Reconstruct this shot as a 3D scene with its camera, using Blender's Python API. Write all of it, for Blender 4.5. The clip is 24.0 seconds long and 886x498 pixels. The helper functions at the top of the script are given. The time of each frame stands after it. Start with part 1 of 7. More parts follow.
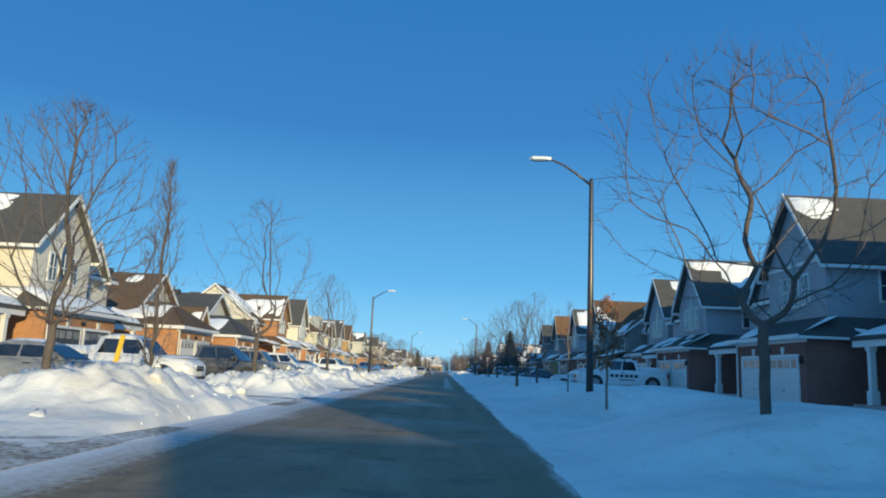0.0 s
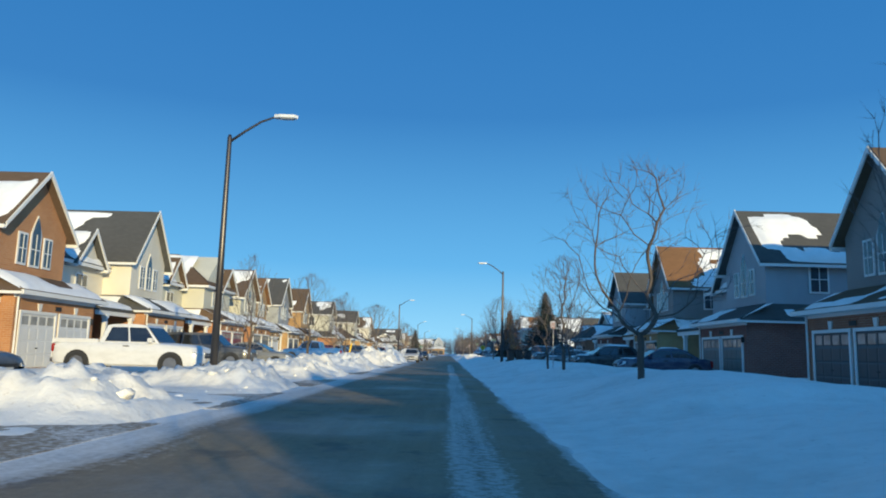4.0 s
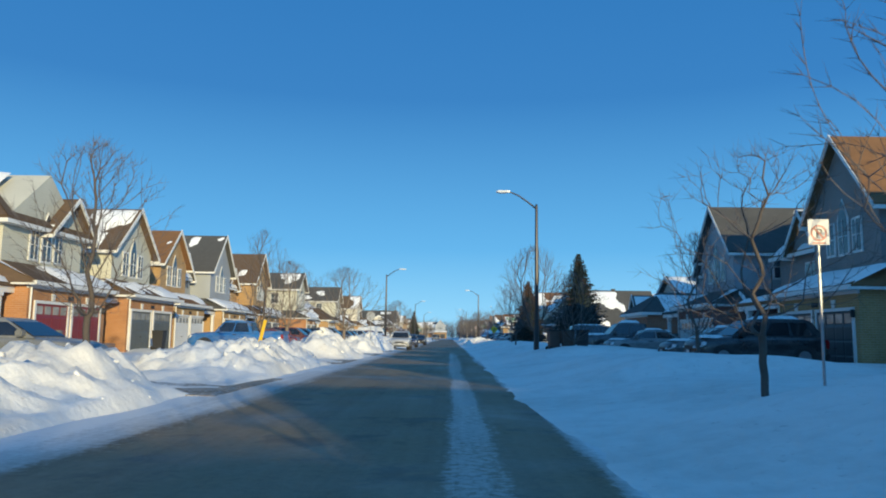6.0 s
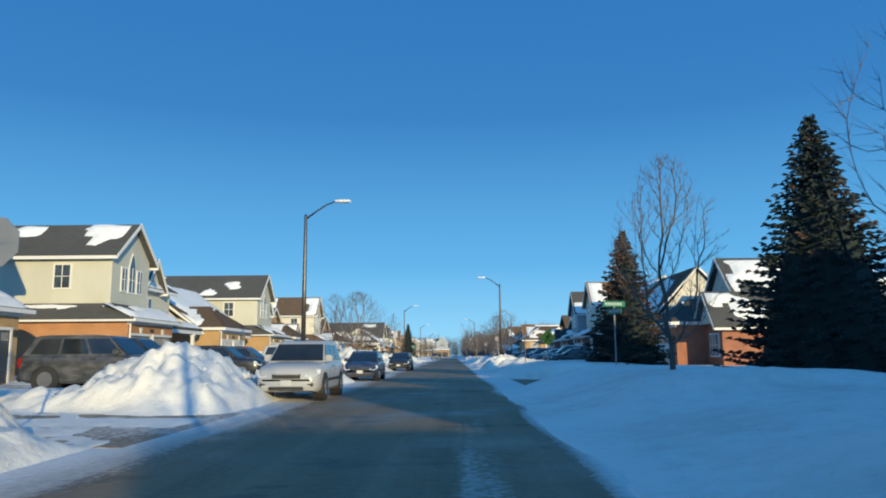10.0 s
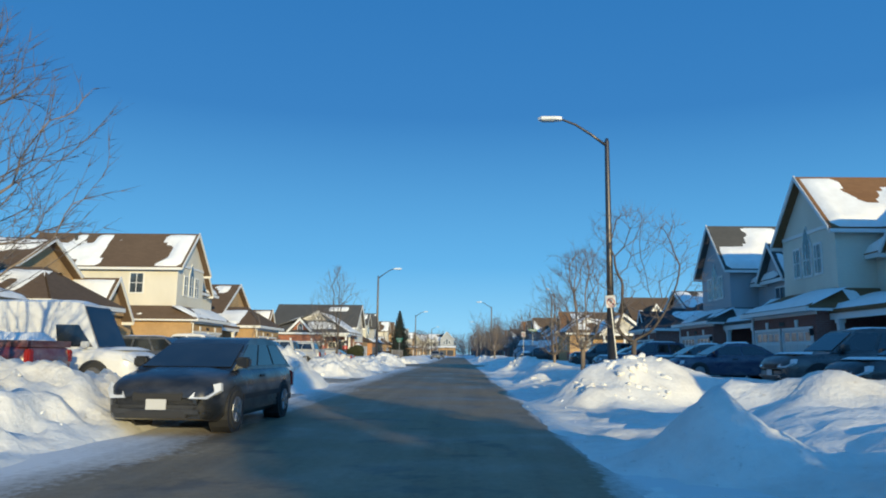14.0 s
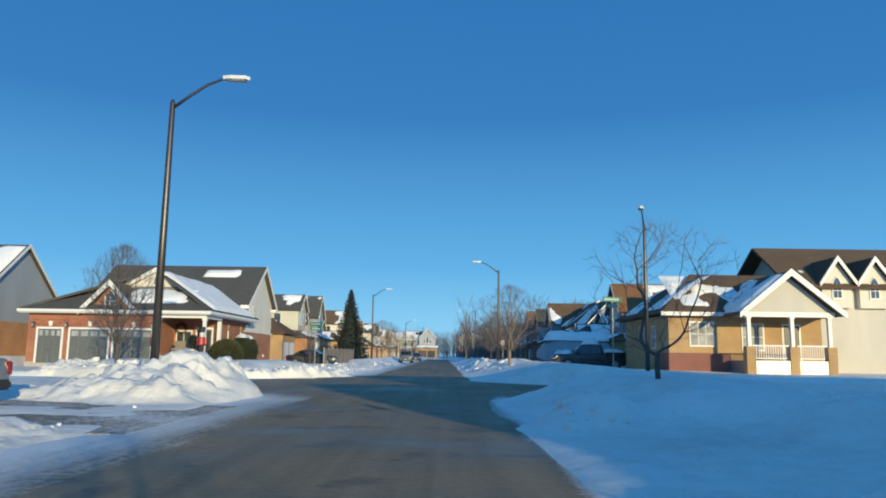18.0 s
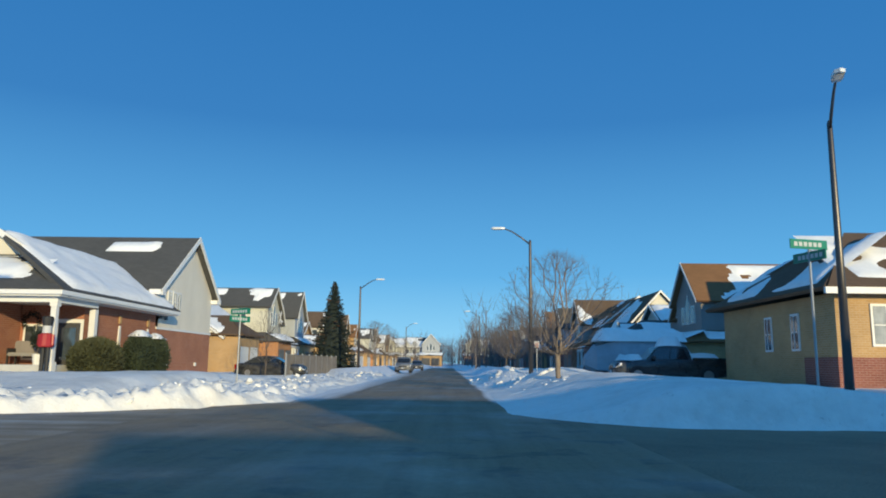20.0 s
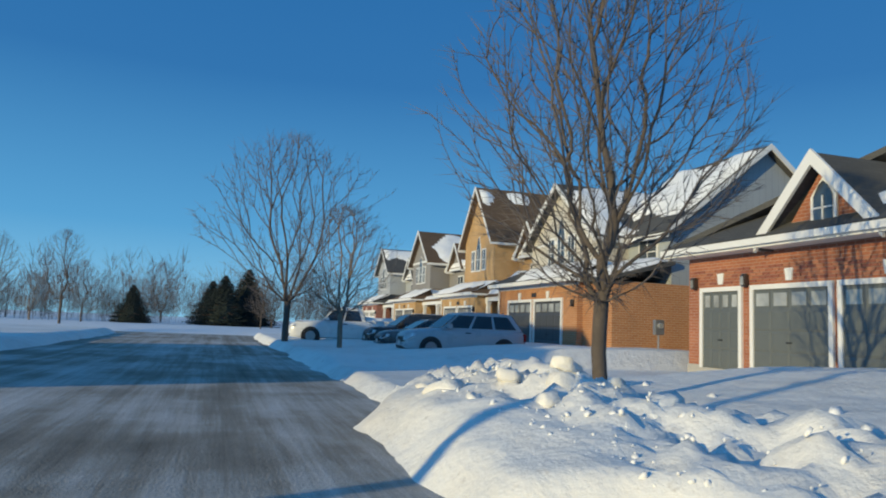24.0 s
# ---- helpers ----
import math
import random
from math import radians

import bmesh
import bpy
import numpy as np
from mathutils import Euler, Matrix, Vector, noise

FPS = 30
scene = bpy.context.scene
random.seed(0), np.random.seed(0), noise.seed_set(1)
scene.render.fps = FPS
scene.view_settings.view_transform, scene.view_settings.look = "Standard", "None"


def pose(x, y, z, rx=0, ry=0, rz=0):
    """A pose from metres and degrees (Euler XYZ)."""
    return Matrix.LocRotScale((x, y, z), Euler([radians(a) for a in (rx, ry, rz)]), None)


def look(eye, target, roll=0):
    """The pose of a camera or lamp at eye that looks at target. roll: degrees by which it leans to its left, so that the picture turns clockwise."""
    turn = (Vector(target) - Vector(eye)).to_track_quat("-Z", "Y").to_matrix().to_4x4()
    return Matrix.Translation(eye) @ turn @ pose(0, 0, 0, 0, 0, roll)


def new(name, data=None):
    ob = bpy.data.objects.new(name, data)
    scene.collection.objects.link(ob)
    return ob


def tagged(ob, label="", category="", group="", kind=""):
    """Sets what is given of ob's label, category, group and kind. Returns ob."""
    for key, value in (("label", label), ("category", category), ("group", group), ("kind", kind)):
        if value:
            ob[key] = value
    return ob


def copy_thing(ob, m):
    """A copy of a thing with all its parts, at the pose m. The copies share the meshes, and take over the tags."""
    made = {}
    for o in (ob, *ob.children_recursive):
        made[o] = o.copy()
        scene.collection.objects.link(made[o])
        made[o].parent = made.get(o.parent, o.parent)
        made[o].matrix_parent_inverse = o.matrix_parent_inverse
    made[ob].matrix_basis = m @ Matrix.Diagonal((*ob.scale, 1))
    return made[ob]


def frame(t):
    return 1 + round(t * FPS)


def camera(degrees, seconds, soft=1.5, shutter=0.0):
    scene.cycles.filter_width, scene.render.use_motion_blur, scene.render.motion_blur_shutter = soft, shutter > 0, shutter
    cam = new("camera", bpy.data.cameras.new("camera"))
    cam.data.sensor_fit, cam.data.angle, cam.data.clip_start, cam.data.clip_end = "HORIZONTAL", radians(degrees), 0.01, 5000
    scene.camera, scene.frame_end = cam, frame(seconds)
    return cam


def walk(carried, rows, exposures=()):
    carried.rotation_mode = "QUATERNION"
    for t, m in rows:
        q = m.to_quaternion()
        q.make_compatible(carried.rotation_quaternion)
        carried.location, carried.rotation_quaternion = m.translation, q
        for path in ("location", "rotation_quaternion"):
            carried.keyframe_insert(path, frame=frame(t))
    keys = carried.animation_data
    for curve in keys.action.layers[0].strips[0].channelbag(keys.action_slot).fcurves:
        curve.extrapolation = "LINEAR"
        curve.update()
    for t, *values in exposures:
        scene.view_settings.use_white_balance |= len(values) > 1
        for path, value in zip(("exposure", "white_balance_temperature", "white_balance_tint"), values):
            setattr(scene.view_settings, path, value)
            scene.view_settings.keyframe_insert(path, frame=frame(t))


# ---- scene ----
cam = camera(63.37, 24.0, soft=1.9, shutter=0.06)
ROWS = [
    (0.0, 0.058, 0.000, 1.253, 99.58, -2.43, 0.12),
    (0.5, 0.017, 6.019, 1.252, 99.24, -2.23, 0.23),
    (1.0, -0.051, 12.001, 1.251, 99.08, -2.27, 0.25),
    (1.5, -0.069, 18.055, 1.249, 98.83, -2.43, 0.42),
    (2.0, -0.070, 24.122, 1.248, 98.69, -2.52, 0.57),
    (2.5, -0.073, 30.209, 1.247, 98.54, -2.50, 0.76),
    (4.5, 0.046, 54.713, 1.250, 98.00, -1.23, 0.18),
    (5.0, 0.072, 60.753, 1.249, 97.59, -1.10, 0.18),
    (5.5, 0.086, 66.802, 1.249, 97.19, -0.95, 0.32),
    (6.0, 0.079, 72.805, 1.248, 96.97, -0.80, 0.53),
    (6.5, 0.063, 78.810, 1.248, 96.99, -0.75, 0.72),
    (7.0, 0.027, 84.773, 1.249, 97.35, -0.62, 1.09),
    (7.5, -0.057, 90.753, 1.251, 97.70, -0.50, 1.37),
    (8.0, -0.175, 96.669, 1.252, 98.01, -0.32, 1.57),
    (8.5, -0.216, 102.449, 1.252, 98.22, -0.09, 1.49),
    (9.0, -0.183, 108.133, 1.252, 98.41, 0.28, 1.35),
    (9.5, -0.093, 113.846, 1.251, 98.41, 0.35, 1.10),
    (10.0, 0.037, 119.560, 1.250, 98.42, 0.37, 0.80),
    (10.5, 0.188, 125.287, 1.249, 98.48, 0.22, 0.50),
    (12.5, 0.132, 149.893, 1.249, 98.19, -0.36, 0.74),
    (13.0, 0.153, 155.973, 1.246, 98.14, -0.63, 1.00),
    (13.5, 0.095, 161.947, 1.244, 98.22, -0.68, 1.21),
    (14.0, -0.014, 167.893, 1.243, 98.30, -0.65, 1.30),
    (14.5, -0.125, 173.773, 1.245, 98.38, -0.59, 1.25),
    (15.0, -0.169, 179.743, 1.246, 98.32, -0.44, 1.26),
    (15.5, -0.179, 185.774, 1.246, 98.21, -0.44, 1.19),
    (16.0, -0.153, 191.869, 1.246, 98.09, -0.50, 0.99),
    (16.5, -0.078, 198.019, 1.246, 98.00, -0.67, 0.71),
    (17.0, 0.022, 204.075, 1.248, 98.00, -0.76, 0.48),
    (17.5, 0.121, 209.968, 1.252, 98.14, -0.83, 0.19),
    (18.0, 0.197, 215.676, 1.258, 98.41, -0.81, -0.00),
    (18.5, 0.343, 220.788, 1.268, 98.73, -0.81, -0.07),
    (20.5, -0.066, 237.002, 1.229, 99.09, -0.42, 0.90),
    (21.0, -0.117, 239.551, 1.240, 99.21, -0.41, 4.48),
    (21.5, -0.515, 241.575, 1.255, 99.28, -0.57, 10.89),
    (22.0, -1.227, 243.514, 1.262, 99.16, -1.09, 20.39),
    (22.5, -2.419, 245.101, 1.262, 98.74, -1.80, 32.40),
    (23.0, -3.903, 246.276, 1.256, 97.95, -2.35, 46.56),
    (23.5, -5.888, 247.063, 1.246, 97.07, -2.52, 60.16),
    (24.0, -7.848, 247.388, 1.247, 96.24, -2.37, 72.36),
]
walk(cam, [(t, pose(x, y, z, rx, ry, rz)) for t, x, y, z, rx, ry, rz in ROWS], exposures=[(0.0, 0.1), (9.0, 0.08), (12.0, 0.03), (13.0, -0.1), (14.0, 0.06), (15.5, 0.04), (18.5, 0.0), (20.5, 0.02), (22.0, -0.06), (23.0, -0.28), (24.0, -0.26)])

# ---- light ----
SUN_EL, SUN_AZ = radians(10.3), radians(156.3)   # azimuth clockwise from +y
world = bpy.data.worlds.new("sky")
scene.world = world
world.use_nodes = True
wn = world.node_tree.nodes
sky = wn.new("ShaderNodeTexSky")
sky.sky_type = "NISHITA"
sky.sun_disc = False
sky.sun_elevation, sky.sun_rotation = SUN_EL, SUN_AZ
sky.altitude, sky.air_density, sky.dust_density, sky.ozone_density = 100.0, 1.0, 0.1, 3.0
# the clear winter sky: a little deeper blue than the plain model, paler towards the horizon
wl = world.node_tree.links
tc = wn.new("ShaderNodeTexCoord")
sep = wn.new("ShaderNodeSeparateXYZ")
wl.new(tc.outputs["Generated"], sep.inputs[0])
tone = wn.new("ShaderNodeValToRGB")
tone.color_ramp.elements[0].color = (2.6, 6.2, 8.8, 1)
tone.color_ramp.elements[1].color = (0.34, 1.55, 3.8, 1)
tone.color_ramp.elements[1].position = 0.85
for p, c in ((0.12, (1.0, 3.9, 7.25, 1)), (0.32, (0.32, 1.9, 4.80, 1)), (0.50, (0.22, 1.6, 4.34, 1))):
    e = tone.color_ramp.elements.new(p)
    e.color = c
wl.new(sep.outputs[2], tone.inputs[0])
blend = wn.new("ShaderNodeMix")
blend.data_type = "RGBA"
blend.inputs[0].default_value = 0.93
wl.new(sky.outputs[0], blend.inputs[6])
wl.new(tone.outputs[0], blend.inputs[7])
# brighter sky around the low sun
aim = wn.new("ShaderNodeVectorMath")
aim.operation = "DOT_PRODUCT"
aim.inputs[1].default_value = (math.sin(SUN_AZ) * math.cos(SUN_EL), math.cos(SUN_AZ) * math.cos(SUN_EL), math.sin(SUN_EL))
wl.new(tc.outputs["Generated"], aim.inputs[0])
glow = wn.new("ShaderNodeMapRange")
glow.interpolation_type = "SMOOTHSTEP"
glow.inputs["From Min"].default_value, glow.inputs["From Max"].default_value = 0.0, 1.0
glow.inputs["To Min"].default_value, glow.inputs["To Max"].default_value = 1.0, 2.0
wl.new(aim.outputs["Value"], glow.inputs["Value"])
lift = wn.new("ShaderNodeVectorMath")
lift.operation = "SCALE"
wl.new(blend.outputs[2], lift.inputs[0]), wl.new(glow.outputs[0], lift.inputs["Scale"])
wl.new(lift.outputs[0], wn["Background"].inputs[0])
wn["Background"].inputs[1].default_value = 0.112
sun_data = bpy.data.lights.new("sun", "SUN")
sun_data.energy, sun_data.angle, sun_data.color = 4.35, radians(0.5), (1.0, 0.83, 0.45)
sun = new("sun", sun_data)
sun_dir = Vector((math.sin(SUN_AZ) * math.cos(SUN_EL), math.cos(SUN_AZ) * math.cos(SUN_EL), math.sin(SUN_EL)))
sun.matrix_world = look(sun_dir * 100, (0, 0, 0))


# ---- materials ----
def material(name, rough=0.6, metal=0.0, spec=0.5):
    m = bpy.data.materials.new(name)
    m.use_nodes = True
    b = m.node_tree.nodes["Principled BSDF"]
    b.inputs["Roughness"].default_value, b.inputs["Metallic"].default_value = rough, metal
    b.inputs["Specular IOR Level"].default_value = spec
    return m, m.node_tree.nodes, m.node_tree.links, b


def coords(n, l, scale=(1, 1, 1), source="Object"):
    tc, mp = n.new("ShaderNodeTexCoord"), n.new("ShaderNodeMapping")
    mp.inputs["Scale"].default_value = scale
    l.new(tc.outputs[source], mp.inputs[0])
    return mp.outputs[0]


def noise_tex(n, l, vec, scale, detail=4.0, rough=0.55):
    t = n.new("ShaderNodeTexNoise")
    t.inputs["Scale"].default_value, t.inputs["Detail"].default_value, t.inputs["Roughness"].default_value = scale, detail, rough
    l.new(vec, t.inputs["Vector"])
    return t.outputs["Fac"]


def ramp(n, l, fac, stops):
    r = n.new("ShaderNodeValToRGB")
    els = r.color_ramp.elements
    while len(els) < len(stops):
        els.new(0.5)
    for e, (p, c) in zip(els, stops):
        e.position, e.color = p, (*c, 1)
    l.new(fac, r.inputs[0])
    return r.outputs[0]


def mix(n, l, fac, a, b, mode="MIX"):
    m = n.new("ShaderNodeMix")
    m.data_type, m.blend_type = "RGBA", mode
    for k, s in ((0, fac), (6, a), (7, b)):
        if isinstance(s, (int, float)):
            m.inputs[k].default_value = s
        elif isinstance(s, tuple):
            m.inputs[k].default_value = (*s, 1)
        else:
            l.new(s, m.inputs[k])
    return m.outputs[2]


def bump(n, l, b, height, strength=0.4, dist=0.02):
    bp = n.new("ShaderNodeBump")
    bp.inputs["Strength"].default_value, bp.inputs["Distance"].default_value = strength, dist
    l.new(height, bp.inputs["Height"])
    l.new(bp.outputs[0], b.inputs["Normal"])


def shade(c, k):
    return tuple(min(1.0, v * k) for v in c)


def grainy(name, c, rough=0.6, metal=0.0, scale=12.0, spread=0.16, bump_k=0.2, spec=0.5, source="Object"):
    """A plain finish with grain at two sizes."""
    m, n, l, b = material(name, rough, metal, spec)
    v = coords(n, l, source=source)
    big, fine = noise_tex(n, l, v, scale * 0.12), noise_tex(n, l, v, scale)
    base = ramp(n, l, big, [(0.3, shade(c, 1 - spread)), (0.7, shade(c, 1 + spread))])
    col = mix(n, l, fine, shade(c, 1 - spread), base)
    l.new(col, b.inputs["Base Color"])
    if bump_k:
        bump(n, l, b, fine, bump_k, 0.01)
    return m


def wall_vec(n, l):
    """x + y along the wall, z up."""
    tc, sp = n.new("ShaderNodeTexCoord"), n.new("ShaderNodeSeparateXYZ")
    l.new(tc.outputs["Object"], sp.inputs[0])
    ad, cb = n.new("ShaderNodeMath"), n.new("ShaderNodeCombineXYZ")
    l.new(sp.outputs[0], ad.inputs[0]), l.new(sp.outputs[1], ad.inputs[1])
    l.new(ad.outputs[0], cb.inputs[0]), l.new(sp.outputs[2], cb.inputs[1])
    return cb.outputs[0], sp.outputs[2], ad.outputs[0]


def brick_mat(name, c, c2, mortar):
    m, n, l, b = material(name, 0.85, 0, 0.25)
    v, _, _ = wall_vec(n, l)
    t = n.new("ShaderNodeTexBrick")
    t.inputs["Scale"].default_value = 1.0
    t.inputs["Brick Width"].default_value, t.inputs["Row Height"].default_value = 0.25, 0.085
    t.inputs["Mortar Size"].default_value, t.inputs["Mortar Smooth"].default_value, t.inputs["Bias"].default_value = 0.008, 0.3, -0.1
    for k, q in (("Color1", c), ("Color2", c2), ("Mortar", mortar)):
        t.inputs[k].default_value = (*q, 1)
    l.new(v, t.inputs["Vector"])
    st = noise_tex(n, l, coords(n, l), 0.7, 5)
    col = mix(n, l, 0.35, t.outputs["Color"], ramp(n, l, st, [(0.3, shade(c, 0.6)), (0.7, shade(c2, 1.3))]), "MIX")
    l.new(col, b.inputs["Base Color"])
    inv = n.new("ShaderNodeMath")
    inv.operation = "SUBTRACT"
    inv.inputs[0].default_value = 1.0
    l.new(t.outputs["Fac"], inv.inputs[1])
    bump(n, l, b, inv.outputs[0], 0.6, 0.012)
    return m


def siding_mat(name, c, vertical=False):
    m, n, l, b = material(name, 0.6, 0, 0.3)
    v, z, u = wall_vec(n, l)
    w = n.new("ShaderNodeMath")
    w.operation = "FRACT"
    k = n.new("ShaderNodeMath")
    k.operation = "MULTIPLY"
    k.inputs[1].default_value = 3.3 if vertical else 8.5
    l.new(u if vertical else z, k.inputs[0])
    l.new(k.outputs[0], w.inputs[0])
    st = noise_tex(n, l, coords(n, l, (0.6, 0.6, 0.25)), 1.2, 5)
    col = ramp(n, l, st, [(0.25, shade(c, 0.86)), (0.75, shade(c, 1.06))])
    # shade at each board's lap, put into the colour as a darker line
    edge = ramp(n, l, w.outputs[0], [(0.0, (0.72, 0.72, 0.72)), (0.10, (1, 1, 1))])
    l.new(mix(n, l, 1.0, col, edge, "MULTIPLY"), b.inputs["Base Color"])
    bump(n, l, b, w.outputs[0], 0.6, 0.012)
    return m


def shingle_mat(name, c):
    m, n, l, b = material(name, 0.9, 0, 0.2)
    tc, sp = n.new("ShaderNodeTexCoord"), n.new("ShaderNodeSeparateXYZ")
    l.new(tc.outputs["Object"], sp.inputs[0])
    ad, cb = n.new("ShaderNodeMath"), n.new("ShaderNodeCombineXYZ")
    l.new(sp.outputs[0], ad.inputs[0]), l.new(sp.outputs[1], ad.inputs[1])
    l.new(ad.outputs[0], cb.inputs[0]), l.new(sp.outputs[2], cb.inputs[1])
    t = n.new("ShaderNodeTexBrick")
    t.inputs["Scale"].default_value = 1.0
    t.inputs["Brick Width"].default_value, t.inputs["Row Height"].default_value = 0.3, 0.1
    t.inputs["Mortar Size"].default_value = 0.006
    for k, q in (("Color1", shade(c, 0.8)), ("Color2", shade(c, 1.25)), ("Mortar", shade(c, 0.5))):
        t.inputs[k].default_value = (*q, 1)
    l.new(cb.outputs[0], t.inputs["Vector"])
    st = noise_tex(n, l, coords(n, l), 0.5, 6)
    gr = noise_tex(n, l, coords(n, l), 30, 2)
    col = mix(n, l, 0.45, t.outputs["Color"], ramp(n, l, st, [(0.3, shade(c, 0.7)), (0.7, shade(c, 1.25))]))
    l.new(mix(n, l, gr, shade(c, 0.75), col), b.inputs["Base Color"])
    bump(n, l, b, gr, 0.4, 0.01)
    return m


def snow_mat(name, dirt=0.0, crust=0.0):
    """Snow; ploughed snow is crusted with broken lumps and a little road dirt."""
    m, n, l, b = material(name, 0.6, 0, 0.3)
    v = coords(n, l)
    big, mid, fine = noise_tex(n, l, v, 0.25, 5), noise_tex(n, l, v, 2.2, 7, 0.62), noise_tex(n, l, v, 16, 5, 0.7)
    base = ramp(n, l, mid, [(0.3, (0.80, 0.775, 0.71)), (0.7, (0.89, 0.87, 0.81))] if dirt else [(0.3, (0.80, 0.785, 0.75)), (0.7, (0.89, 0.88, 0.85))])
    if dirt:
        spots = ramp(n, l, mix(n, l, 0.5, big, mid), [(0.46, (0, 0, 0)), (0.62, (dirt, dirt, dirt))])
        base = mix(n, l, spots, base, (0.44, 0.39, 0.32))
        specks = ramp(n, l, noise_tex(n, l, v, 7.0, 4, 0.7), [(0.62, (0, 0, 0)), (0.72, (dirt * 1.2,) * 3)])
        base = mix(n, l, specks, base, (0.36, 0.31, 0.25))
    l.new(base, b.inputs["Base Color"])
    hgt = mix(n, l, 0.25, mid, fine)
    if crust:
        w = n.new("ShaderNodeTexVoronoi")
        w.inputs["Scale"].default_value = 4.5
        l.new(mix(n, l, 0.12, v, noise_tex(n, l, v, 5.0, 3)), w.inputs["Vector"])
        w2 = n.new("ShaderNodeTexVoronoi")
        w2.inputs["Scale"].default_value = 11.0
        l.new(v, w2.inputs["Vector"])
        hgt = mix(n, l, crust, hgt, mix(n, l, 0.4, w.outputs["Distance"], w2.outputs["Distance"]))
    bump(n, l, b, hgt, 0.45 + 0.5 * dirt, 0.09)
    return m


def road_mat(name="frosty_asphalt", shoulders=True):
    """Worn asphalt under dust and frost: white shoulders and a frost line along one wheel track."""
    m, n, l, b = material(name, 0.75, 0, 0.35)
    tc, sp = n.new("ShaderNodeTexCoord"), n.new("ShaderNodeSeparateXYZ")
    l.new(tc.outputs["Object"], sp.inputs[0])
    v = coords(n, l)
    grit, speck = noise_tex(n, l, v, 55, 3), noise_tex(n, l, v, 9, 5, 0.7)
    streak = noise_tex(n, l, coords(n, l, (1.6, 0.05, 1)), 1.3, 7, 0.62)
    blot = noise_tex(n, l, v, 0.32, 7, 0.62)
    tar = ramp(n, l, grit, [(0.3, (0.115, 0.080, 0.043)), (0.7, (0.215, 0.152, 0.085))])
    both = mix(n, l, 0.5, streak, blot)
    dust = ramp(n, l, mix(n, l, 0.3, both, speck), [(0.40, (0, 0, 0)), (0.66, (0.75,) * 3)])
    col = mix(n, l, dust, tar, (0.40, 0.292, 0.175))
    col = mix(n, l, ramp(n, l, noise_tex(n, l, v, 0.9, 5, 0.6), [(0.56, (0, 0, 0)), (0.64, (0.5,) * 3)]), col, (0.075, 0.066, 0.056))
    if shoulders:
        wob = n.new("ShaderNodeMath")
        wob.operation = "MULTIPLY_ADD"
        wob.inputs[1].default_value = 1.1
        l.new(noise_tex(n, l, coords(n, l, (1, 0.25, 1)), 0.5, 6, 0.6), wob.inputs[0]), l.new(sp.outputs[0], wob.inputs[2])
        mr = n.new("ShaderNodeMapRange")
        mr.inputs["From Min"].default_value, mr.inputs["From Max"].default_value = -5.85, 3.55
        l.new(wob.outputs[0], mr.inputs["Value"])
        # share of frost across the road, from the far kerb to the near one
        bias = ramp(n, l, mr.outputs[0], [(0.0, (0.62,) * 3), (0.13, (0.56,) * 3), (0.25, (0.30,) * 3), (0.36, (0.02,) * 3), (0.78, (0.0,) * 3), (0.825, (0.06,) * 3), (0.88, (0.62,) * 3)])
        # no shoulders where the side street comes in; a worn frost line beside the wheel track
        yr = n.new("ShaderNodeMapRange")
        yr.inputs["From Min"].default_value, yr.inputs["From Max"].default_value = 0.0, 300.0
        l.new(sp.outputs[1], yr.inputs["Value"])
        bias = mix(n, l, ramp(n, l, yr.outputs[0], [(0.786, (1,) * 3), (0.800, (0,) * 3), (0.845, (0,) * 3), (0.865, (1,) * 3)]), (0.0, 0.0, 0.0), bias)
        xr = n.new("ShaderNodeMapRange")
        xr.inputs["From Min"].default_value, xr.inputs["From Max"].default_value = -0.3, 1.7
        thin = n.new("ShaderNodeMath")
        thin.operation = "MULTIPLY_ADD"
        thin.inputs[1].default_value = 0.5
        l.new(noise_tex(n, l, coords(n, l, (1, 0.1, 1)), 0.6, 5, 0.6), thin.inputs[0]), l.new(sp.outputs[0], thin.inputs[2])
        l.new(thin.outputs[0], xr.inputs["Value"])
        line = ramp(n, l, xr.outputs[0], [(0.18, (0,) * 3), (0.36, (0.27,) * 3), (0.54, (0.24,) * 3), (0.72, (0.07,) * 3), (0.82, (0.0,) * 3)])
        line = mix(n, l, ramp(n, l, yr.outputs[0], [(0.12, (0,) * 3), (0.18, (1,) * 3), (0.40, (1,) * 3), (0.50, (0,) * 3)]), (0.0, 0.0, 0.0), line)
        bias = mix(n, l, 1.0, bias, line, "ADD")
        sm = n.new("ShaderNodeMath")
        sm.operation = "ADD"
        l.new(bias, sm.inputs[0]), l.new(mix(n, l, 0.4, both, speck), sm.inputs[1])
        fr = ramp(n, l, sm.outputs[0], [(0.67, (0, 0, 0)), (0.75, (0.35,) * 3), (0.98, (0.92,) * 3)])
        col = mix(n, l, fr, col, (0.78, 0.765, 0.735))
    else:
        fr = ramp(n, l, mix(n, l, 0.5, blot, speck), [(0.47, (0, 0, 0)), (0.60, (0.85,) * 3)])
        col = mix(n, l, fr, col, (0.78, 0.765, 0.735))
    l.new(col, b.inputs["Base Color"])
    l.new(ramp(n, l, blot, [(0.35, (0.42,) * 3), (0.65, (0.85,) * 3)]), b.inputs["Roughness"])
    bump(n, l, b, mix(n, l, 0.5, grit, speck), 0.5, 0.015)
    return m


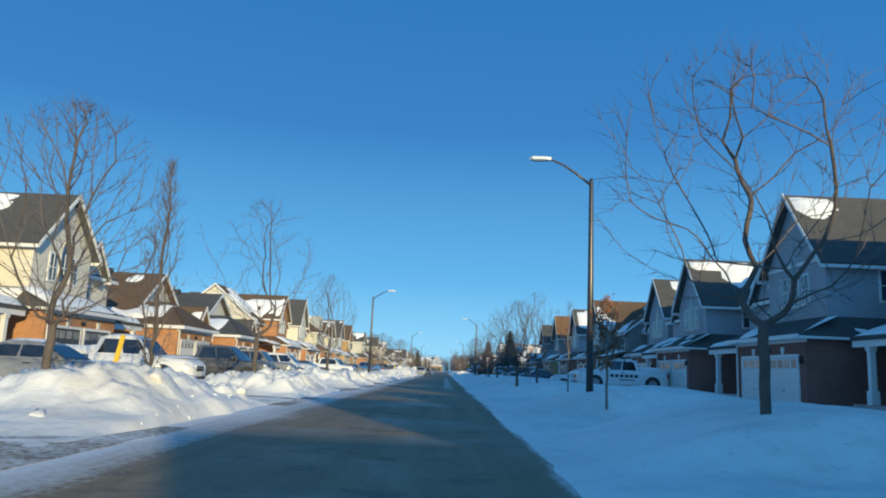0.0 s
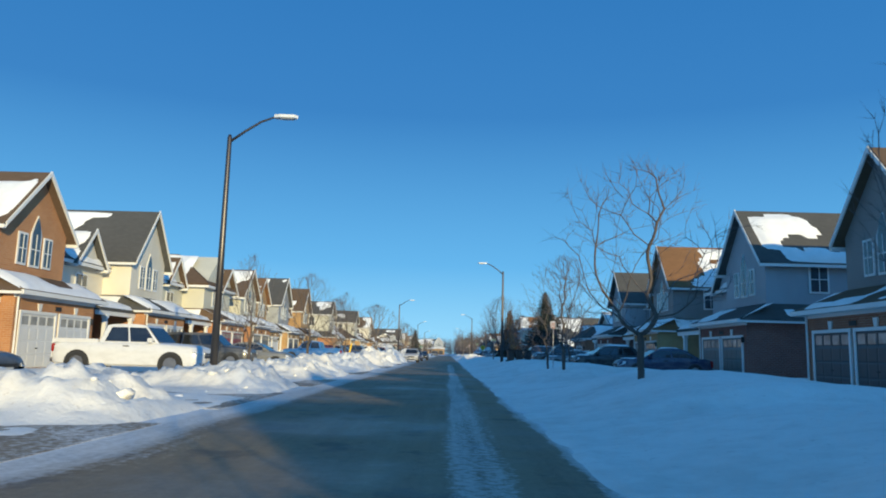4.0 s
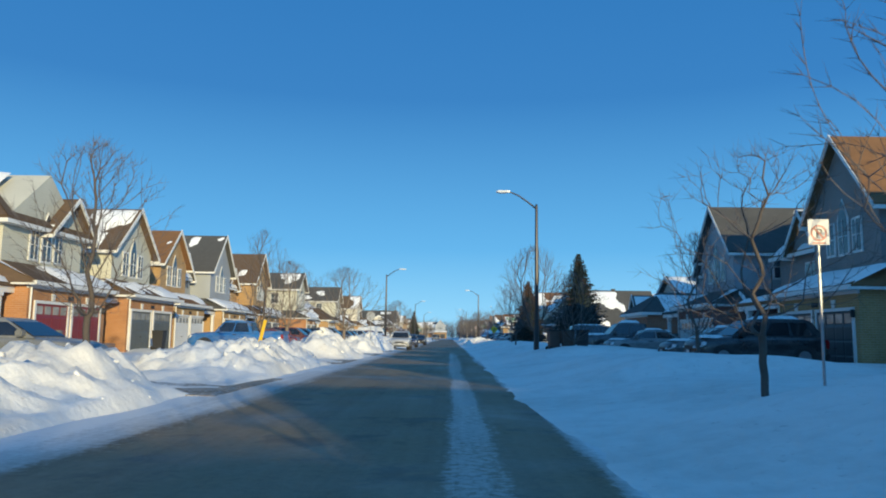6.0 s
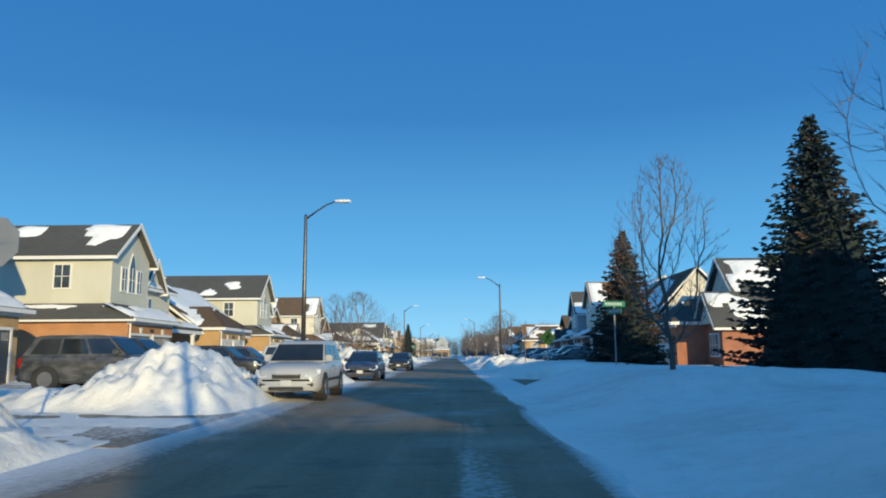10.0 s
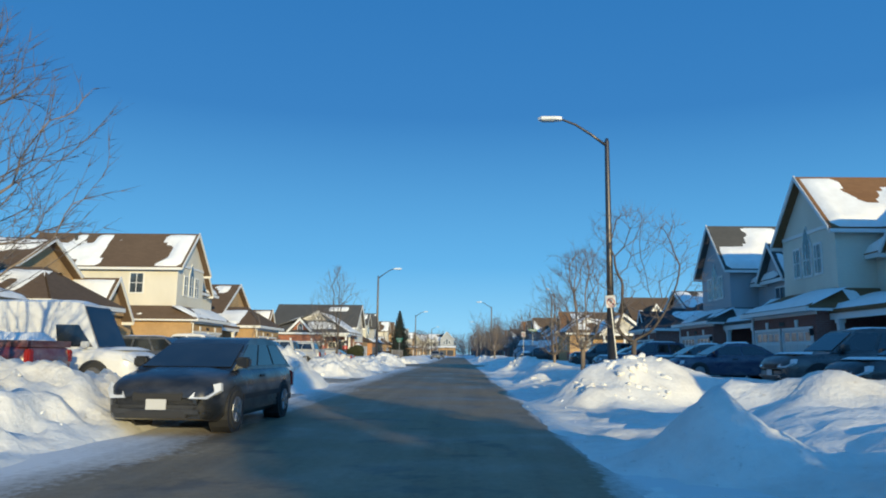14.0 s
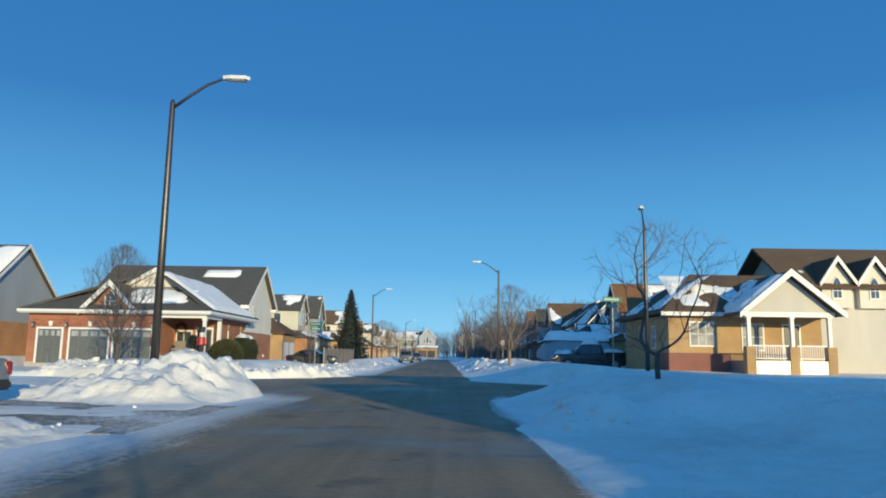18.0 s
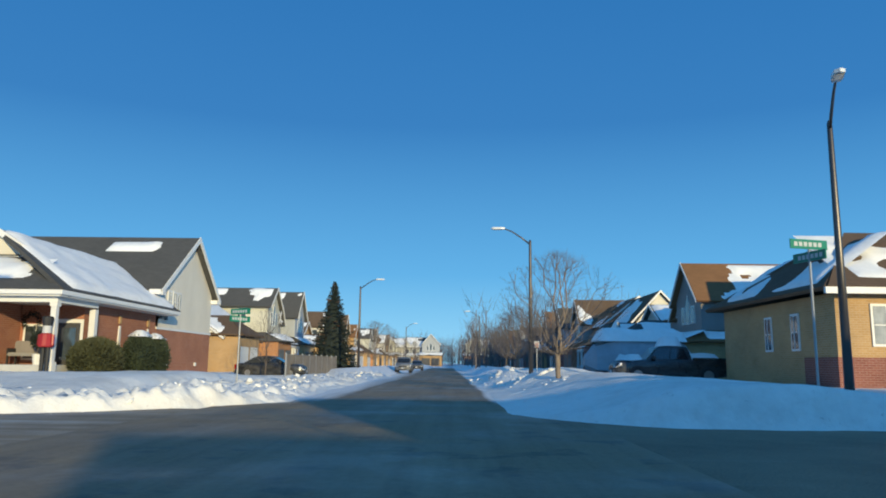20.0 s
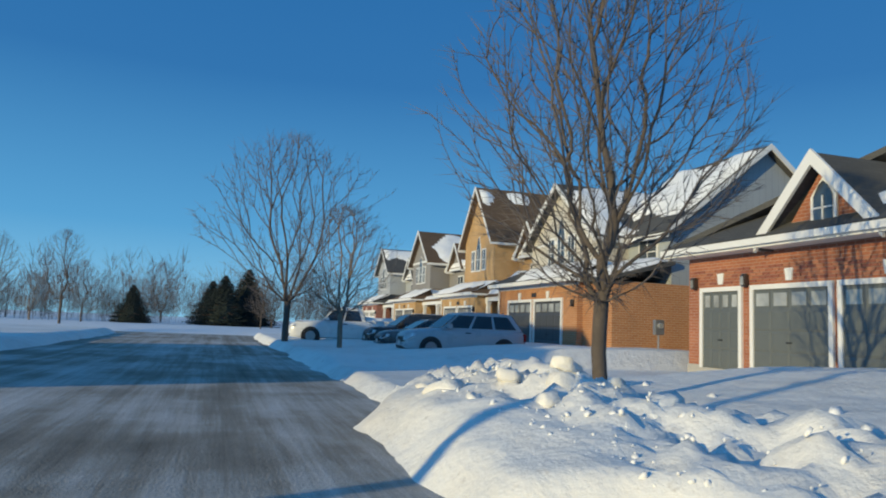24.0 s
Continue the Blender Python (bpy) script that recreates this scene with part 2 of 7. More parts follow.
def glass_mat(name, c=(0.02, 0.025, 0.03), rough=0.06):
    m, n, l, b = material(name, rough, 0, 0.8)
    v = coords(n, l)
    l.new(ramp(n, l, noise_tex(n, l, v, 1.3), [(0.35, c), (0.7, shade(c, 2.2))]), b.inputs["Base Color"])
    return m


def paint_mat(name, c, grime=0.35):
    m, n, l, b = material(name, 0.28, 0.0, 0.5)
    b.inputs["Coat Weight"].default_value, b.inputs["Coat Roughness"].default_value = 0.4, 0.15
    v = coords(n, l)
    salt = ramp(n, l, noise_tex(n, l, coords(n, l, (1, 1, 2.5)), 2.0, 6), [(0.42, (0, 0, 0)), (0.72, (grime, grime, grime))])
    l.new(mix(n, l, salt, c, (0.36, 0.35, 0.33)), b.inputs["Base Color"])
    l.new(ramp(n, l, noise_tex(n, l, v, 2.0, 5), [(0.3, (0.2,) * 3), (0.7, (0.5,) * 3)]), b.inputs["Roughness"])
    return m


def side_road_mat():
    m, n, l, b = material("gritty_packed_snow", 0.75, 0, 0.3)
    v = coords(n, l)
    grit = noise_tex(n, l, v, 30, 4, 0.7)
    tracks = noise_tex(n, l, coords(n, l, (0.06, 1.5, 1)), 1.0, 7, 0.75)
    blot = noise_tex(n, l, v, 0.3, 6, 0.6)
    both = mix(n, l, 0.48, tracks, blot)
    col = ramp(n, l, both, [(0.36, (0.15, 0.118, 0.078)), (0.47, (0.33, 0.285, 0.22)), (0.60, (0.68, 0.65, 0.60))])
    # bare brown asphalt where the side street meets the ploughed road
    tc, sp, xr = n.new("ShaderNodeTexCoord"), n.new("ShaderNodeSeparateXYZ"), n.new("ShaderNodeMapRange")
    l.new(tc.outputs["Object"], sp.inputs[0])
    xr.inputs["From Min"].default_value, xr.inputs["From Max"].default_value = -5.0, -15.0
    l.new(sp.outputs[0], xr.inputs["Value"])
    worn = ramp(n, l, mix(n, l, 0.5, blot, grit), [(0.38, (0.14, 0.10, 0.056)), (0.62, (0.38, 0.28, 0.17))])
    edge = n.new("ShaderNodeMath")
    edge.operation = "MULTIPLY_ADD"
    edge.inputs[1].default_value = 0.8
    l.new(xr.outputs[0], edge.inputs[0]), l.new(tracks, edge.inputs[2])
    col = mix(n, l, ramp(n, l, edge.outputs[0], [(0.55, (0,) * 3), (1.0, (1,) * 3)]), worn, col)
    l.new(mix(n, l, ramp(n, l, grit, [(0.35, (0.4,) * 3), (0.65, (0,) * 3)]), col, (0.16, 0.145, 0.12)), b.inputs["Base Color"])
    bump(n, l, b, mix(n, l, 0.5, tracks, grit), 0.7, 0.04)
    return m


SIDEROAD = side_road_mat()
SNOW, BANK = snow_mat("snow"), snow_mat("ploughed_snow", 0.42, 0.24)
ROAD, DRIVE = road_mat(), road_mat("driveway_asphalt", False)
BRICKS = {
    "red": brick_mat("red_brick", (0.30, 0.10, 0.055), (0.38, 0.15, 0.08), (0.45, 0.36, 0.30)),
    "orange": brick_mat("orange_brick", (0.40, 0.17, 0.07), (0.48, 0.23, 0.10), (0.5, 0.4, 0.3)),
    "tan": brick_mat("tan_brick", (0.40, 0.24, 0.10), (0.48, 0.30, 0.14), (0.5, 0.42, 0.32)),
    "maroon": brick_mat("maroon_brick", (0.20, 0.07, 0.055), (0.26, 0.10, 0.075), (0.36, 0.3, 0.27)),
}
SIDINGS = {
    "cream": siding_mat("cream_siding", (0.70, 0.65, 0.54)),
    "sage": siding_mat("sage_siding", (0.58, 0.56, 0.46)),
    "beige": siding_mat("beige_siding", (0.56, 0.52, 0.45)),
    "grey": siding_mat("grey_siding", (0.36, 0.38, 0.40)),
    "white": siding_mat("white_siding", (0.70, 0.69, 0.66)),
    "taupe": siding_mat("taupe_siding", (0.25, 0.235, 0.22)),
    "batten": siding_mat("grey_batten_siding", (0.34, 0.37, 0.39), True),
    "orange": BRICKS["orange"],
    "tanbrick": BRICKS["tan"],
}
ROOFS = {
    "grey": shingle_mat("grey_shingles", (0.10, 0.098, 0.092)),
    "brown": shingle_mat("brown_shingles", (0.15, 0.10, 0.065)),
    "dark": shingle_mat("dark_shingles", (0.055, 0.055, 0.058)),
    "rust": shingle_mat("rust_shingles", (0.24, 0.125, 0.06)),
}
WHITE = grainy("white_trim", (0.74, 0.73, 0.70), 0.5, scale=6, spread=0.06, bump_k=0.05)
GLASS = glass_mat("window_glass", (0.035, 0.045, 0.055))
CURTAIN = glass_mat("curtained_glass", (0.20, 0.20, 0.19), 0.12)
CARGLASS = glass_mat("car_glass", (0.012, 0.014, 0.016), 0.05)
DOORS = {k: grainy(k + "_door", c, 0.45, scale=5, spread=0.08, bump_k=0.05) for k, c in {"grey": (0.115, 0.125, 0.12), "red": (0.22, 0.03, 0.03), "white": (0.68, 0.67, 0.64), "dark": (0.06, 0.06, 0.062), "blue": (0.10, 0.15, 0.19), "wood": (0.22, 0.10, 0.05)}.items()}
POLE = grainy("dark_bronze_pole", (0.11, 0.10, 0.095), 0.38, 0.75, scale=8)
STEEL = grainy("galvanised_steel", (0.38, 0.39, 0.40), 0.45, 0.7, scale=9)
LENS = grainy("lamp_casing", (0.66, 0.67, 0.66), 0.4, scale=5, spread=0.06)
RUBBER = grainy("tyre_rubber", (0.03, 0.03, 0.03), 0.9, scale=20)
RIM = grainy("alloy_rim", (0.32, 0.32, 0.33), 0.35, 0.8, scale=9)
BLACK = grainy("black_plastic", (0.025, 0.025, 0.026), 0.6, scale=12)
CHROME = grainy("chrome", (0.6, 0.6, 0.6), 0.2, 1.0, scale=9, spread=0.05)
LAMPGLASS = grainy("headlamp_glass", (0.72, 0.73, 0.73), 0.15, 0.1, scale=9)
REDGLASS = grainy("tail_lamp", (0.30, 0.012, 0.012), 0.2, scale=9)
BARK = grainy("grey_brown_bark", (0.125, 0.10, 0.082), 0.9, scale=14, spread=0.35, bump_k=0.6)
TWIG = grainy("twig_bark", (0.165, 0.14, 0.13), 0.9, scale=8, spread=0.25, bump_k=0)
PALE = grainy("pale_bark", (0.26, 0.20, 0.15), 0.9, scale=14, spread=0.3, bump_k=0.5)
NEEDLE = grainy("spruce_needles", (0.017, 0.029, 0.023), 0.85, scale=3, spread=0.45, bump_k=0)
BRONZE = grainy("browned_needles", (0.10, 0.055, 0.03), 0.85, scale=3, spread=0.4, bump_k=0)
DRYLEAF = grainy("dry_orange_leaves", (0.36, 0.13, 0.04), 0.85, scale=3, spread=0.35, bump_k=0)
GREEN = grainy("green_sign_sheet", (0.005, 0.20, 0.12), 0.4, scale=4, spread=0.1, bump_k=0)
SIGNWHITE = grainy("white_sign_sheet", (0.52, 0.52, 0.51), 0.4, scale=4, spread=0.06, bump_k=0)
SIGNRED = grainy("red_sign_sheet", (0.36, 0.02, 0.02), 0.4, scale=4, spread=0.1, bump_k=0)
SIGNYELLOW = grainy("yellow_sign_sheet", (0.75, 0.47, 0.02), 0.4, scale=4, spread=0.08, bump_k=0)


# ---- mesh helpers ----
def part(name, bm, mat, parent=None, label="", smooth=False):
    me = bpy.data.meshes.new(name)
    bm.to_mesh(me)
    bm.free()
    for m in mat if isinstance(mat, (list, tuple)) else (mat,):
        me.materials.append(m)
    if smooth:
        me.polygons.foreach_set("use_smooth", [True] * len(me.polygons))
    ob = new(name, me)
    if parent:
        ob.parent = parent
    if label:
        tagged(ob, label)
    return ob


def thing(name, m, label, category, group="", kind=""):
    ob = new(name)
    ob.empty_display_size = 0.2
    ob.matrix_world = m
    return tagged(ob, label, category, group, kind)


def box(x0, x1, y0, y1, z0, z1, bm=None, mat=0, bevel=0.0):
    bm = bm or bmesh.new()
    vs = [bm.verts.new(p) for p in ((x0, y0, z0), (x1, y0, z0), (x1, y1, z0), (x0, y1, z0), (x0, y0, z1), (x1, y0, z1), (x1, y1, z1), (x0, y1, z1))]
    fs = [bm.faces.new([vs[i] for i in q]) for q in ((3, 2, 1, 0), (4, 5, 6, 7), (0, 1, 5, 4), (1, 2, 6, 5), (2, 3, 7, 6), (3, 0, 4, 7))]
    for f in fs:
        f.material_index = mat
    if bevel:
        bmesh.ops.bevel(bm, geom=list({e for f in fs for e in f.edges}), offset=bevel, segments=2, affect="EDGES")
    return bm


def prism(pts, vec, bm=None, mat=0):
    """A flat outline pushed along vec."""
    bm = bm or bmesh.new()
    a = [bm.verts.new(p) for p in pts]
    b = [bm.verts.new(Vector(p) + Vector(vec)) for p in pts]
    fs = [bm.faces.new(a), bm.faces.new(b[::-1])]
    for i in range(len(a)):
        j = (i + 1) % len(a)
        fs.append(bm.faces.new((a[j], a[i], b[i], b[j])))
    for f in fs:
        f.material_index = mat
    bmesh.ops.recalc_face_normals(bm, faces=fs)
    return bm


def tube(pts, radii, sides=6, bm=None, mat=0):
    bm = bm or bmesh.new()
    rings = []
    for i, p in enumerate(pts):
        d = Vector(pts[min(i + 1, len(pts) - 1)]) - Vector(pts[max(i - 1, 0)])
        q = d.to_track_quat("Z", "Y")
        rings.append([bm.verts.new(Vector(p) + q @ Vector((radii[i] * math.cos(2 * math.pi * k / sides), radii[i] * math.sin(2 * math.pi * k / sides), 0))) for k in range(sides)])
    for a, b in zip(rings, rings[1:]):
        for k in range(sides):
            bm.faces.new((a[k], a[(k + 1) % sides], b[(k + 1) % sides], b[k])).material_index = mat
    bm.faces.new(rings[0][::-1]).material_index = mat
    bm.faces.new(rings[-1]).material_index = mat
    return bm


def mesh_object(name, verts, faces, mat, parent=None, smooth=True, label=""):
    me = bpy.data.meshes.new(name)
    me.from_pydata(verts, [], faces)
    me.materials.append(mat)
    if smooth:
        me.polygons.foreach_set("use_smooth", [True] * len(me.polygons))
    ob = new(name, me)
    if parent:
        ob.parent = parent
    if label:
        tagged(ob, label)
    return ob


def lattice(nx, ny):
    i, j = np.meshgrid(np.arange(nx - 1), np.arange(ny - 1), indexing="ij")
    a = (i * ny + j).ravel()
    return np.stack([a, a + ny, a + ny + 1, a + 1], 1).tolist()


def vnoise(x, y, seed=0):
    """Smooth value noise, 0 to 1, on arrays."""
    xi, yi = np.floor(x).astype(np.int64), np.floor(y).astype(np.int64)
    fx, fy = x - xi, y - yi
    fx, fy = fx * fx * (3 - 2 * fx), fy * fy * (3 - 2 * fy)

    def h(a, b):
        k = (a * 374761393 + b * 668265263 + seed * 1442695041) & 0x7FFFFFFF
        k = ((k ^ (k >> 13)) * 1274126177) & 0x7FFFFFFF
        return ((k ^ (k >> 16)) & 0xFFFF) / 65535.0
    return (h(xi, yi) * (1 - fx) + h(xi + 1, yi) * fx) * (1 - fy) + (h(xi, yi + 1) * (1 - fx) + h(xi + 1, yi + 1) * fx) * fy


def fbm(x, y, seed=0, octaves=4):
    s, a, tot = 0, 1.0, 0
    for o in range(octaves):
        s, tot = s + a * vnoise(x * 2 ** o, y * 2 ** o, seed + o), tot + a
        a *= 0.5
    return s / tot


def cells(x, y, seed=0):
    """Broken plates: the random height of the nearest cell, with soft cracks between."""
    xi, yi = np.floor(x).astype(np.int64), np.floor(y).astype(np.int64)
    d1, d2, val = np.full(x.shape, 9.0), np.full(x.shape, 9.0), np.zeros(x.shape)

    def h(a, b, s):
        k = (a * 374761393 + b * 668265263 + (seed + s) * 1442695041) & 0x7FFFFFFF
        k = ((k ^ (k >> 13)) * 1274126177) & 0x7FFFFFFF
        return ((k ^ (k >> 16)) & 0xFFFF) / 65535.0
    for i in (-1, 0, 1):
        for j in (-1, 0, 1):
            a, b = xi + i, yi + j
            d = np.hypot(a + h(a, b, 1) - x, b + h(a, b, 2) - y)
            near = d < d1
            d2 = np.where(near, d1, np.minimum(d2, d))
            val = np.where(near, h(a, b, 3), val)
            d1 = np.where(near, d, d1)
    edge = np.clip((d2 - d1) / 0.25, 0, 1)
    return 0.5 + (val - 0.5) * edge - 0.25 * (1 - edge)


def step(a, b, x):
    k = np.clip((x - a) / (b - a), 0, 1)
    return k * k * (3 - 2 * k)


# ---- plan ----
# houses: front plane x, y of the main gable, gable width, eave, ridge, wing side, wing width, siding, brick, roof, doors, door colour, style
LEFT = [
    (-18.3, 21.0, 6.2, 6.0, 8.4, 1, 6.0, "beige", "red", "grey", 2, "white", "two"),
    (-18.3, 33.8, 6.2, 6.1, 8.6, 1, 5.0, "cream", "orange", "grey", 2, "dark", "two"),
    (-18.0, 48.4, 6.4, 3.3, 6.9, 1, 4.5, "beige", "orange", "brown", 2, "white", "low"),
    (-17.8, 60.6, 7.0, 3.3, 6.8, 1, 5.5, "cream", "orange", "grey", 2, "dark", "low"),
    (-18.0, 79.3, 6.0, 6.0, 8.4, -1, 3.0, "orange", "orange", "brown", 2, "white", "two"),
    (-18.4, 92.2, 5.8, 6.2, 9.2, -1, 4.5, "cream", "orange", "grey", 2, "white", "two"),
    (-18.0, 104.4, 6.2, 5.6, 8.1, -1, 5.0, "sage", "orange", "brown", 2, "red", "hip"),
    (-18.0, 113.2, 6.0, 5.7, 8.0, -1, 2.4, "sage", "orange", "brown", 2, "grey", "two"),
    (-19.4, 123.0, 5.6, 6.0, 8.2, -1, 3.6, "tanbrick", "tan", "rust", 2, "white", "two"),
    (-19.4, 133.4, 6.4, 6.4, 9.3, -1, 4.2, "grey", "tan", "grey", 2, "dark", "two"),
    (-19.4, 146.2, 6.2, 6.4, 9.2, -1, 5.4, "tanbrick", "tan", "brown", 2, "dark", "two"),
    (-17.9, 159.2, 5.6, 6.6, 8.4, 1, 6.8, "sage", "orange", "grey", 2, "grey", "two"),
    (-17.7, 173.4, 6.0, 3.4, 6.7, 1, 5.4, "cream", "tan", "brown", 2, "white", "lowp"),
    (-17.7, 186.9, 5.6, 6.6, 8.6, 1, 6.4, "sage", "tan", "grey", 2, "white", "two"),
    (-18.6, 200.4, 6.0, 4.0, 6.6, 1, 6.2, "tanbrick", "tan", "brown", 2, "white", "low"),
    (-18.0, 215.3, 5.6, 6.6, 8.8, 1, 6.0, "cream", "tan", "brown", 2, "white", "two"),
    (-17.6, 228.8, 7.0, 3.6, 6.9, 1, 5.4, "tanbrick", "tan", "brown", 2, "wood", "low"),
]
RIGHT = [
    (16.0, 19.0, 6.4, 6.2, 9.2, 1, 5.0, "grey", "maroon", "grey", 2, "white", "two"),
    (15.5, 31.8, 6.4, 6.4, 9.5, 1, 5.6, "grey", "maroon", "grey", 2, "white", "two"),
    (15.6, 45.6, 6.0, 5.9, 8.7, 1, 6.0, "grey", "maroon", "grey", 2, "white", "two"),
    (17.2, 58.4, 6.2, 6.2, 9.1, 1, 6.0, "grey", "red", "grey", 2, "white", "two"),
    (15.5, 74.0, 6.2, 6.0, 8.8, -1, 3.2, "taupe", "red", "brown", 2, "dark", "two"),
    (15.5, 86.2, 6.0, 6.2, 8.9, 1, 6.0, "grey", "maroon", "grey", 2, "grey", "two"),
    (15.6, 101.0, 5.8, 6.4, 9.2, 1, 6.2, "taupe", "tan", "rust", 2, "dark", "two"),
    (15.6, 114.6, 6.0, 6.2, 8.8, 1, 5.4, "grey", "maroon", "grey", 2, "white", "two"),
    (16.2, 130.4, 6.2, 3.4, 6.3, 1, 6.2, "beige", "red", "grey", 1, "white", "low"),
    (15.8, 169.6, 5.8, 3.4, 7.4, -1, 3.0, "cream", "red", "grey", 1, "white", "low"),
    (15.5, 183.2, 6.0, 3.5, 8.3, 1, 4.2, "cream", "maroon", "brown", 2, "blue", "lowp"),
    (15.3, 199.6, 5.8, 6.6, 9.0, -1, 5.6, "cream", "maroon", "rust", 2, "white", "two"),
    (15.6, 212.0, 5.8, 6.4, 9.0, -1, 5.4, "grey", "maroon", "grey", 2, "white", "two"),
    (15.8, 225.0, 6.2, 3.4, 6.4, 1, 6.6, "grey", "maroon", "dark", 2, "dark", "low"),
]
LEFT_FAR = [294.0 + 13.2 * k for k in range(13)]
RIGHT_FAR = [281.0 + 13.4 * k for k in range(14)]
LEFT_DRIVES = [10.6, 25.0, 39.6, 48.5, 57.5, 66.5, 76.5, 90.4, 107.5, 121.0, 132.8, 146.0, 160.0, 172.0, 186.5, 200.5, 214.0, 229.8] + LEFT_FAR
RIGHT_DRIVES = [-7.0, 6.5] + [h[1] for h in RIGHT] + RIGHT_FAR
CROSS_L, CROSS_R, CROSS_R2 = (241.0, 250.2), (240.0, 248.6), (148.5, 156.5)   # side streets: y spans


# ---- ground and snow ----
def road_left(y):
    return -5.0 + 0.5 * (vnoise(y * 0.12, y * 0, 3) - 0.5) + 0.25 * (vnoise(y * 0.9, y * 0, 4) - 0.5)


def road_right(y):
    return 1.55 + 0.3 * (vnoise(y * 0.1, y * 0, 5) - 0.5) + 0.18 * (vnoise(y * 0.8, y * 0, 6) - 0.5)


# single ploughed heaps: x, y, radius x, radius y, height
HEAPS = [
    (-7.0, 16.4, 2.4, 4.2, 0.8), (-7.0, 30.0, 2.2, 2.6, 0.6), (-7.2, 34.4, 2.0, 2.4, 0.5), (-7.6, 43.8, 2.2, 2.2, 0.85), (-7.0, 52.8, 1.9, 2.4, 0.6), (-7.0, 62.0, 1.9, 2.2, 0.5),
    (-6.8, 71.4, 2.0, 2.8, 0.45), (-6.8, 80.4, 1.8, 2.0, 0.5), (-6.9, 84.8, 2.1, 2.8, 0.6), (-6.9, 96.4, 2.2, 4.2, 0.8), (-7.0, 102.0, 2.2, 2.6, 0.55), (-7.1, 112.8, 2.0, 2.6, 1.0), (-6.8, 126.6, 2.0, 2.8, 0.7), (-6.9, 138.2, 2.0, 2.6, 1.05),
    (-6.8, 152.8, 2.0, 2.8, 0.8), (-7.0, 168.4, 2.1, 2.5, 1.15), (-7.2, 179.5, 2.0, 3.0, 0.55), (-6.9, 194.4, 2.0, 2.2, 1.15), (-7.0, 207.4, 2.0, 2.8, 0.75), (-7.0, 221.2, 2.2, 3.0, 0.6),
    (-7.4, 236.6, 2.4, 2.6, 0.8), (-6.8, 239.6, 1.6, 1.4, 0.4),
    (4.4, 44.0, 1.4, 1.0, 0.35), (8.5, 27.5, 3.5, 3.0, 0.25), (4.0, 186.9, 1.5, 1.5, 1.1), (5.6, 187.9, 1.5, 1.0, 0.6), (2.9, 176.2, 0.7, 1.0, 0.75), (4.4, 179.9, 0.8, 0.6, 0.45), (6.2, 180.4, 2.0, 1.8, 0.55), (4.6, 172.6, 1.2, 2.0, 0.3),
    (5.0, 193.8, 0.5, 2.6, 0.42), (8.8, 210.2, 1.6, 0.6, 0.45), (4.4, 206.0, 1.4, 2.0, 0.5), (4.6, 217.5, 1.7, 0.9, 0.62), (3.3, 220.6, 1.2, 0.8, 0.3), (9.2, 214.2, 2.4, 1.4, 0.5), (2.8, 228.6, 0.8, 0.9, 0.6), (5.0, 231.0, 2.2, 2.2, 0.35), (7.0, 227.4, 1.8, 1.2, 0.5), (3.6, 199.4, 1.0, 1.6, 0.45),
    (3.4, 279.0, 1.4, 5.0, 0.75), (4.6, 268.0, 1.8, 3.0, 0.4), (-7.3, 262.0, 1.6, 8.0, 0.12), (-14.6, 251.0, 3.4, 1.3, 0.42), (-18.3, 252.0, 2.0, 1.5, 0.55), (-11.6, 251.9, 1.4, 0.9, 0.25), (-7.6, 255.4, 1.0, 1.6, 0.28),
]


def drive_rise(x):
    return 0.015 + 0.19 * np.clip((-5.2 - x) / 11.8, 0, 1)


def spans(y, centres, half, soft):
    """1 inside any of the driveways."""
    k = np.zeros_like(y)
    for c in centres:
        k = np.maximum(k, 1 - step(half, half + soft, np.abs(y - c)))
    return k


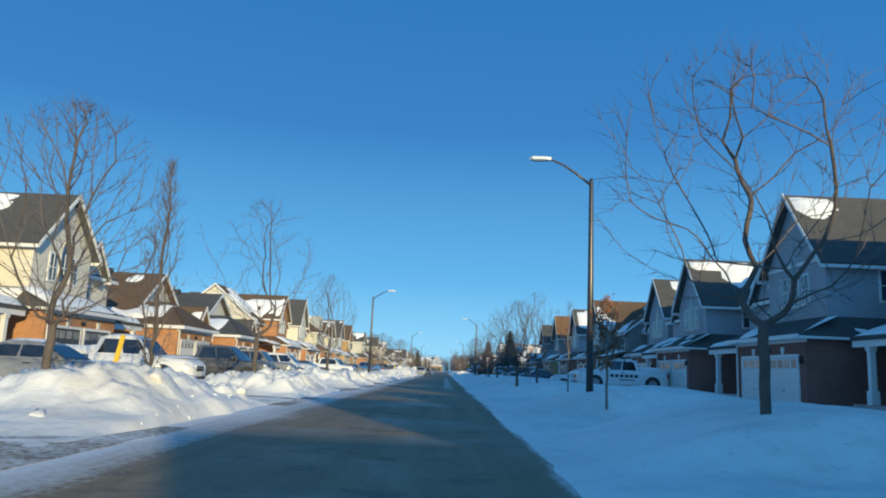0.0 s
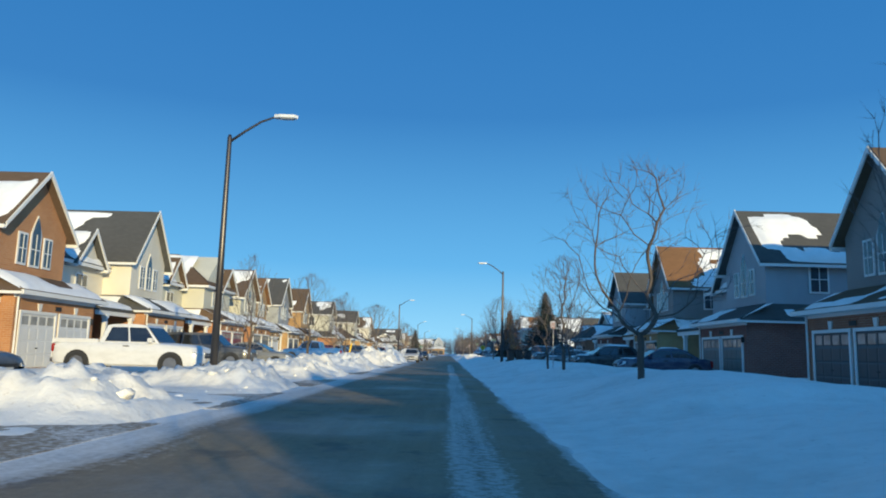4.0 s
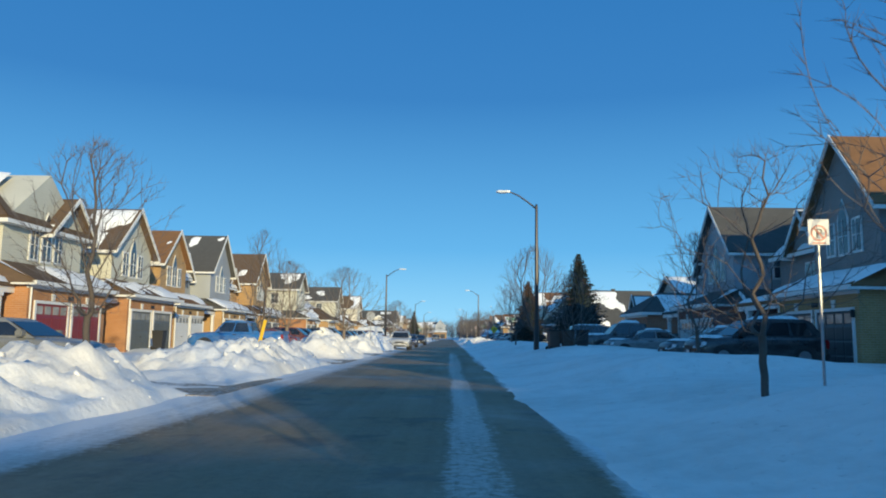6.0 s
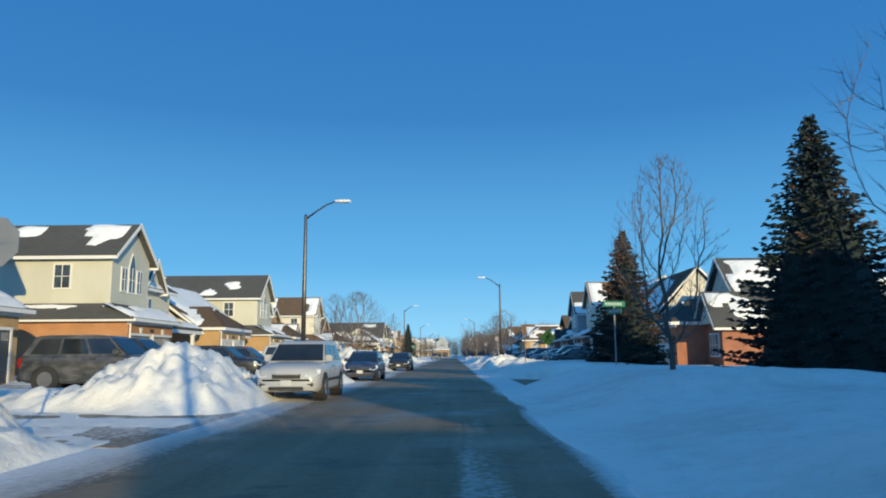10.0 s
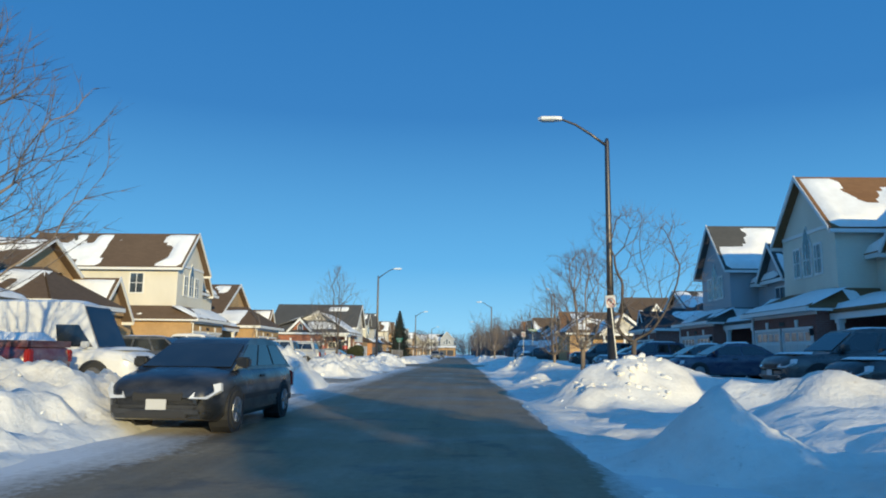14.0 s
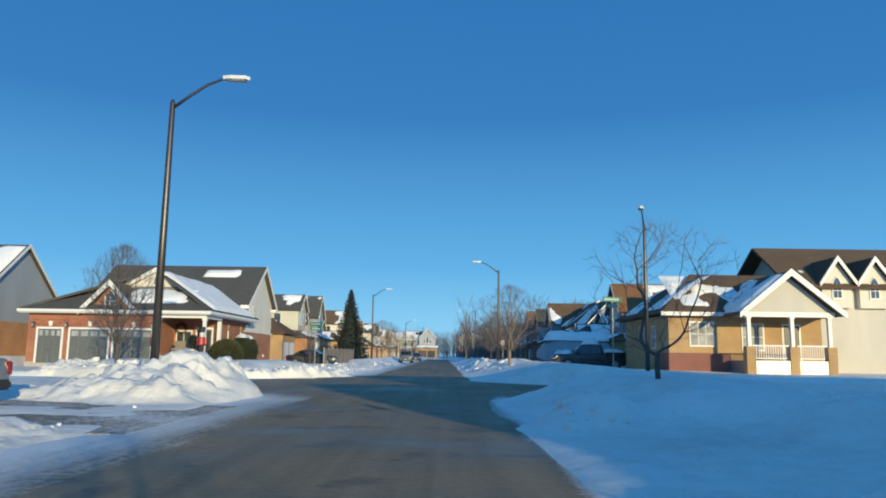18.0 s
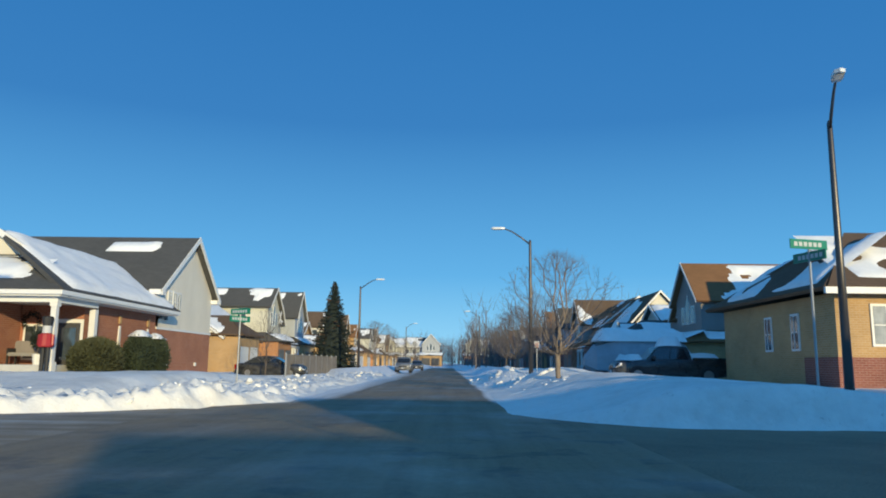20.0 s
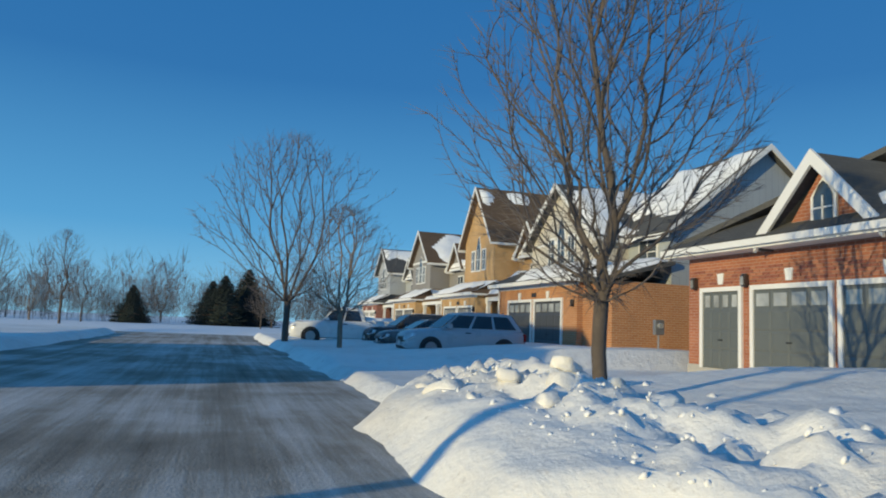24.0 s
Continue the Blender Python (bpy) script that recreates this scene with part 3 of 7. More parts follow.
def snow_height(x, y):
    big, mid, fine = fbm(x * 0.16, y * 0.16, 11), fbm(x * 0.6, y * 0.6, 21), fbm(x * 2.2, y * 2.2, 31)
    chunk = fbm(x * 1.1 + 7, y * 1.1, 51, 3)
    wob = 0.6 * (fbm(x * 0.7, y * 0.7, 41) - 0.5)
    # left of the road
    d = road_left(y) - x
    drive = spans(y + wob, LEFT_DRIVES, 2.5, 1.0)
    rise = step(-0.05, 1.25, d + 0.6 * (mid - 0.5)) * (1 - 0.45 * step(3.0, 6.5, d))
    left = rise * (0.43 + 0.4 * (big - 0.4)) * (1 - 0.2 * step(250, 256, y)) + 0.16 * (mid - 0.5) * step(0.2, 1.5, d) + 0.10 * (chunk - 0.5) * step(0.2, 1, d)
    left = np.where(x < -11, 0.34 + 0.18 * (big - 0.5) + 0.08 * (mid - 0.5), left * (1 - step(-9.5, -11, x)) + step(-9.5, -11, x) * (0.34 + 0.18 * (big - 0.5)))
    dl = drive_rise(x) + 0.16 * (mid - 0.5)
    left = left * (1 - drive) + dl * drive
    # right of the road
    e = x - road_right(y)
    rdrive = spans(y + wob, RIGHT_DRIVES, 2.6, 1.4) * (0.45 + 0.5 * step(168, 176, y) + 0.5 * (1 - step(50, 56, y)))
    smooth_bank = step(-0.05, 4.6, e) * (0.92 + 0.36 * (big - 0.5)) * (1 - 0.42 * step(5.5, 11, e))
    rough = step(165, 172, y) * (1 - 0.8 * step(234, 240, y))
    right = smooth_bank * (1 - 0.35 * rough) + (0.05 + 0.08 * rough) * (mid - 0.5) * step(0.1, 1.2, e) + 0.14 * rough * (chunk - 0.5)
    dr = 0.05 + 0.05 * (mid - 0.4) + (0.30 + 0.16 * (y < 56)) * step(3, 8, e)
    right = right * (1 - np.clip(rdrive, 0, 1)) + dr * np.clip(rdrive, 0, 1)
    h = np.where(x < -1.2, left, right)
    for hx, hy, rx, ry, hh in HEAPS:
        q = ((x - hx + 0.8 * (mid - 0.5)) / rx) ** 2 + ((y - hy + 0.8 * (chunk - 0.5)) / ry) ** 2
        h = h + (0.82 if hy < 108 else 1.0) * hh * np.clip(1.12 - np.sqrt(q / 1.5 + 0.015), 0, 1) ** 1.1 * (0.7 + 0.6 * chunk)
    # broken, lumpy surface where the plough has thrown the snow
    lump = np.abs(fbm(x * 1.5, y * 1.5, 81, 3) - 0.5) * 2
    clod = np.abs(fbm(x * 3.6, y * 3.6, 91, 2) - 0.5) * 2
    thrown = np.where(x < -1.2, step(0.1, 0.8, d) * (1 - step(4.5, 6.5, d)) * (1 - drive), step(0.1, 0.8, e) * (1 - step(4.5, 8, e)) * (0.12 + 0.22 * rough))
    corner = (step(249.8, 250.8, y) * (1 - step(251.8, 253.4, y)) * step(-24, -20.5, x) * step(-6.0, -8.0, x))
    thrown = np.maximum(thrown, corner) * (1 - 0.2 * step(249, 251, y))
    crumb = vnoise(x * 4.7, y * 4.7, 95) - 0.5
    h = h + thrown * (0.36 * (lump - 0.40) + 0.20 * (clod - 0.38) + 0.09 * crumb + 0.07 * (vnoise(x * 9.1, y * 9.1, 96) - 0.5))
    wx, wy = x + 0.35 * (mid - 0.5), y + 0.35 * (chunk - 0.5)
    h = h + thrown * (0.17 * (cells(wx * 1.5, wy * 1.5, 7) - 0.5) + 0.10 * (cells(wx * 3.4, wy * 3.4, 17) - 0.5))
    h = h + corner * (0.05 * (cells(wx * 2.3, wy * 2.3, 27) - 0.5) + 0.06 * (cells(wx * 5.5, wy * 5.5, 37) - 0.5) + 0.05 * (vnoise(x * 13, y * 13, 47) - 0.5))
    h = h + 0.035 * (fine - 0.5)
    # corner house lawn
    lawn = step(252.5, 254, y) * step(-9.0, -10.5, x) * (1 - step(262, 280, y))
    h = h * (1 - lawn) + lawn * (0.46 + 0.32 * step(253.5, 258.5, y) * step(-7.5, -11.0, x) + 0.14 * (big - 0.5) + 0.10 * (mid - 0.5) + 0.03 * (fine - 0.5))
    drive3 = (1 - step(3.4, 4.0, np.abs(x + 23.0))) * step(249, 251, y) * (1 - step(262, 264, y))
    h = h * (1 - drive3) + 0.22 * drive3
    # side streets and the road itself
    for (a, b), m in ((CROSS_L, x < 0), (CROSS_R, x > 0), (CROSS_R2, x > 0)):
        rad = np.where(x < 0, np.maximum(0, 4.5 - np.maximum(0, -5.0 - x)), np.maximum(0, 4.0 - np.maximum(0, x - 1.5)))
        rad = rad ** 2 / 5.0
        wide = np.maximum(0, 6.5 - np.maximum(0, -5.0 - x)) ** 2 / 7.0 - 0.9 * step(-11.2, -12.4, x) * (1 - step(-16.5, -18.5, x)) - 2 * (x > 0) * 0
        k = step(a - rad - 0.4, a - rad + 0.9, y + wob) * (1 - step(b + np.where(x < 0, wide, rad) - 0.4, b + np.where(x < 0, wide, rad) + 0.3, y + wob))
        h = np.where(m, h * (1 - k) - 0.12 * k, h)
    inside = step(-0.25, 0.15, road_left(y) - x) + step(-0.25, 0.15, x - road_right(y))
    return h * np.clip(inside, 0, 1) - 0.12 * (1 - np.clip(inside, 0, 1))


def sheet(name, xs, ys, fn, mat, label, drop=None):
    gx, gy = np.meshgrid(xs, ys, indexing="ij")
    z = fn(gx, gy)
    v = np.stack([gx.ravel(), gy.ravel(), z.ravel()], 1)
    f = np.array(lattice(len(xs), len(ys)))
    if drop is not None:
        c = v[f].mean(1)
        f = f[~drop(c[:, 0], c[:, 1])]
    ob = mesh_object(name, v.tolist(), f.tolist(), mat)
    return tagged(ob, label, "ground", kind="structure")




near_x = np.concatenate([np.arange(-60, -34, 1.2), np.arange(-34, -21, 0.5), np.arange(-21, -13, 0.12), np.arange(-13, -9, 0.14), np.arange(-9, -4.4, 0.11), np.arange(-4.4, -4.0, 0.2), np.arange(-4.0, 0.9, 1.0), np.arange(0.9, 9, 0.25), np.arange(9, 32.1, 0.9)])
near_y = np.concatenate([np.arange(-12, 244, 0.16), np.arange(244, 246, 0.15), np.arange(246, 256, 0.09), np.arange(256, 262, 0.16), np.arange(262, 300.1, 0.3)])
sheet("ground", near_x, near_y, snow_height, BANK, "deep white snow with ploughed banks along the kerb")
far_x = np.concatenate([np.geomspace(34, 2600, 26)[::-1] * -1, np.linspace(-30, 30, 22), np.geomspace(32, 2600, 26)])
far_y = np.concatenate([-np.geomspace(12, 2600, 26)[::-1], np.linspace(0, 300, 40), 300 + np.geomspace(2, 2600, 60)])


def far_height(x, y):
    z = 0.30 + 0.25 * (fbm(x * 0.05, y * 0.05, 61) - 0.5) + 0.5 * (step(2.2, 5, x - 0) * (1 - step(7, 12, x)) + step(-5.6, -7, x) * (1 - step(-9, -12, x))) * (y > 296)
    road = (x > -5.8) & (x < 2.2) & (y > -700) & (y < 420)
    near = (x > -59) & (x < 31) & (y > -11) & (y < 299)
    return np.where(near, -0.9, np.where(road, -0.6, z))


sheet("ground_beyond", far_x, far_y, far_height, SNOW, "snow-covered land reaching the horizon")
bm = box(-6.4, 3.0, -700, 420, -0.5, 0.0)
tagged(part("road", bm, ROAD), "ploughed asphalt road filmed with frost and salt", "road", kind="structure")
bm = box(-160, -6.4, CROSS_L[0] - 2, CROSS_L[1] + 2.5, -0.5, 0.0)
tagged(part("road_west", bm, SIDEROAD), "side street of grey packed snow", "road", kind="structure")
bm = box(3.0, 120, CROSS_R[0] - 3, CROSS_R[1] + 3, -0.5, 0.0)
tagged(part("road_east", bm, SIDEROAD), "side street of packed snow in shade", "road", kind="structure")
bm = box(3.0, 120, CROSS_R2[0] - 3, CROSS_R2[1] + 3, -0.5, 0.0)
tagged(part("road_east_near", bm, SIDEROAD), "side street of packed snow in shade", "road", kind="structure")


# driveways between the banks, rising gently to the garages
for i, c in enumerate(LEFT_DRIVES[:18]):
    bm = prism([(-17.2, c, drive_rise(-17.0)), (-4.6, c, 0.006), (-4.6, c, -0.3), (-17.2, c, -0.3)], (0, 6.0, 0))
    bmesh.ops.translate(bm, verts=bm.verts, vec=(0, -3.0, 0))
    tagged(part("driveway", bm, DRIVE), "asphalt driveway scraped of most of its snow", "driveway", "driveways", "structure")


# ---- houses ----
def turned(bm, m):
    bmesh.ops.transform(bm, matrix=m, verts=bm.verts)
    return bm


SOUTH, NORTH = -90, 90


def window(parent, x, y, z, w, h, face=0, arch=0.0, panes=1, glass=None, name="window"):
    """A window in a wall that faces +x (0), -y (-90) or +y (90), its centre at x, y, z."""
    m = pose(x, y, z, 0, 0, face)
    t = 0.09
    out = [(0, -w / 2 - t, -h / 2 - t), (0, w / 2 + t, -h / 2 - t), (0, w / 2 + t, h / 2), ]
    if arch:
        out += [(0, 0, h / 2 + arch + t), (0, -w / 2 - t, h / 2)]
        gl = [(0, -w / 2, -h / 2), (0, w / 2, -h / 2), (0, w / 2, h / 2), (0, w / 4, h / 2 + arch * 0.68), (0, 0, h / 2 + arch), (0, -w / 4, h / 2 + arch * 0.68), (0, -w / 2, h / 2)]
    else:
        out += [(0, w / 2 + t, h / 2 + t), (0, -w / 2 - t, h / 2 + t)]
        out.pop(2)
        gl = [(0, -w / 2, -h / 2), (0, w / 2, -h / 2), (0, w / 2, h / 2), (0, -w / 2, h / 2)]
    f = part(name, turned(prism(out, (0.05, 0, 0)), m), WHITE, parent)
    g = prism([(0.052, p[1], p[2]) for p in gl], (0.012, 0, 0))
    part("pane", turned(g, m), glass or GLASS, f)
    bars = bmesh.new()
    for k in range(1, panes + 1):
        yy = -w / 2 + w * k / (panes + 1)
        box(0.05, 0.085, yy - 0.018, yy + 0.018, -h / 2, h / 2, bars)
    box(0.05, 0.085, -w / 2, w / 2, -0.018, 0.018, bars)
    part("muntin", turned(bars, m), WHITE, f)
    return f


def garage_door(parent, x, y, w, mat, z0=0.1, h=2.13, face=0):
    m = pose(x, y, z0, 0, 0, face)
    fr = bmesh.new()
    for a, b, c, d in ((-w / 2 - 0.12, -w / 2, 0, h + 0.12), (w / 2, w / 2 + 0.12, 0, h + 0.12), (-w / 2, w / 2, h, h + 0.12)):
        box(-0.02, 0.06, a, b, c, d, fr)
    slab = bmesh.new()
    cols, rows = 4, 4
    ys_, zs_ = [-w / 2 + w * c / cols for c in range(cols + 1)], [h * r / rows for r in range(rows + 1)]
    g0 = [[slab.verts.new((0.02, yy, zz)) for yy in ys_] for zz in zs_]
    for r in range(rows):
        for c in range(cols):
            q = [g0[r][c], g0[r][c + 1], g0[r + 1][c + 1], g0[r + 1][c]]
            i = 0.06
            n = [slab.verts.new((0.034 if r < 3 else 0.005, yy, zz)) for yy, zz in ((ys_[c] + i, zs_[r] + i), (ys_[c + 1] - i, zs_[r] + i), (ys_[c + 1] - i, zs_[r + 1] - i), (ys_[c] + i, zs_[r + 1] - i))]
            for k in range(4):
                slab.faces.new((q[k], q[(k + 1) % 4], n[(k + 1) % 4], n[k]))
            slab.faces.new(n)
    door = part("garage_door", turned(slab, m), mat, parent)
    part("door_frame", turned(fr, m), WHITE, door)
    for c in range(cols):
        part("door_light", turned(box(0.006, 0.018, ys_[c] + 0.08, ys_[c + 1] - 0.08, zs_[3] + 0.1, zs_[4] - 0.1), m), CURTAIN, door)
    part("handle", turned(box(0.035, 0.06, -0.08, 0.08, 0.75, 0.79), m), BLACK, door)
    return door


def snow_patch(parent, o, u, v, ul, vl, thick=0.2, cover=0.5, seed=0, round_k=0.25):
    """Snow lying on a slope: origin at the eave, u along it, v up the slope."""
    o, u, v = Vector(o), Vector(u).normalized(), Vector(v).normalized()
    nrm = u.cross(v)
    if nrm.z < 0:
        nrm = -nrm
    nu, nv = max(6, int(ul / 0.28)), max(5, int(vl / 0.28))
    a, b = np.meshgrid(np.linspace(0, 1, nu), np.linspace(0, 1, nv), indexing="ij")
    f = fbm(a * ul * 0.33 + seed * 7.7, b * vl * 0.33 + seed * 3.1, seed, 3)
    lo, hi = np.quantile(f, 1 - min(0.999, cover)), f.max()
    k = np.clip((f - lo) / max(1e-3, (hi - lo)) * 3.0, 0, 1) if cover < 0.98 else np.ones_like(f)
    edge = np.minimum(np.minimum(a, 1 - a) * ul, np.minimum(b * 1.0, 1 - b) * vl) / round_k
    k = np.minimum(k, np.clip(edge, 0, 1)) ** 0.5
    hgt = (thick * (0.75 + 0.5 * vnoise(a * ul, b * vl, seed + 3)) + 0.03) * k - 0.03
    pts = [tuple(o + u * (ul * aa) + v * (vl * bb) + nrm * hh) for aa, bb, hh in zip(a.ravel(), b.ravel(), hgt.ravel())]
    return mesh_object("roof_snow", pts, lattice(nu, nv), SNOW, parent, True, "rounded drift of white snow")


def slope(parent, a, b, c, d, mat, thick=0.16, name="roof_slope"):
    """A roof plane through four corners, eave a-b, ridge d-c."""
    n = (Vector(b) - Vector(a)).cross(Vector(d) - Vector(a)).normalized()
    if n.z < 0:
        n = -n
    return part(name, prism([Vector(p) for p in (a, b, c, d)], n * thick), mat, parent)


def gable_roof(parent, x0, x1, yc, half, ze, zp, mat, over=0.4, seed=0, cover=(0.4, 0.4), front_board=True, axis="x"):
    """A pitched roof with its ridge along local x (or y), eaves at ze on both sides."""
    k = (zp - ze) / half
    hh = half + over
    zl = ze - over * k
    sw = (lambda p: p) if axis == "x" else (lambda p: (p[1], p[0], p[2]))
    ln = math.hypot(hh, hh * k)
    for s, cv, sd in ((-1, cover[0], seed), (1, cover[1], seed + 5)):
        slope(parent, sw((x0, yc + s * hh, zl)), sw((x1, yc + s * hh, zl)), sw((x1, yc, zp)), sw((x0, yc, zp)), mat)
        n = Vector((0, s * k, 1)).normalized() * 0.16
        if cv > 0.02:
            o = Vector((x0 + 0.1, yc + s * hh, zl)) + n
            snow_patch(parent, sw(o), sw((1, 0, 0)), sw((0, -s * hh, hh * k)), x1 - x0 - 0.2, ln * 0.97, 0.2, cv, sd)
        # eave gutter
        part("gutter", box(*((x0, x1, yc + s * hh - 0.07, yc + s * hh + 0.07, zl - 0.08, zl + 0.1) if axis == "x" else (yc + s * hh - 0.07, yc + s * hh + 0.07, x0, x1, zl - 0.08, zl + 0.1))), WHITE, parent)
    if front_board:
        for xx in ((x1,) if axis == "x" else (x0, x1)):
            for s in (-1, 1):
                q = [(xx - 0.02, yc + s * hh, zl - 0.02), (xx - 0.02, yc + s * hh, zl + 0.17), (xx - 0.02, yc, zp + 0.19), (xx - 0.02, yc, zp - 0.04)]
                part("rake_board", prism([sw(p) for p in q], sw((0.07, 0, 0))), WHITE, parent)


def porch_post(parent, x, y, z0, z1):
    bm = box(x - 0.1, x + 0.1, y - 0.1, y + 0.1, z0, z1)
    box(x - 0.15, x + 0.15, y - 0.15, y + 0.15, z0, z0 + 0.5, bm)
    box(x - 0.14, x + 0.14, y - 0.14, y + 0.14, z1 - 0.15, z1, bm)
    part("porch_post", bm, WHITE, parent)


def house(m, gw, ze, zp, wing, ww, siding, brick, roof, doors, dcol, style, seed, label, wing_roof=None, wing_siding=None, porch=True, snowy=1.0):
    rnd = random.Random(seed)
    h = thing("house", m, label, "house", "houses along the street")
    sd, bk, rf, dm = SIDINGS[siding], BRICKS[brick], ROOFS[roof], DOORS[dcol]
    g, half, back = 1.3, gw / 2, -10.5
    low = style in ("low", "lowp")
    uh = half if style == "hip" else half * 0.82
    zb = 3.0
    cv = lambda a, b: rnd.uniform(a, b) * snowy
    # garage block
    part("brick_wall", box(back, g, -half - 0.12, half + 0.12, -0.5, zb), bk, h)
    part("wall_cap", box(g - 0.04, g + 0.03, -half - 0.16, half + 0.16, zb - 0.16, zb), WHITE, h)
    n = doors
    dw = 2.44 if n == 2 else 3.0
    for k in range(n):
        yd = 0 if n == 1 else (k - 0.5) * (dw + 0.42)
        garage_door(h, g + 0.005, yd, dw, dm, 0.12)
        bm = prism([(g + 0.01, yd - 0.09, 2.38), (g + 0.01, yd + 0.09, 2.38), (g + 0.01, yd + 0.14, 2.68), (g + 0.01, yd - 0.14, 2.68)], (0.05, 0, 0))
        part("keystone", bm, WHITE, h)
    part("number_plaque", box(g, g + 0.03, -0.2, 0.24, 2.46, 2.64), BLACK, h)
    part("wall_lamp", box(g, g + 0.14, half - 0.22, half - 0.1, 2.0, 2.28, bevel=0.02), BLACK, h)
    tube_pts = [(g + 0.07, -half - 0.02, 0.2), (g + 0.07, -half - 0.02, zb - 0.1), (g + 0.3, -half - 0.02, zb + 0.02)]
    part("downspout", tube(tube_pts, [0.045] * 3, 6), WHITE, h)
    if low:
        # single storey: hipped roof over the garage, higher roof behind
        ge, gp, gx, gy = zb + 0.08, zb + 1.75, g + 0.4, half + 0.35
        part("roof_slope", prism([(gx, -gy, ge), (gx, gy, ge), (g - 1.9, 0.12, gp), (g - 1.9, -0.12, gp)], (0.05, 0, 0.13)), rf, h)
        for s, c in ((-1, cv(0.6, 0.95)), (1, cv(0.6, 0.95))):
            slope(h, (gx, s * gy, ge), (-6.0, s * gy, ge), (-6.0, s * 0.12, gp), (g - 1.9, s * 0.12, gp), rf, 0.13)
            snow_patch(h, (-5.8, s * (gy - 0.05), ge + 0.12), (1, 0, 0), (0, -s * gy, gp - ge), 5.8, 3.3, 0.22, c, seed + 3 + s, 0.5)
            part("gutter", box(-6.0, gx, s * gy - 0.06, s * gy + 0.06, ge - 0.1, ge + 0.1), WHITE, h)
        part("gutter", box(gx - 0.06, gx + 0.06, -gy, gy, ge - 0.1, ge + 0.1), WHITE, h)
        part("soffit", box(-0.6, gx - 0.02, -gy + 0.02, gy - 0.02, ge - 0.08, ge - 0.02), WHITE, h)
        y0, y1 = (half - 1.2, half + ww) if wing > 0 else (-half - ww, -half + 1.2)
        ya, yb = (-half, half + ww) if wing > 0 else (-half - ww, half)
        part("wing_wall", box(back, -0.6, min(y0, y1), max(y0, y1), -0.5, zb), bk, h)
        if style == "lowp":
            gable_roof(h, ya - 0.3, yb + 0.3, -5.2, 4.9, zb + 0.1, zp, rf, 0.45, seed + 9, (cv(0.3, 0.7), cv(0.45, 0.9)), True, "y")
            for yy in (ya + 0.05, yb - 0.25):
                part("gable_wall", prism([(-0.9, yy, zb), (-9.6, yy, zb), (-5.2, yy, zp - 0.1)], (0, 0.2, 0)), sd, h)
        else:
            ymid, hm = (ya + yb) / 2, (yb - ya) / 2
            gable_roof(h, back - 0.3, -2.0, ymid, hm, zb + 0.1, zp, rf, 0.4, seed + 9, (cv(0.1, 0.45), cv(0.3, 0.6)))
            for xx in (-2.6, back):
                part("gable_wall", prism([(xx, ya + 0.1, zb), (xx, yb - 0.1, zb), (xx, ymid, zp - 0.1)], (0.2, 0, 0)), sd, h)
            part("roof_vent", box(-6.2, -5.7, ymid - 0.6, ymid - 0.2, zp - 0.7, zp + 0.35), BLACK, h)
            # small front gable over the porch side
            yg = (half + ww * 0.5) * wing
            part("gable_wall", prism([(-0.3, yg - 1.5, zb), (-0.3, yg + 1.5, zb), (-0.3, yg, zb + 1.75)], (-0.3, 0, 0)), sd, h)
            gable_roof(h, -4.5, 0.05, yg, 1.6, zb + 0.02, zb + 1.9, rf, 0.35, seed + 17, (cv(0.4, 0.9), cv(0.4, 0.9)))
        ym = (half + ww / 2 + 0.2) * wing
        window(h, -0.595, ym, 1.65, 1.5, 1.3, 0, 0, 2, CURTAIN)
    else:
        zs = zb + 0.85
        # upper storey
        prof = [(0, -uh, zb), (0, uh, zb), (0, uh, ze), (0, 0, zp), (0, -uh, ze)]
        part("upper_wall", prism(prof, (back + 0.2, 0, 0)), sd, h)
        if style == "hip":
            hr = zp
            xm = back + 5.2
            part("roof_slope", prism([(0.4, -half - 0.4, ze), (0.4, half + 0.4, ze), (-3.2, 0.3, hr), (-3.2, -0.3, hr)], (0, 0, 0.14)), rf, h)
            slope(h, (0.4, -half - 0.4, ze), (back, -half - 0.4, ze), (back, -0.3, hr), (-3.2, -0.3, hr), rf)
            slope(h, (0.4, half + 0.4, ze), (back, half + 0.4, ze), (back, 0.3, hr), (-3.2, 0.3, hr), rf)
            snow_patch(h, (back, -half - 0.38, ze + 0.14), (1, 0, 0), (0, half, hr - ze), 9.0, math.hypot(half, hr - ze) * 0.95, 0.25, 0.9, seed)
            snow_patch(h, (back, half + 0.38, ze + 0.14), (1, 0, 0), (0, -half, hr - ze), 9.0, math.hypot(half, hr - ze) * 0.95, 0.25, 0.5, seed + 2)
            part("fascia", box(back, 0.44, -half - 0.44, half + 0.44, ze - 0.16, ze), WHITE, h)
            part("gable_wall", prism([(0.12, -half + 3.2, ze), (0.12, half + 0.2, ze), (0.12, half - 1.5, ze + 1.5)], (-0.3, 0, 0)), sd, h)
            gable_roof(h, -3.0, 0.55, half - 1.5, 1.7, ze, ze + 1.6, rf, 0.3, seed + 4, (0.5, 0.5))
        else:
            gable_roof(h, back, 0.4, 0, uh, ze, zp, rf, 0.35, seed, (cv(0.08, 0.5), cv(0.35, 0.8)))
            # gable trim line
            part("collar_board", box(0.0, 0.06, -uh + 0.1, uh - 0.1, ze - 0.1, ze + 0.05), WHITE, h) if rnd.random() < 0.3 else None
        # arched triple window
        zc = (zs + ze) / 2 + 0.15
        window(h, 0.005, 0, zc, 0.62, 1.35, 0, 0.75, 1)
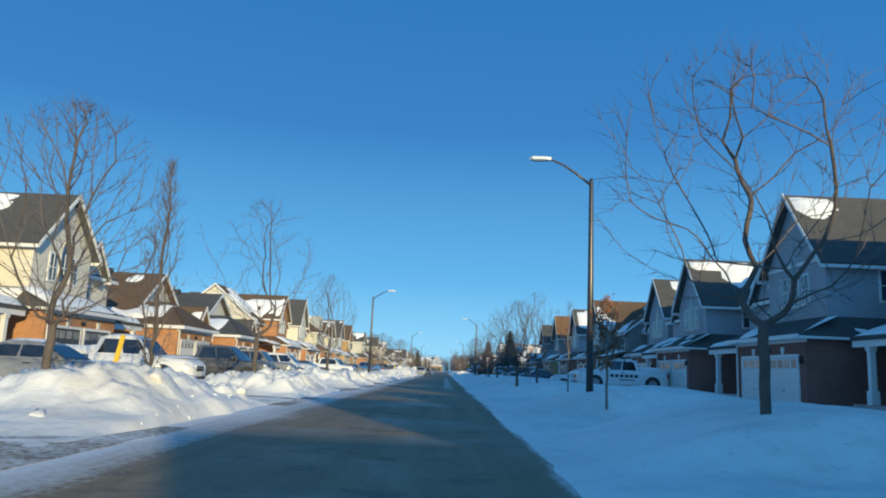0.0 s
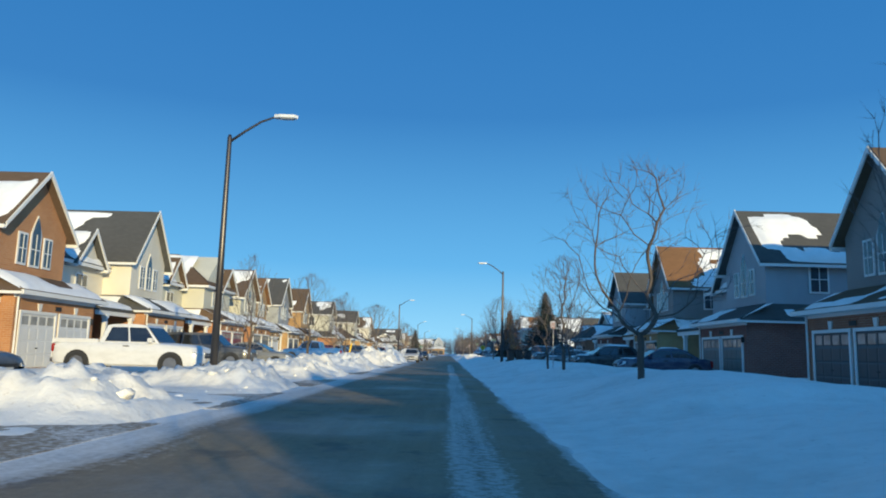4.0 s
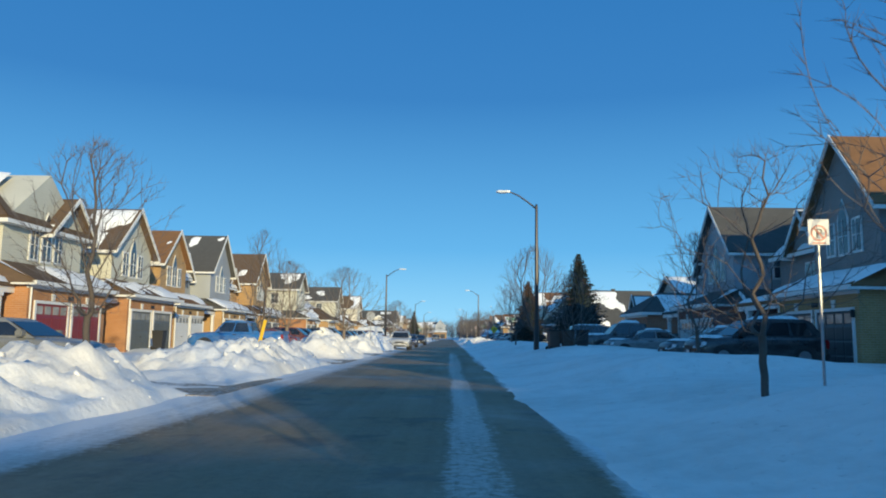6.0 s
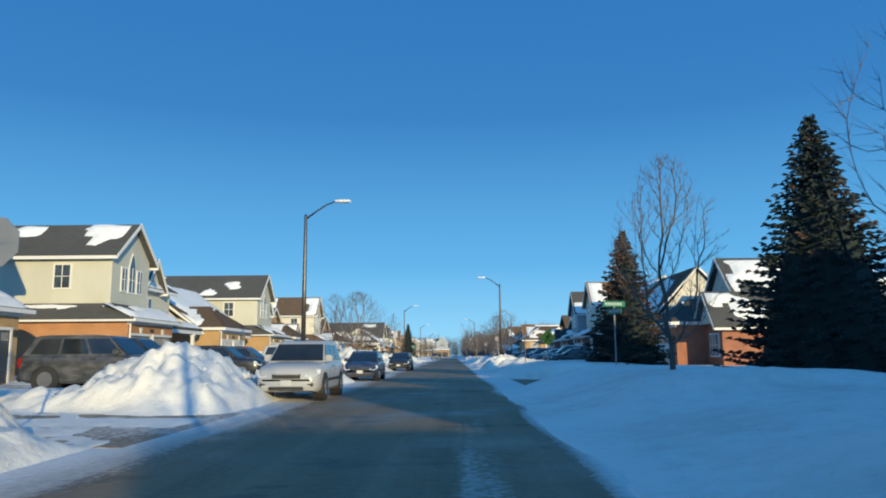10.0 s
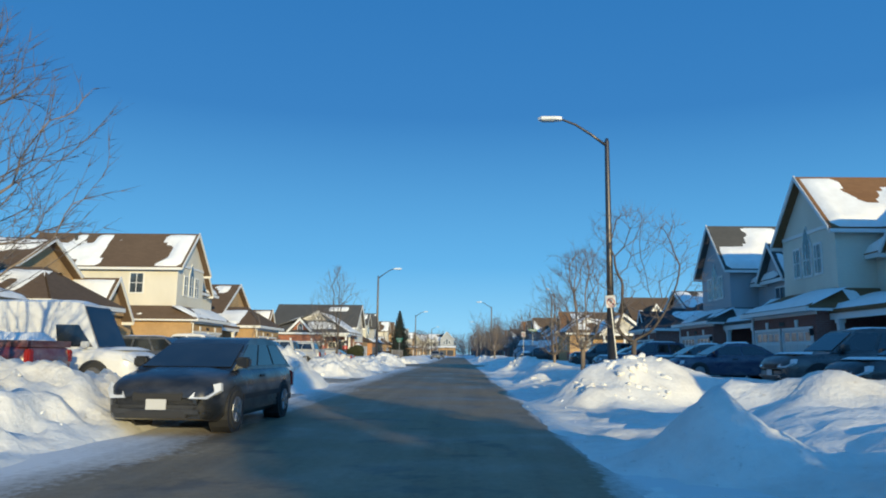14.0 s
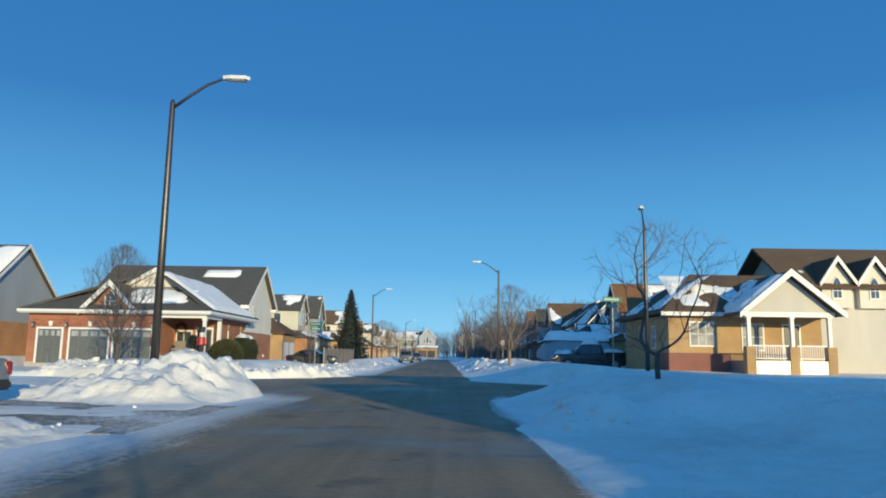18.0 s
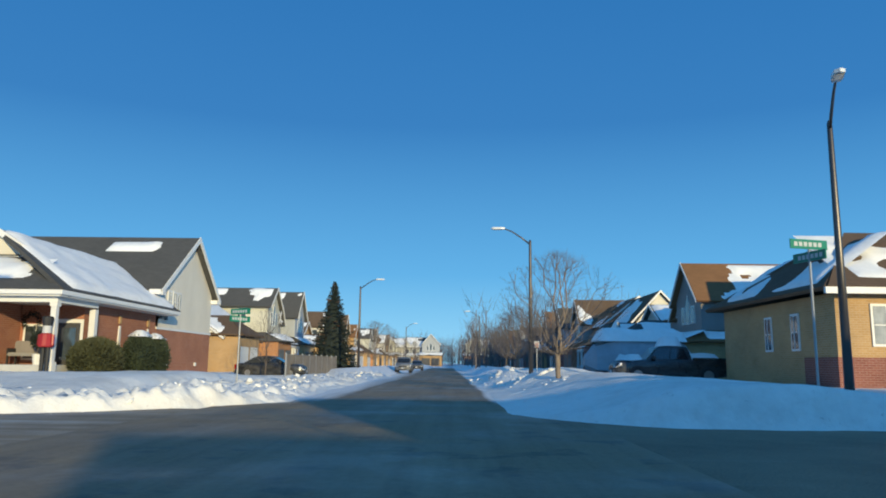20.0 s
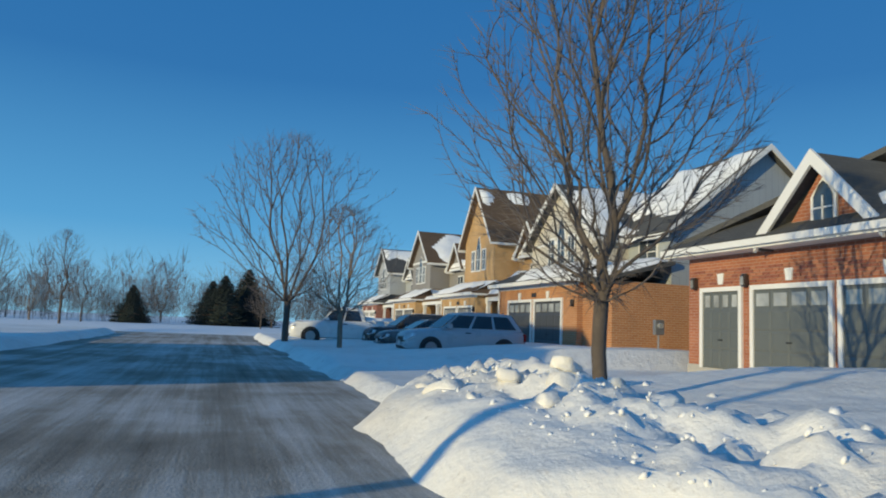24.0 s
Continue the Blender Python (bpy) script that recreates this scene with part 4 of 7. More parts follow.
        window(h, 0.005, -0.95, zc - 0.05, 0.5, 1.2, 0, 0, 1)
        window(h, 0.005, 0.95, zc - 0.05, 0.5, 1.2, 0, 0, 1)
        window(h, -2.6, -uh - 0.005, zc, 0.8, 1.2, SOUTH, 0, 1)
        window(h, -2.6, uh + 0.005, zc, 0.8, 1.2, NORTH, 0, 1)
        # skirt roof over the garage, hipped at both ends
        o = 0.45
        A, B, C, E2 = (g + o, -half - o, zb), (g + o, half + o, zb), (0.0, uh, zs), (0.0, -uh, zs)
        slope(h, A, B, C, E2, rf, 0.12)
        for s in (-1, 1):
            slope(h, (g + o, s * (half + o), zb), (back, s * (half + o), zb), (back, s * uh, zs), (0, s * uh, zs), rf, 0.12)
            run = Vector((0, -s * (half + o - uh), zs - zb))
            snow_patch(h, (back + 0.4, s * (half + o - 0.05), zb + 0.12), (1, 0, 0), run, 10.2, run.length * 0.95, 0.15, cv(0.3, 0.95), seed + 24 + s, 0.2)
            part("gutter", box(back, g + o, s * (half + o) - 0.05, s * (half + o) + 0.05, zb - 0.05, zb + 0.1), WHITE, h)
        part("soffit", box(-3.5, g + o - 0.02, -half - o + 0.02, half + o - 0.02, zb - 0.02, zb + 0.03), WHITE, h)
        part("gutter", box(g + o - 0.06, g + o + 0.06, -half - o, half + o, zb - 0.05, zb + 0.12), WHITE, h)
        kk = Vector((-(g + o), 0, zs - zb))
        snow_patch(h, Vector(A) + Vector((0, 0.1, 0.12)), (0, 1, 0), kk, gw + 2 * o - 0.2, kk.length * 0.97, 0.16, cv(0.6, 0.98), seed + 21, 0.2)
        window(h, -2.2, -half - 0.125, 1.5, 0.55, 0.9, SOUTH, 0, 1, WHITE)
        # wing beside the garage block, set back, ridge along the street
        y0, y1 = (uh, half + ww) if wing > 0 else (-half - ww, -uh)
        xw, wz, wr = -1.6, 5.6, min(zp - 0.35, 8.5)
        ws = SIDINGS[wing_siding] if wing_siding else sd
        if wing_roof:
            xw, wz, wr = wing_roof
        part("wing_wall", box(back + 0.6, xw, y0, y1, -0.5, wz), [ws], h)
        part("brick_base", box(back + 0.62, xw + 0.05 if porch else g - 0.25, y0 + 0.02, y1 + 0.02, -0.5, 2.9), bk, h)
        yo = y1 if wing > 0 else y0
        gable_roof(h, (y0 - 2.2 if wing > 0 else y0 - 0.3), (y1 + 0.3 if wing > 0 else y1 + 2.2), (back + 0.6 + xw) / 2, (xw - back - 0.6) / 2, wz, wr, rf, 0.4, seed + 31, (cv(0.3, 0.7), cv(0.55, 0.98)), True, "y")
        xm = (back + 0.6 + xw) / 2
        part("gable_wall", prism([(xw, yo - 0.1 * wing, wz), (back + 0.6, yo - 0.1 * wing, wz), (xm, yo - 0.1 * wing, wr - 0.05)], (0, 0.08 * wing, 0)), ws, h)
        ym = (y0 + y1) / 2
        if ww > 3.4:
            # small front gable over the wing
            part("gable_wall", prism([(xw + 0.3, ym - 1.3, wz - 0.1), (xw + 0.3, ym + 1.3, wz - 0.1), (xw + 0.3, ym, wz + 1.5)], (-0.4, 0, 0)), sd, h)
            gable_roof(h, xw - 3.0, xw + 0.65, ym, 1.4, wz - 0.05, wz + 1.6, rf, 0.3, seed + 41, (cv(0.3, 0.9), cv(0.3, 0.9)))
        window(h, xw + 0.005, ym, 4.2, 1.1, 1.25, 0, 0, 1)
        # porch
        if not porch:
            part("roof_slope", prism([(xw, y0 + 0.05, 3.75), (xw, y1 + 0.25, 3.6), (g + 0.1, y1 + 0.35, 2.9), (g + 0.1, y0 + 0.05, 2.9)], (0, 0, 0.14)), rf, h)
            snow_patch(h, (g + 0.05, y0 + 0.1, 3.04), (0, 1, 0), (xw - g, 0, 0.8), y1 - y0 + 0.1, 2.6, 0.2, 0.97, seed + 51, 0.2)
            return h
        part("porch_roof", prism([(xw, y0 + 0.05, 3.5), (xw, y1 - 0.05, 3.5), (g - 0.5, y1 - 0.05, 2.85), (g - 0.5, y0 + 0.05, 2.85)], (0, 0, 0.16)), rf, h)
        snow_patch(h, (g - 0.5, y0 + 0.1, 3.01), (0, 1, 0), (xw - g + 0.5, 0, 0.65), y1 - y0 - 0.2, 2.4, 0.16, 0.97, seed + 51, 0.2)
        part("porch_beam", box(g - 0.75, g - 0.55, y0 + 0.1, y1 - 0.1, 2.62, 2.86), WHITE, h)
        part("porch_floor", box(xw, g - 0.5, y0 + 0.05, y1 - 0.05, -0.4, 0.55), STEEL, h)
        for k in ((0.2, 0.8) if ww > 3 else (0.85,)):
            porch_post(h, g - 0.65, y0 + (y1 - y0) * (k if wing > 0 else 1 - k), 0.55, 2.62)
        d = part("front_door", box(xw + 0.05, xw + 0.1, ym - 0.46, ym + 0.46, 0.55, 2.6), DOORS[rnd.choice(("red", "dark", "wood", "blue"))], h)
        part("door_frame", prism([(xw + 0.05, ym - 0.56, 0.55), (xw + 0.05, ym + 0.56, 0.55), (xw + 0.05, ym + 0.56, 2.7), (xw + 0.05, ym - 0.56, 2.7)], (0.02, 0, 0)), WHITE, d)
        if rnd.random() < 0.6:
            part("roof_vent", tube([(back + 3, -0.9, zp - 0.9), (back + 3, -0.9, zp - 0.1)], [0.09, 0.09], 8), BLACK, h)
    return h


WORDS = {"two": "two-storey house", "low": "single-storey house", "lowp": "broad single-storey house", "hip": "hipped two-storey house"}


def describe(siding, brick, roof, style, dcol):
    up = "" if siding in ("orange", "tanbrick") else f"{siding} siding over "
    return f"{up}{brick} brick {WORDS[style]} with snowy {roof} roof"


houses_l, houses_r = [], []
for i, (x, y, gw, ze, zp, wing, ww, sd, bk, rf, nd, dc, st) in enumerate(LEFT):
    tall = ((-1.6, 5.4, 8.8), "cream") if y == 79.3 else (None, None)
    houses_l.append(house(pose(x, y, 0.12), gw, ze, zp, wing, ww, sd, bk, rf, nd, dc, st, 100 + i, describe(sd, bk, rf, st, dc), *tall))
for i, (x, y, gw, ze, zp, wing, ww, sd, bk, rf, nd, dc, st) in enumerate(RIGHT):
    houses_r.append(house(pose(x, y, 0.12, 0, 0, 180), gw, ze, zp, -wing, ww, sd, bk, rf, nd, dc, st, 200 + i, describe(sd, bk, rf, st, dc), (-1.6, 5.5, 8.7) if wing < 0 and st == "two" else None, snowy=0.1 if y < 40 else 0.4 if y < 95 or y == 114.6 else 0.9))


def lean_copy(ob, m, drop=("muntin", "sill", "keystone", "number_plaque", "wall_lamp", "door_light", "handle", "collar_board", "downspout", "door_frame", "gutter", "soffit", "wall_cap", "roof_vent")):
    """A copy for the distance, without the parts too small to see there."""
    c = copy_thing(ob, m)
    for o in list(c.children_recursive):
        if o.name.split(".")[0] in drop:
            bpy.data.objects.remove(o)
    return c


for i, y in enumerate(LEFT_FAR):
    lean_copy(houses_l[(12, 11, 9, 14, 15, 10, 8)[i % 7]], pose(-17.8, y, 0.12))
for i, y in enumerate(RIGHT_FAR):
    lean_copy(houses_r[(6, 8, 10, 4, 7)[i % 5]], pose(15.8, y, 0.12, 0, 0, 180) @ Matrix.Diagonal((1, 1, 0.84 if i == 0 else 1.0, 1)))
for i, y in enumerate((-61.0, -47.5, -34.0, -20.5, -7.0, 6.5)):
    lean_copy(houses_r[(1, 2, 3)[i % 3]], pose(16.3, y, 0.12, 0, 0, 180))


# ---- street lamps ----
def street_lamp(m, label="dark bronze street lamp with a curved arm standing in snow"):
    s = thing("street_lamp", m, label, "street lamp", "street lamps")
    part("base_sleeve", tube([(0, 0, -0.3), (0, 0, 0.55), (0, 0, 0.6)], [0.15, 0.145, 0.13], 12), POLE, s, smooth=True)
    part("pole", tube([(0, 0, 0.55), (0, 0, 4.5), (0, 0, 8.1), (0, 0, 8.2)], [0.13, 0.1, 0.074, 0.045], 12), POLE, s, smooth=True)
    part("arm", tube([(0, 0, 7.95), (0.5, 0, 8.33), (1.0, 0, 8.66), (1.4, 0, 8.82), (1.6, 0, 8.85)], [0.05, 0.045, 0.04, 0.035, 0.035], 8), POLE, s, smooth=True)
    head = part("lamp_head", prism([(1.45, -0.1, 8.8), (1.65, -0.15, 8.8), (2.12, -0.13, 8.8), (2.22, 0, 8.8), (2.12, 0.13, 8.8), (1.65, 0.15, 8.8), (1.45, 0.1, 8.8)], (0, 0, 0.1)), LENS, s)
    part("diffuser", box(1.7, 2.08, -0.1, 0.1, 8.77, 8.8), CURTAIN, head)
    return s


lamp = street_lamp(pose(5.0, 24.8, 0, 0, 0, 180))
for x, y, a in ((-7.35, 71.5, 0), (4.74, 111.6, 180), (-7.2, 154.4, 0), (4.7, 190.5, 180), (-7.8, 235.8, 0), (4.65, 274.0, 180), (10.86, 253.5, 250), (-8.1, 300.0, 0), (4.7, 340.0, 180), (-8.1, 375, 0), (-7.3, -15, 0)):
    copy_thing(lamp, pose(x, y, 0, 0, 0, a) @ Matrix.Diagonal((1, 1, 1.04 if y in (111.6, 235.8) else 1.0, 1)))


# ---- trees ----
def bare_tree(m, height, radius, base, seed, label, points=800, trunk=0.11, upright=0.6, bark=None, leaves=0, low=0.45, balance=0.45, twig=0.42, crook=0.05, hollow=0.6, smooth=5):
    """A leafless tree: points scattered through the crown are joined to the trunk by short, nearly direct ways."""
    rs = np.random.RandomState(seed)
    t = thing("tree", m, label, "tree", "street trees")
    # points inside an egg-shaped crown, with a few gaps
    pts = []
    while len(pts) < points:
        f = rs.random_sample()
        w = radius * (math.sin(math.pi * ((f / (2 * low)) if f < low else 0.5 + 0.5 * (f - low) / (1 - low))) ** 0.6)
        a, q = rs.uniform(0, 6.283), rs.random_sample() ** hollow
        w *= 1 + 0.16 * math.sin(2 * a + seed) + 0.12 * math.sin(5 * a + 3 * f + seed)
        p = (math.cos(a) * w * q, math.sin(a) * w * q, base + (height - base) * f)
        if math.sin(p[0] * 2.3 + seed) + math.sin(p[1] * 2.1 + 2 * seed) + math.sin(p[2] * 2.6) > -1.5:
            pts.append(p)
    pts = np.array(pts)
    nodes, parent, way = [np.array((0.0, 0.0, -0.3))], [-1], [0.0]
    stem = max(3, int((base + 0.3) / 0.3))
    for k in range(stem):
        nodes.append(np.array((rs.uniform(-0.02, 0.02), rs.uniform(-0.02, 0.02), -0.3 + (base + 0.3) * (k + 1) / stem)))
        parent.append(k)
        way.append(0.02 * (stem - k))

    def cost(i):
        v = pts - nodes[i]
        drop = np.maximum(0.0, -v[:, 2] + 0.35 * upright * np.hypot(v[:, 0], v[:, 1]))
        return np.linalg.norm(v, axis=1) + balance * way[i] + 1.6 * upright * drop

    best, link = cost(1), np.ones(len(pts), int)
    for i in range(2, len(nodes)):
        c = cost(i)
        k = c < best
        best[k], link[k] = c[k], i
    left = np.ones(len(pts), bool)
    for _ in range(len(pts)):
        a = int(np.where(left, best, 1e9).argmin())
        left[a] = False
        i = int(link[a])
        # one or two bent joints on long ways
        span = float(np.linalg.norm(pts[a] - nodes[i]))
        last = i
        for q in range(1, 1 + min(3, int(span / 0.35))):
            f = q / (1 + min(3, int(span / 0.35)))
            nodes.append(nodes[i] + (pts[a] - nodes[i]) * f + rs.uniform(-crook, crook, 3) * span + np.array((0, 0, -0.10 * span * math.sin(math.pi * f) * upright)))
            parent.append(last)
            way.append(way[i] + span * f)
            last = len(nodes) - 1
        nodes.append(pts[a])
        parent.append(last)
        way.append(way[i] + span)
        c = cost(len(nodes) - 1)
        k = left & (c < best)
        best[k], link[k] = c[k], len(nodes) - 1
    # thickness from the twigs down
    n = len(nodes)
    kids = [[] for _ in range(n)]
    for i in range(1, n):
        kids[parent[i]].append(i)
    for _ in range(smooth):
        old = [p.copy() for p in nodes]
        for i in range(stem + 1, n):
            if kids[i]:
                nodes[i] = 0.4 * old[i] + 0.3 * old[parent[i]] + 0.3 * sum(old[k] for k in kids[i]) / len(kids[i])
    area = [0.0] * n
    for i in range(n - 1, -1, -1):
        area[i] = sum(area[k] for k in kids[i]) if kids[i] else 1.0
    ex = math.log(trunk / 0.006) / math.log(max(2.0, area[0]))
    rad = [0.006 * a ** ex for a in area]
    wood, twigs = ([], []), ([], [])

    def limb(line, radii):
        vs, fs = wood if radii[0] > 0.02 else twigs
        sides = 8 if radii[0] > 0.06 else 5 if radii[0] > 0.02 else 3
        o, m2 = len(vs), len(line)
        for i, p in enumerate(line):
            dv = line[min(i + 1, m2 - 1)] - line[max(i - 1, 0)]
            dv = dv / (np.linalg.norm(dv) + 1e-9)
            a = np.cross(dv, (1.0, 0.0, 0.0) if abs(dv[0]) < 0.8 else (0.0, 1.0, 0.0))
            a /= np.linalg.norm(a)
            b = np.cross(dv, a)
            r = radii[i] * (0.5 if i == m2 - 1 else 1.0)
            for k in range(sides):
                w = 6.2832 * k / sides
                q = p + a * (r * math.cos(w)) + b * (r * math.sin(w))
                vs.append((float(q[0]), float(q[1]), float(q[2])))
        for i in range(m2 - 1):
            for k in range(sides):
                c, e = o + i * sides + k, o + i * sides + (k + 1) % sides
                fs.append((c, e, e + sides, c + sides))

    todo = [(0, -1)]
    while todo:
        i, frm = todo.pop()
        line, radii = ([nodes[frm], nodes[i]], [rad[i], rad[i]]) if frm >= 0 else ([nodes[i]], [rad[i]])
        while kids[i]:
            ks = sorted(kids[i], key=lambda q: -area[q])
            todo += [(q, i) for q in ks[1:]]
            i = ks[0]
            line.append(nodes[i])
            radii.append(rad[i])
        if len(line) > 1:
            limb(line, radii)
    # side twigs on the thin wood
    tv, tf = twigs
    for i in range(1, n):
        if rad[i] > 0.016:
            continue
        dv = nodes[i] - nodes[parent[i]]
        dv = dv / (np.linalg.norm(dv) + 1e-9)
        out = nodes[i] - np.array((0, 0, base + 0.2 * (height - base)))
        out = out / (np.linalg.norm(out) + 1e-9)
        for _ in range(2 if kids[i] else 3):
            v = dv * 0.6 + out * 0.6 + rs.uniform(-0.85, 0.85, 3) + np.array((0, 0, 0.15 * upright))
            v = v / np.linalg.norm(v) * twig * rs.uniform(0.35, 1.0)
            s = np.cross(v, (0.3, 0.9, 0.2))
            s = s / (np.linalg.norm(s) + 1e-9) * 0.005
            u = np.cross(v, s)
            u = u / (np.linalg.norm(u) + 1e-9) * 0.005
            o, p = len(tv), nodes[i]
            tv += [tuple(map(float, q)) for q in (p + s, p - 0.5 * s + u, p - 0.5 * s - u, p + v)]
            tf += [(o, o + 1, o + 3), (o + 1, o + 2, o + 3), (o + 2, o, o + 3)]
    for name, (vs, fs), mt in (("trunk", wood, bark or BARK), ("crown", twigs, TWIG)):
        mesh_object(name, vs, fs, mt, t, True)
    if leaves:
        r = random.Random(seed)
        lv, lf = [], []
        for i in range(leaves):
            c = Vector(tv[r.randrange(len(tv))]) + Vector((r.uniform(-0.1, 0.1), r.uniform(-0.1, 0.1), r.uniform(-0.12, 0.04)))
            a = Vector((r.uniform(-1, 1), r.uniform(-1, 1), r.uniform(-1, 1))).normalized() * 0.06
            b = a.orthogonal().normalized() * 0.04
            lf.append(tuple(range(len(lv), len(lv) + 4)))
            lv += [tuple(c - a), tuple(c + b), tuple(c + a), tuple(c - b)]
        tagged(mesh_object("leaves", lv, lf, DRYLEAF, t, False), "dry orange leaves still hanging")
    return t


def spruce(m, height, radius, seed, label, brown=0.0):
    r = random.Random(seed)
    t = thing("spruce", m, label, "tree", "spruces")
    part("trunk", tube([(0, 0, -0.3), (0, 0, height * 0.5), (0, 0, height * 0.98)], [0.16, 0.1, 0.02], 7), BARK, t)
    heart = tube([(0, 0, 0.5), (0, 0, height * 0.35), (0, 0, height * 0.86)], [radius * 0.62, radius * 0.48, 0.05], 11)
    for v in heart.verts:
        v.co += Vector((r.uniform(-0.2, 0.2), r.uniform(-0.2, 0.2), r.uniform(-0.25, 0.25)))
    part("inner_foliage", heart, NEEDLE, t)
    green, old = ([], []), ([], [])
    rows = int(height / 0.145)
    for i in range(rows):
        f = i / rows
        z = 0.25 + f * (height - 0.35)
        reach = radius * (1 - f) ** 0.85 * (0.92 + 0.16 * r.random()) + 0.06
        n = max(5, int(5 + 11 * (1 - f)))
        for k in range(n):
            w = 2 * math.pi * (k + r.random() * 0.8) / n + i * 0.7
            ln = reach * r.uniform(0.72, 1.12)
            dirn = Vector((math.cos(w), math.sin(w), 0))
            across = Vector((-math.sin(w), math.cos(w), 0))
            segs = max(3, int(ln / 0.22))
            store = old if r.random() < brown * (0.35 + 0.9 * f) else green
            vs, fs = store
            for s in range(segs):
                q = (s + r.random() * 0.6) / segs
                droop = -0.42 * ln * q + 0.30 * ln * q * q + 0.10 * q
                c = dirn * (ln * q) + Vector((0, 0, z + droop))
                size = (0.15 + 0.20 * (1 - q)) * (0.2 + 0.8 * min(1, ln * 1.3))
                for sgn in (-1, 1, 0):
                    tip = c + dirn * ((0.20 + 0.08 * r.random()) * (0.25 + 0.75 * min(1.0, ln * 1.4))) + across * (sgn * size * r.uniform(0.8, 1.3)) + Vector((0, 0, r.uniform(-0.12, 0.06)))
                    b0 = c - across * 0.06 + Vector((0, 0, r.uniform(-0.03, 0.05)))
                    b1 = c + across * 0.06 + Vector((0, 0, r.uniform(-0.07, 0.0)))
                    up = c.lerp(tip, 0.55) + Vector((0, 0, 0.07))
                    o = len(vs)
                    vs += [tuple(b0), tuple(tip), tuple(b1), tuple(up)]
                    fs += [(o, o + 1, o + 3), (o + 1, o + 2, o + 3)]
    for name, (vs, fs), mt in (("foliage", green, NEEDLE), ("browned_foliage", old, BRONZE)):
        if fs:
            mesh_object(name, vs, fs, mt, t, False)
    return t


KINDS = [
    bare_tree(pose(-7.6, 14.0, 0.3), 6.0, 2.0, 1.5, 1, "bare spreading maple standing in deep snow", 560, 0.085, 0.5, balance=0.55, smooth=3),
    bare_tree(pose(-7.5, 28.9, 0.3), 7.5, 2.5, 1.9, 2, "bare crooked honey locust with open limbs", 230, 0.09, 0.2, low=0.6, balance=0.4, twig=0.6, crook=0.12, smooth=2),
    bare_tree(pose(-7.6, 47.4, 0.3), 6.8, 1.9, 1.3, 3, "bare upright maple beside a snowy driveway", 520, 0.085, 0.6, low=0.48, balance=0.6, smooth=3),
    bare_tree(pose(-7.6, 177.7, 0.3), 6.0, 2.75, 1.4, 4, "bare round-crowned tree with dense twigs", 1000, 0.115, 0.35, PALE, low=0.5, balance=0.55, smooth=3),
    bare_tree(pose(4.9, 113.7, 0.5), 5.9, 2.6, 1.1, 5, "bare many-stemmed maple rising from the snowbank", 640, 0.095, 0.5, low=0.52, balance=0.7, smooth=3),
    bare_tree(pose(5.15, 11.6, 0.6), 6.1, 3.1, 1.6, 6, "bare wide-limbed honey locust in the snowbank", 300, 0.09, 0.08, low=0.55, balance=0.4, twig=0.6, crook=0.13, smooth=2),
    bare_tree(pose(-16.2, 252.2, 0.35), 6.2, 2.15, 1.3, 17, "bare vase-shaped maple behind a heap of snow", 1700, 0.10, 0.45, low=0.5, balance=0.55, smooth=3),
    bare_tree(pose(-7.63, 19.0, 0.3), 6.2, 0.55, 0.5, 8, "tall narrow bare columnar tree", 500, 0.07, 1.4, low=0.35, balance=0.6, hollow=0.8, twig=0.5),
]
SAPLING = bare_tree(pose(4.9, 28.6, 0.6), 3.5, 0.42, 1.3, 9, "slender bare sapling in the snowbank", 60, 0.03, 0.6, PALE, twig=0.4)
bare_tree(pose(4.96, 22.0, 0.6), 3.0, 0.5, 1.0, 10, "young tree still holding dry orange leaves", 150, 0.04, 0.6, PALE, 420)
TREES = [  # kind, x, y, height, turn
    (2, -7.6, 76.4, 4.7, 40), (0, -7.6, 88.0, 5.2, 200), (2, -7.6, 102.2, 5.4, 10), (3, -12.5, 128.5, 7.0, 20), (3, -7.6, 125.2, 6.2, 250), (0, -7.6, 166.0, 5.0, 30),
    (2, -7.6, 212.5, 6.5, 60), (1, 5.2, 40.4, 5.6, 300), (4, 4.9, 48.7, 6.0, 90), (2, 6.4, 56.5, 5.6, 10), (5, 4.9, 67.0, 6.0, 200), (0, 4.9, 79.1, 5.3, 0), (5, 4.9, 84.0, 4.0, 150), (4, 6.2, 108.5, 4.4, 15), (1, 4.9, 125.6, 4.8, 190),
    (2, 5.7, 138.4, 6.4, 100), (5, 4.9, 188.4, 5.2, 50), (3, 4.83, 196.5, 5.4, 140), (3, 4.83, 205.0, 4.3, 20), (5, 4.9, 231.6, 4.0, 70), (3, 4.66, 264.3, 6.0, 30), (3, -36.5, 252.2, 6.0, 60), (4, -42.0, 250.6, 10.2, 10),
    (2, -11.8, 281.0, 4.6, 60), (0, 6.5, 288, 6.5, 20), (3, 6.5, 300, 6.5, 70), (4, 7, 312, 7, 170), (0, 7.5, 326, 7, 250), (3, -8.5, 318, 6, 33), (2, -8.5, 334, 6.4, 210), (4, 8, 340, 7, 10), (3, 7, 356, 7, 80), (2, -8.6, 352, 6.5, 10),
    (0, -70.0, 236.0, 7.5, 50), (4, -62.0, 233.0, 6.6, 90), (2, -24.0, 300.0, 9.5, 0), (0, 8.0, 96.0, 4.5, 77),
]
SIZE = (6.2, 7.7, 7.1, 6.4, 6.2, 6.2, 6.6, 6.3)
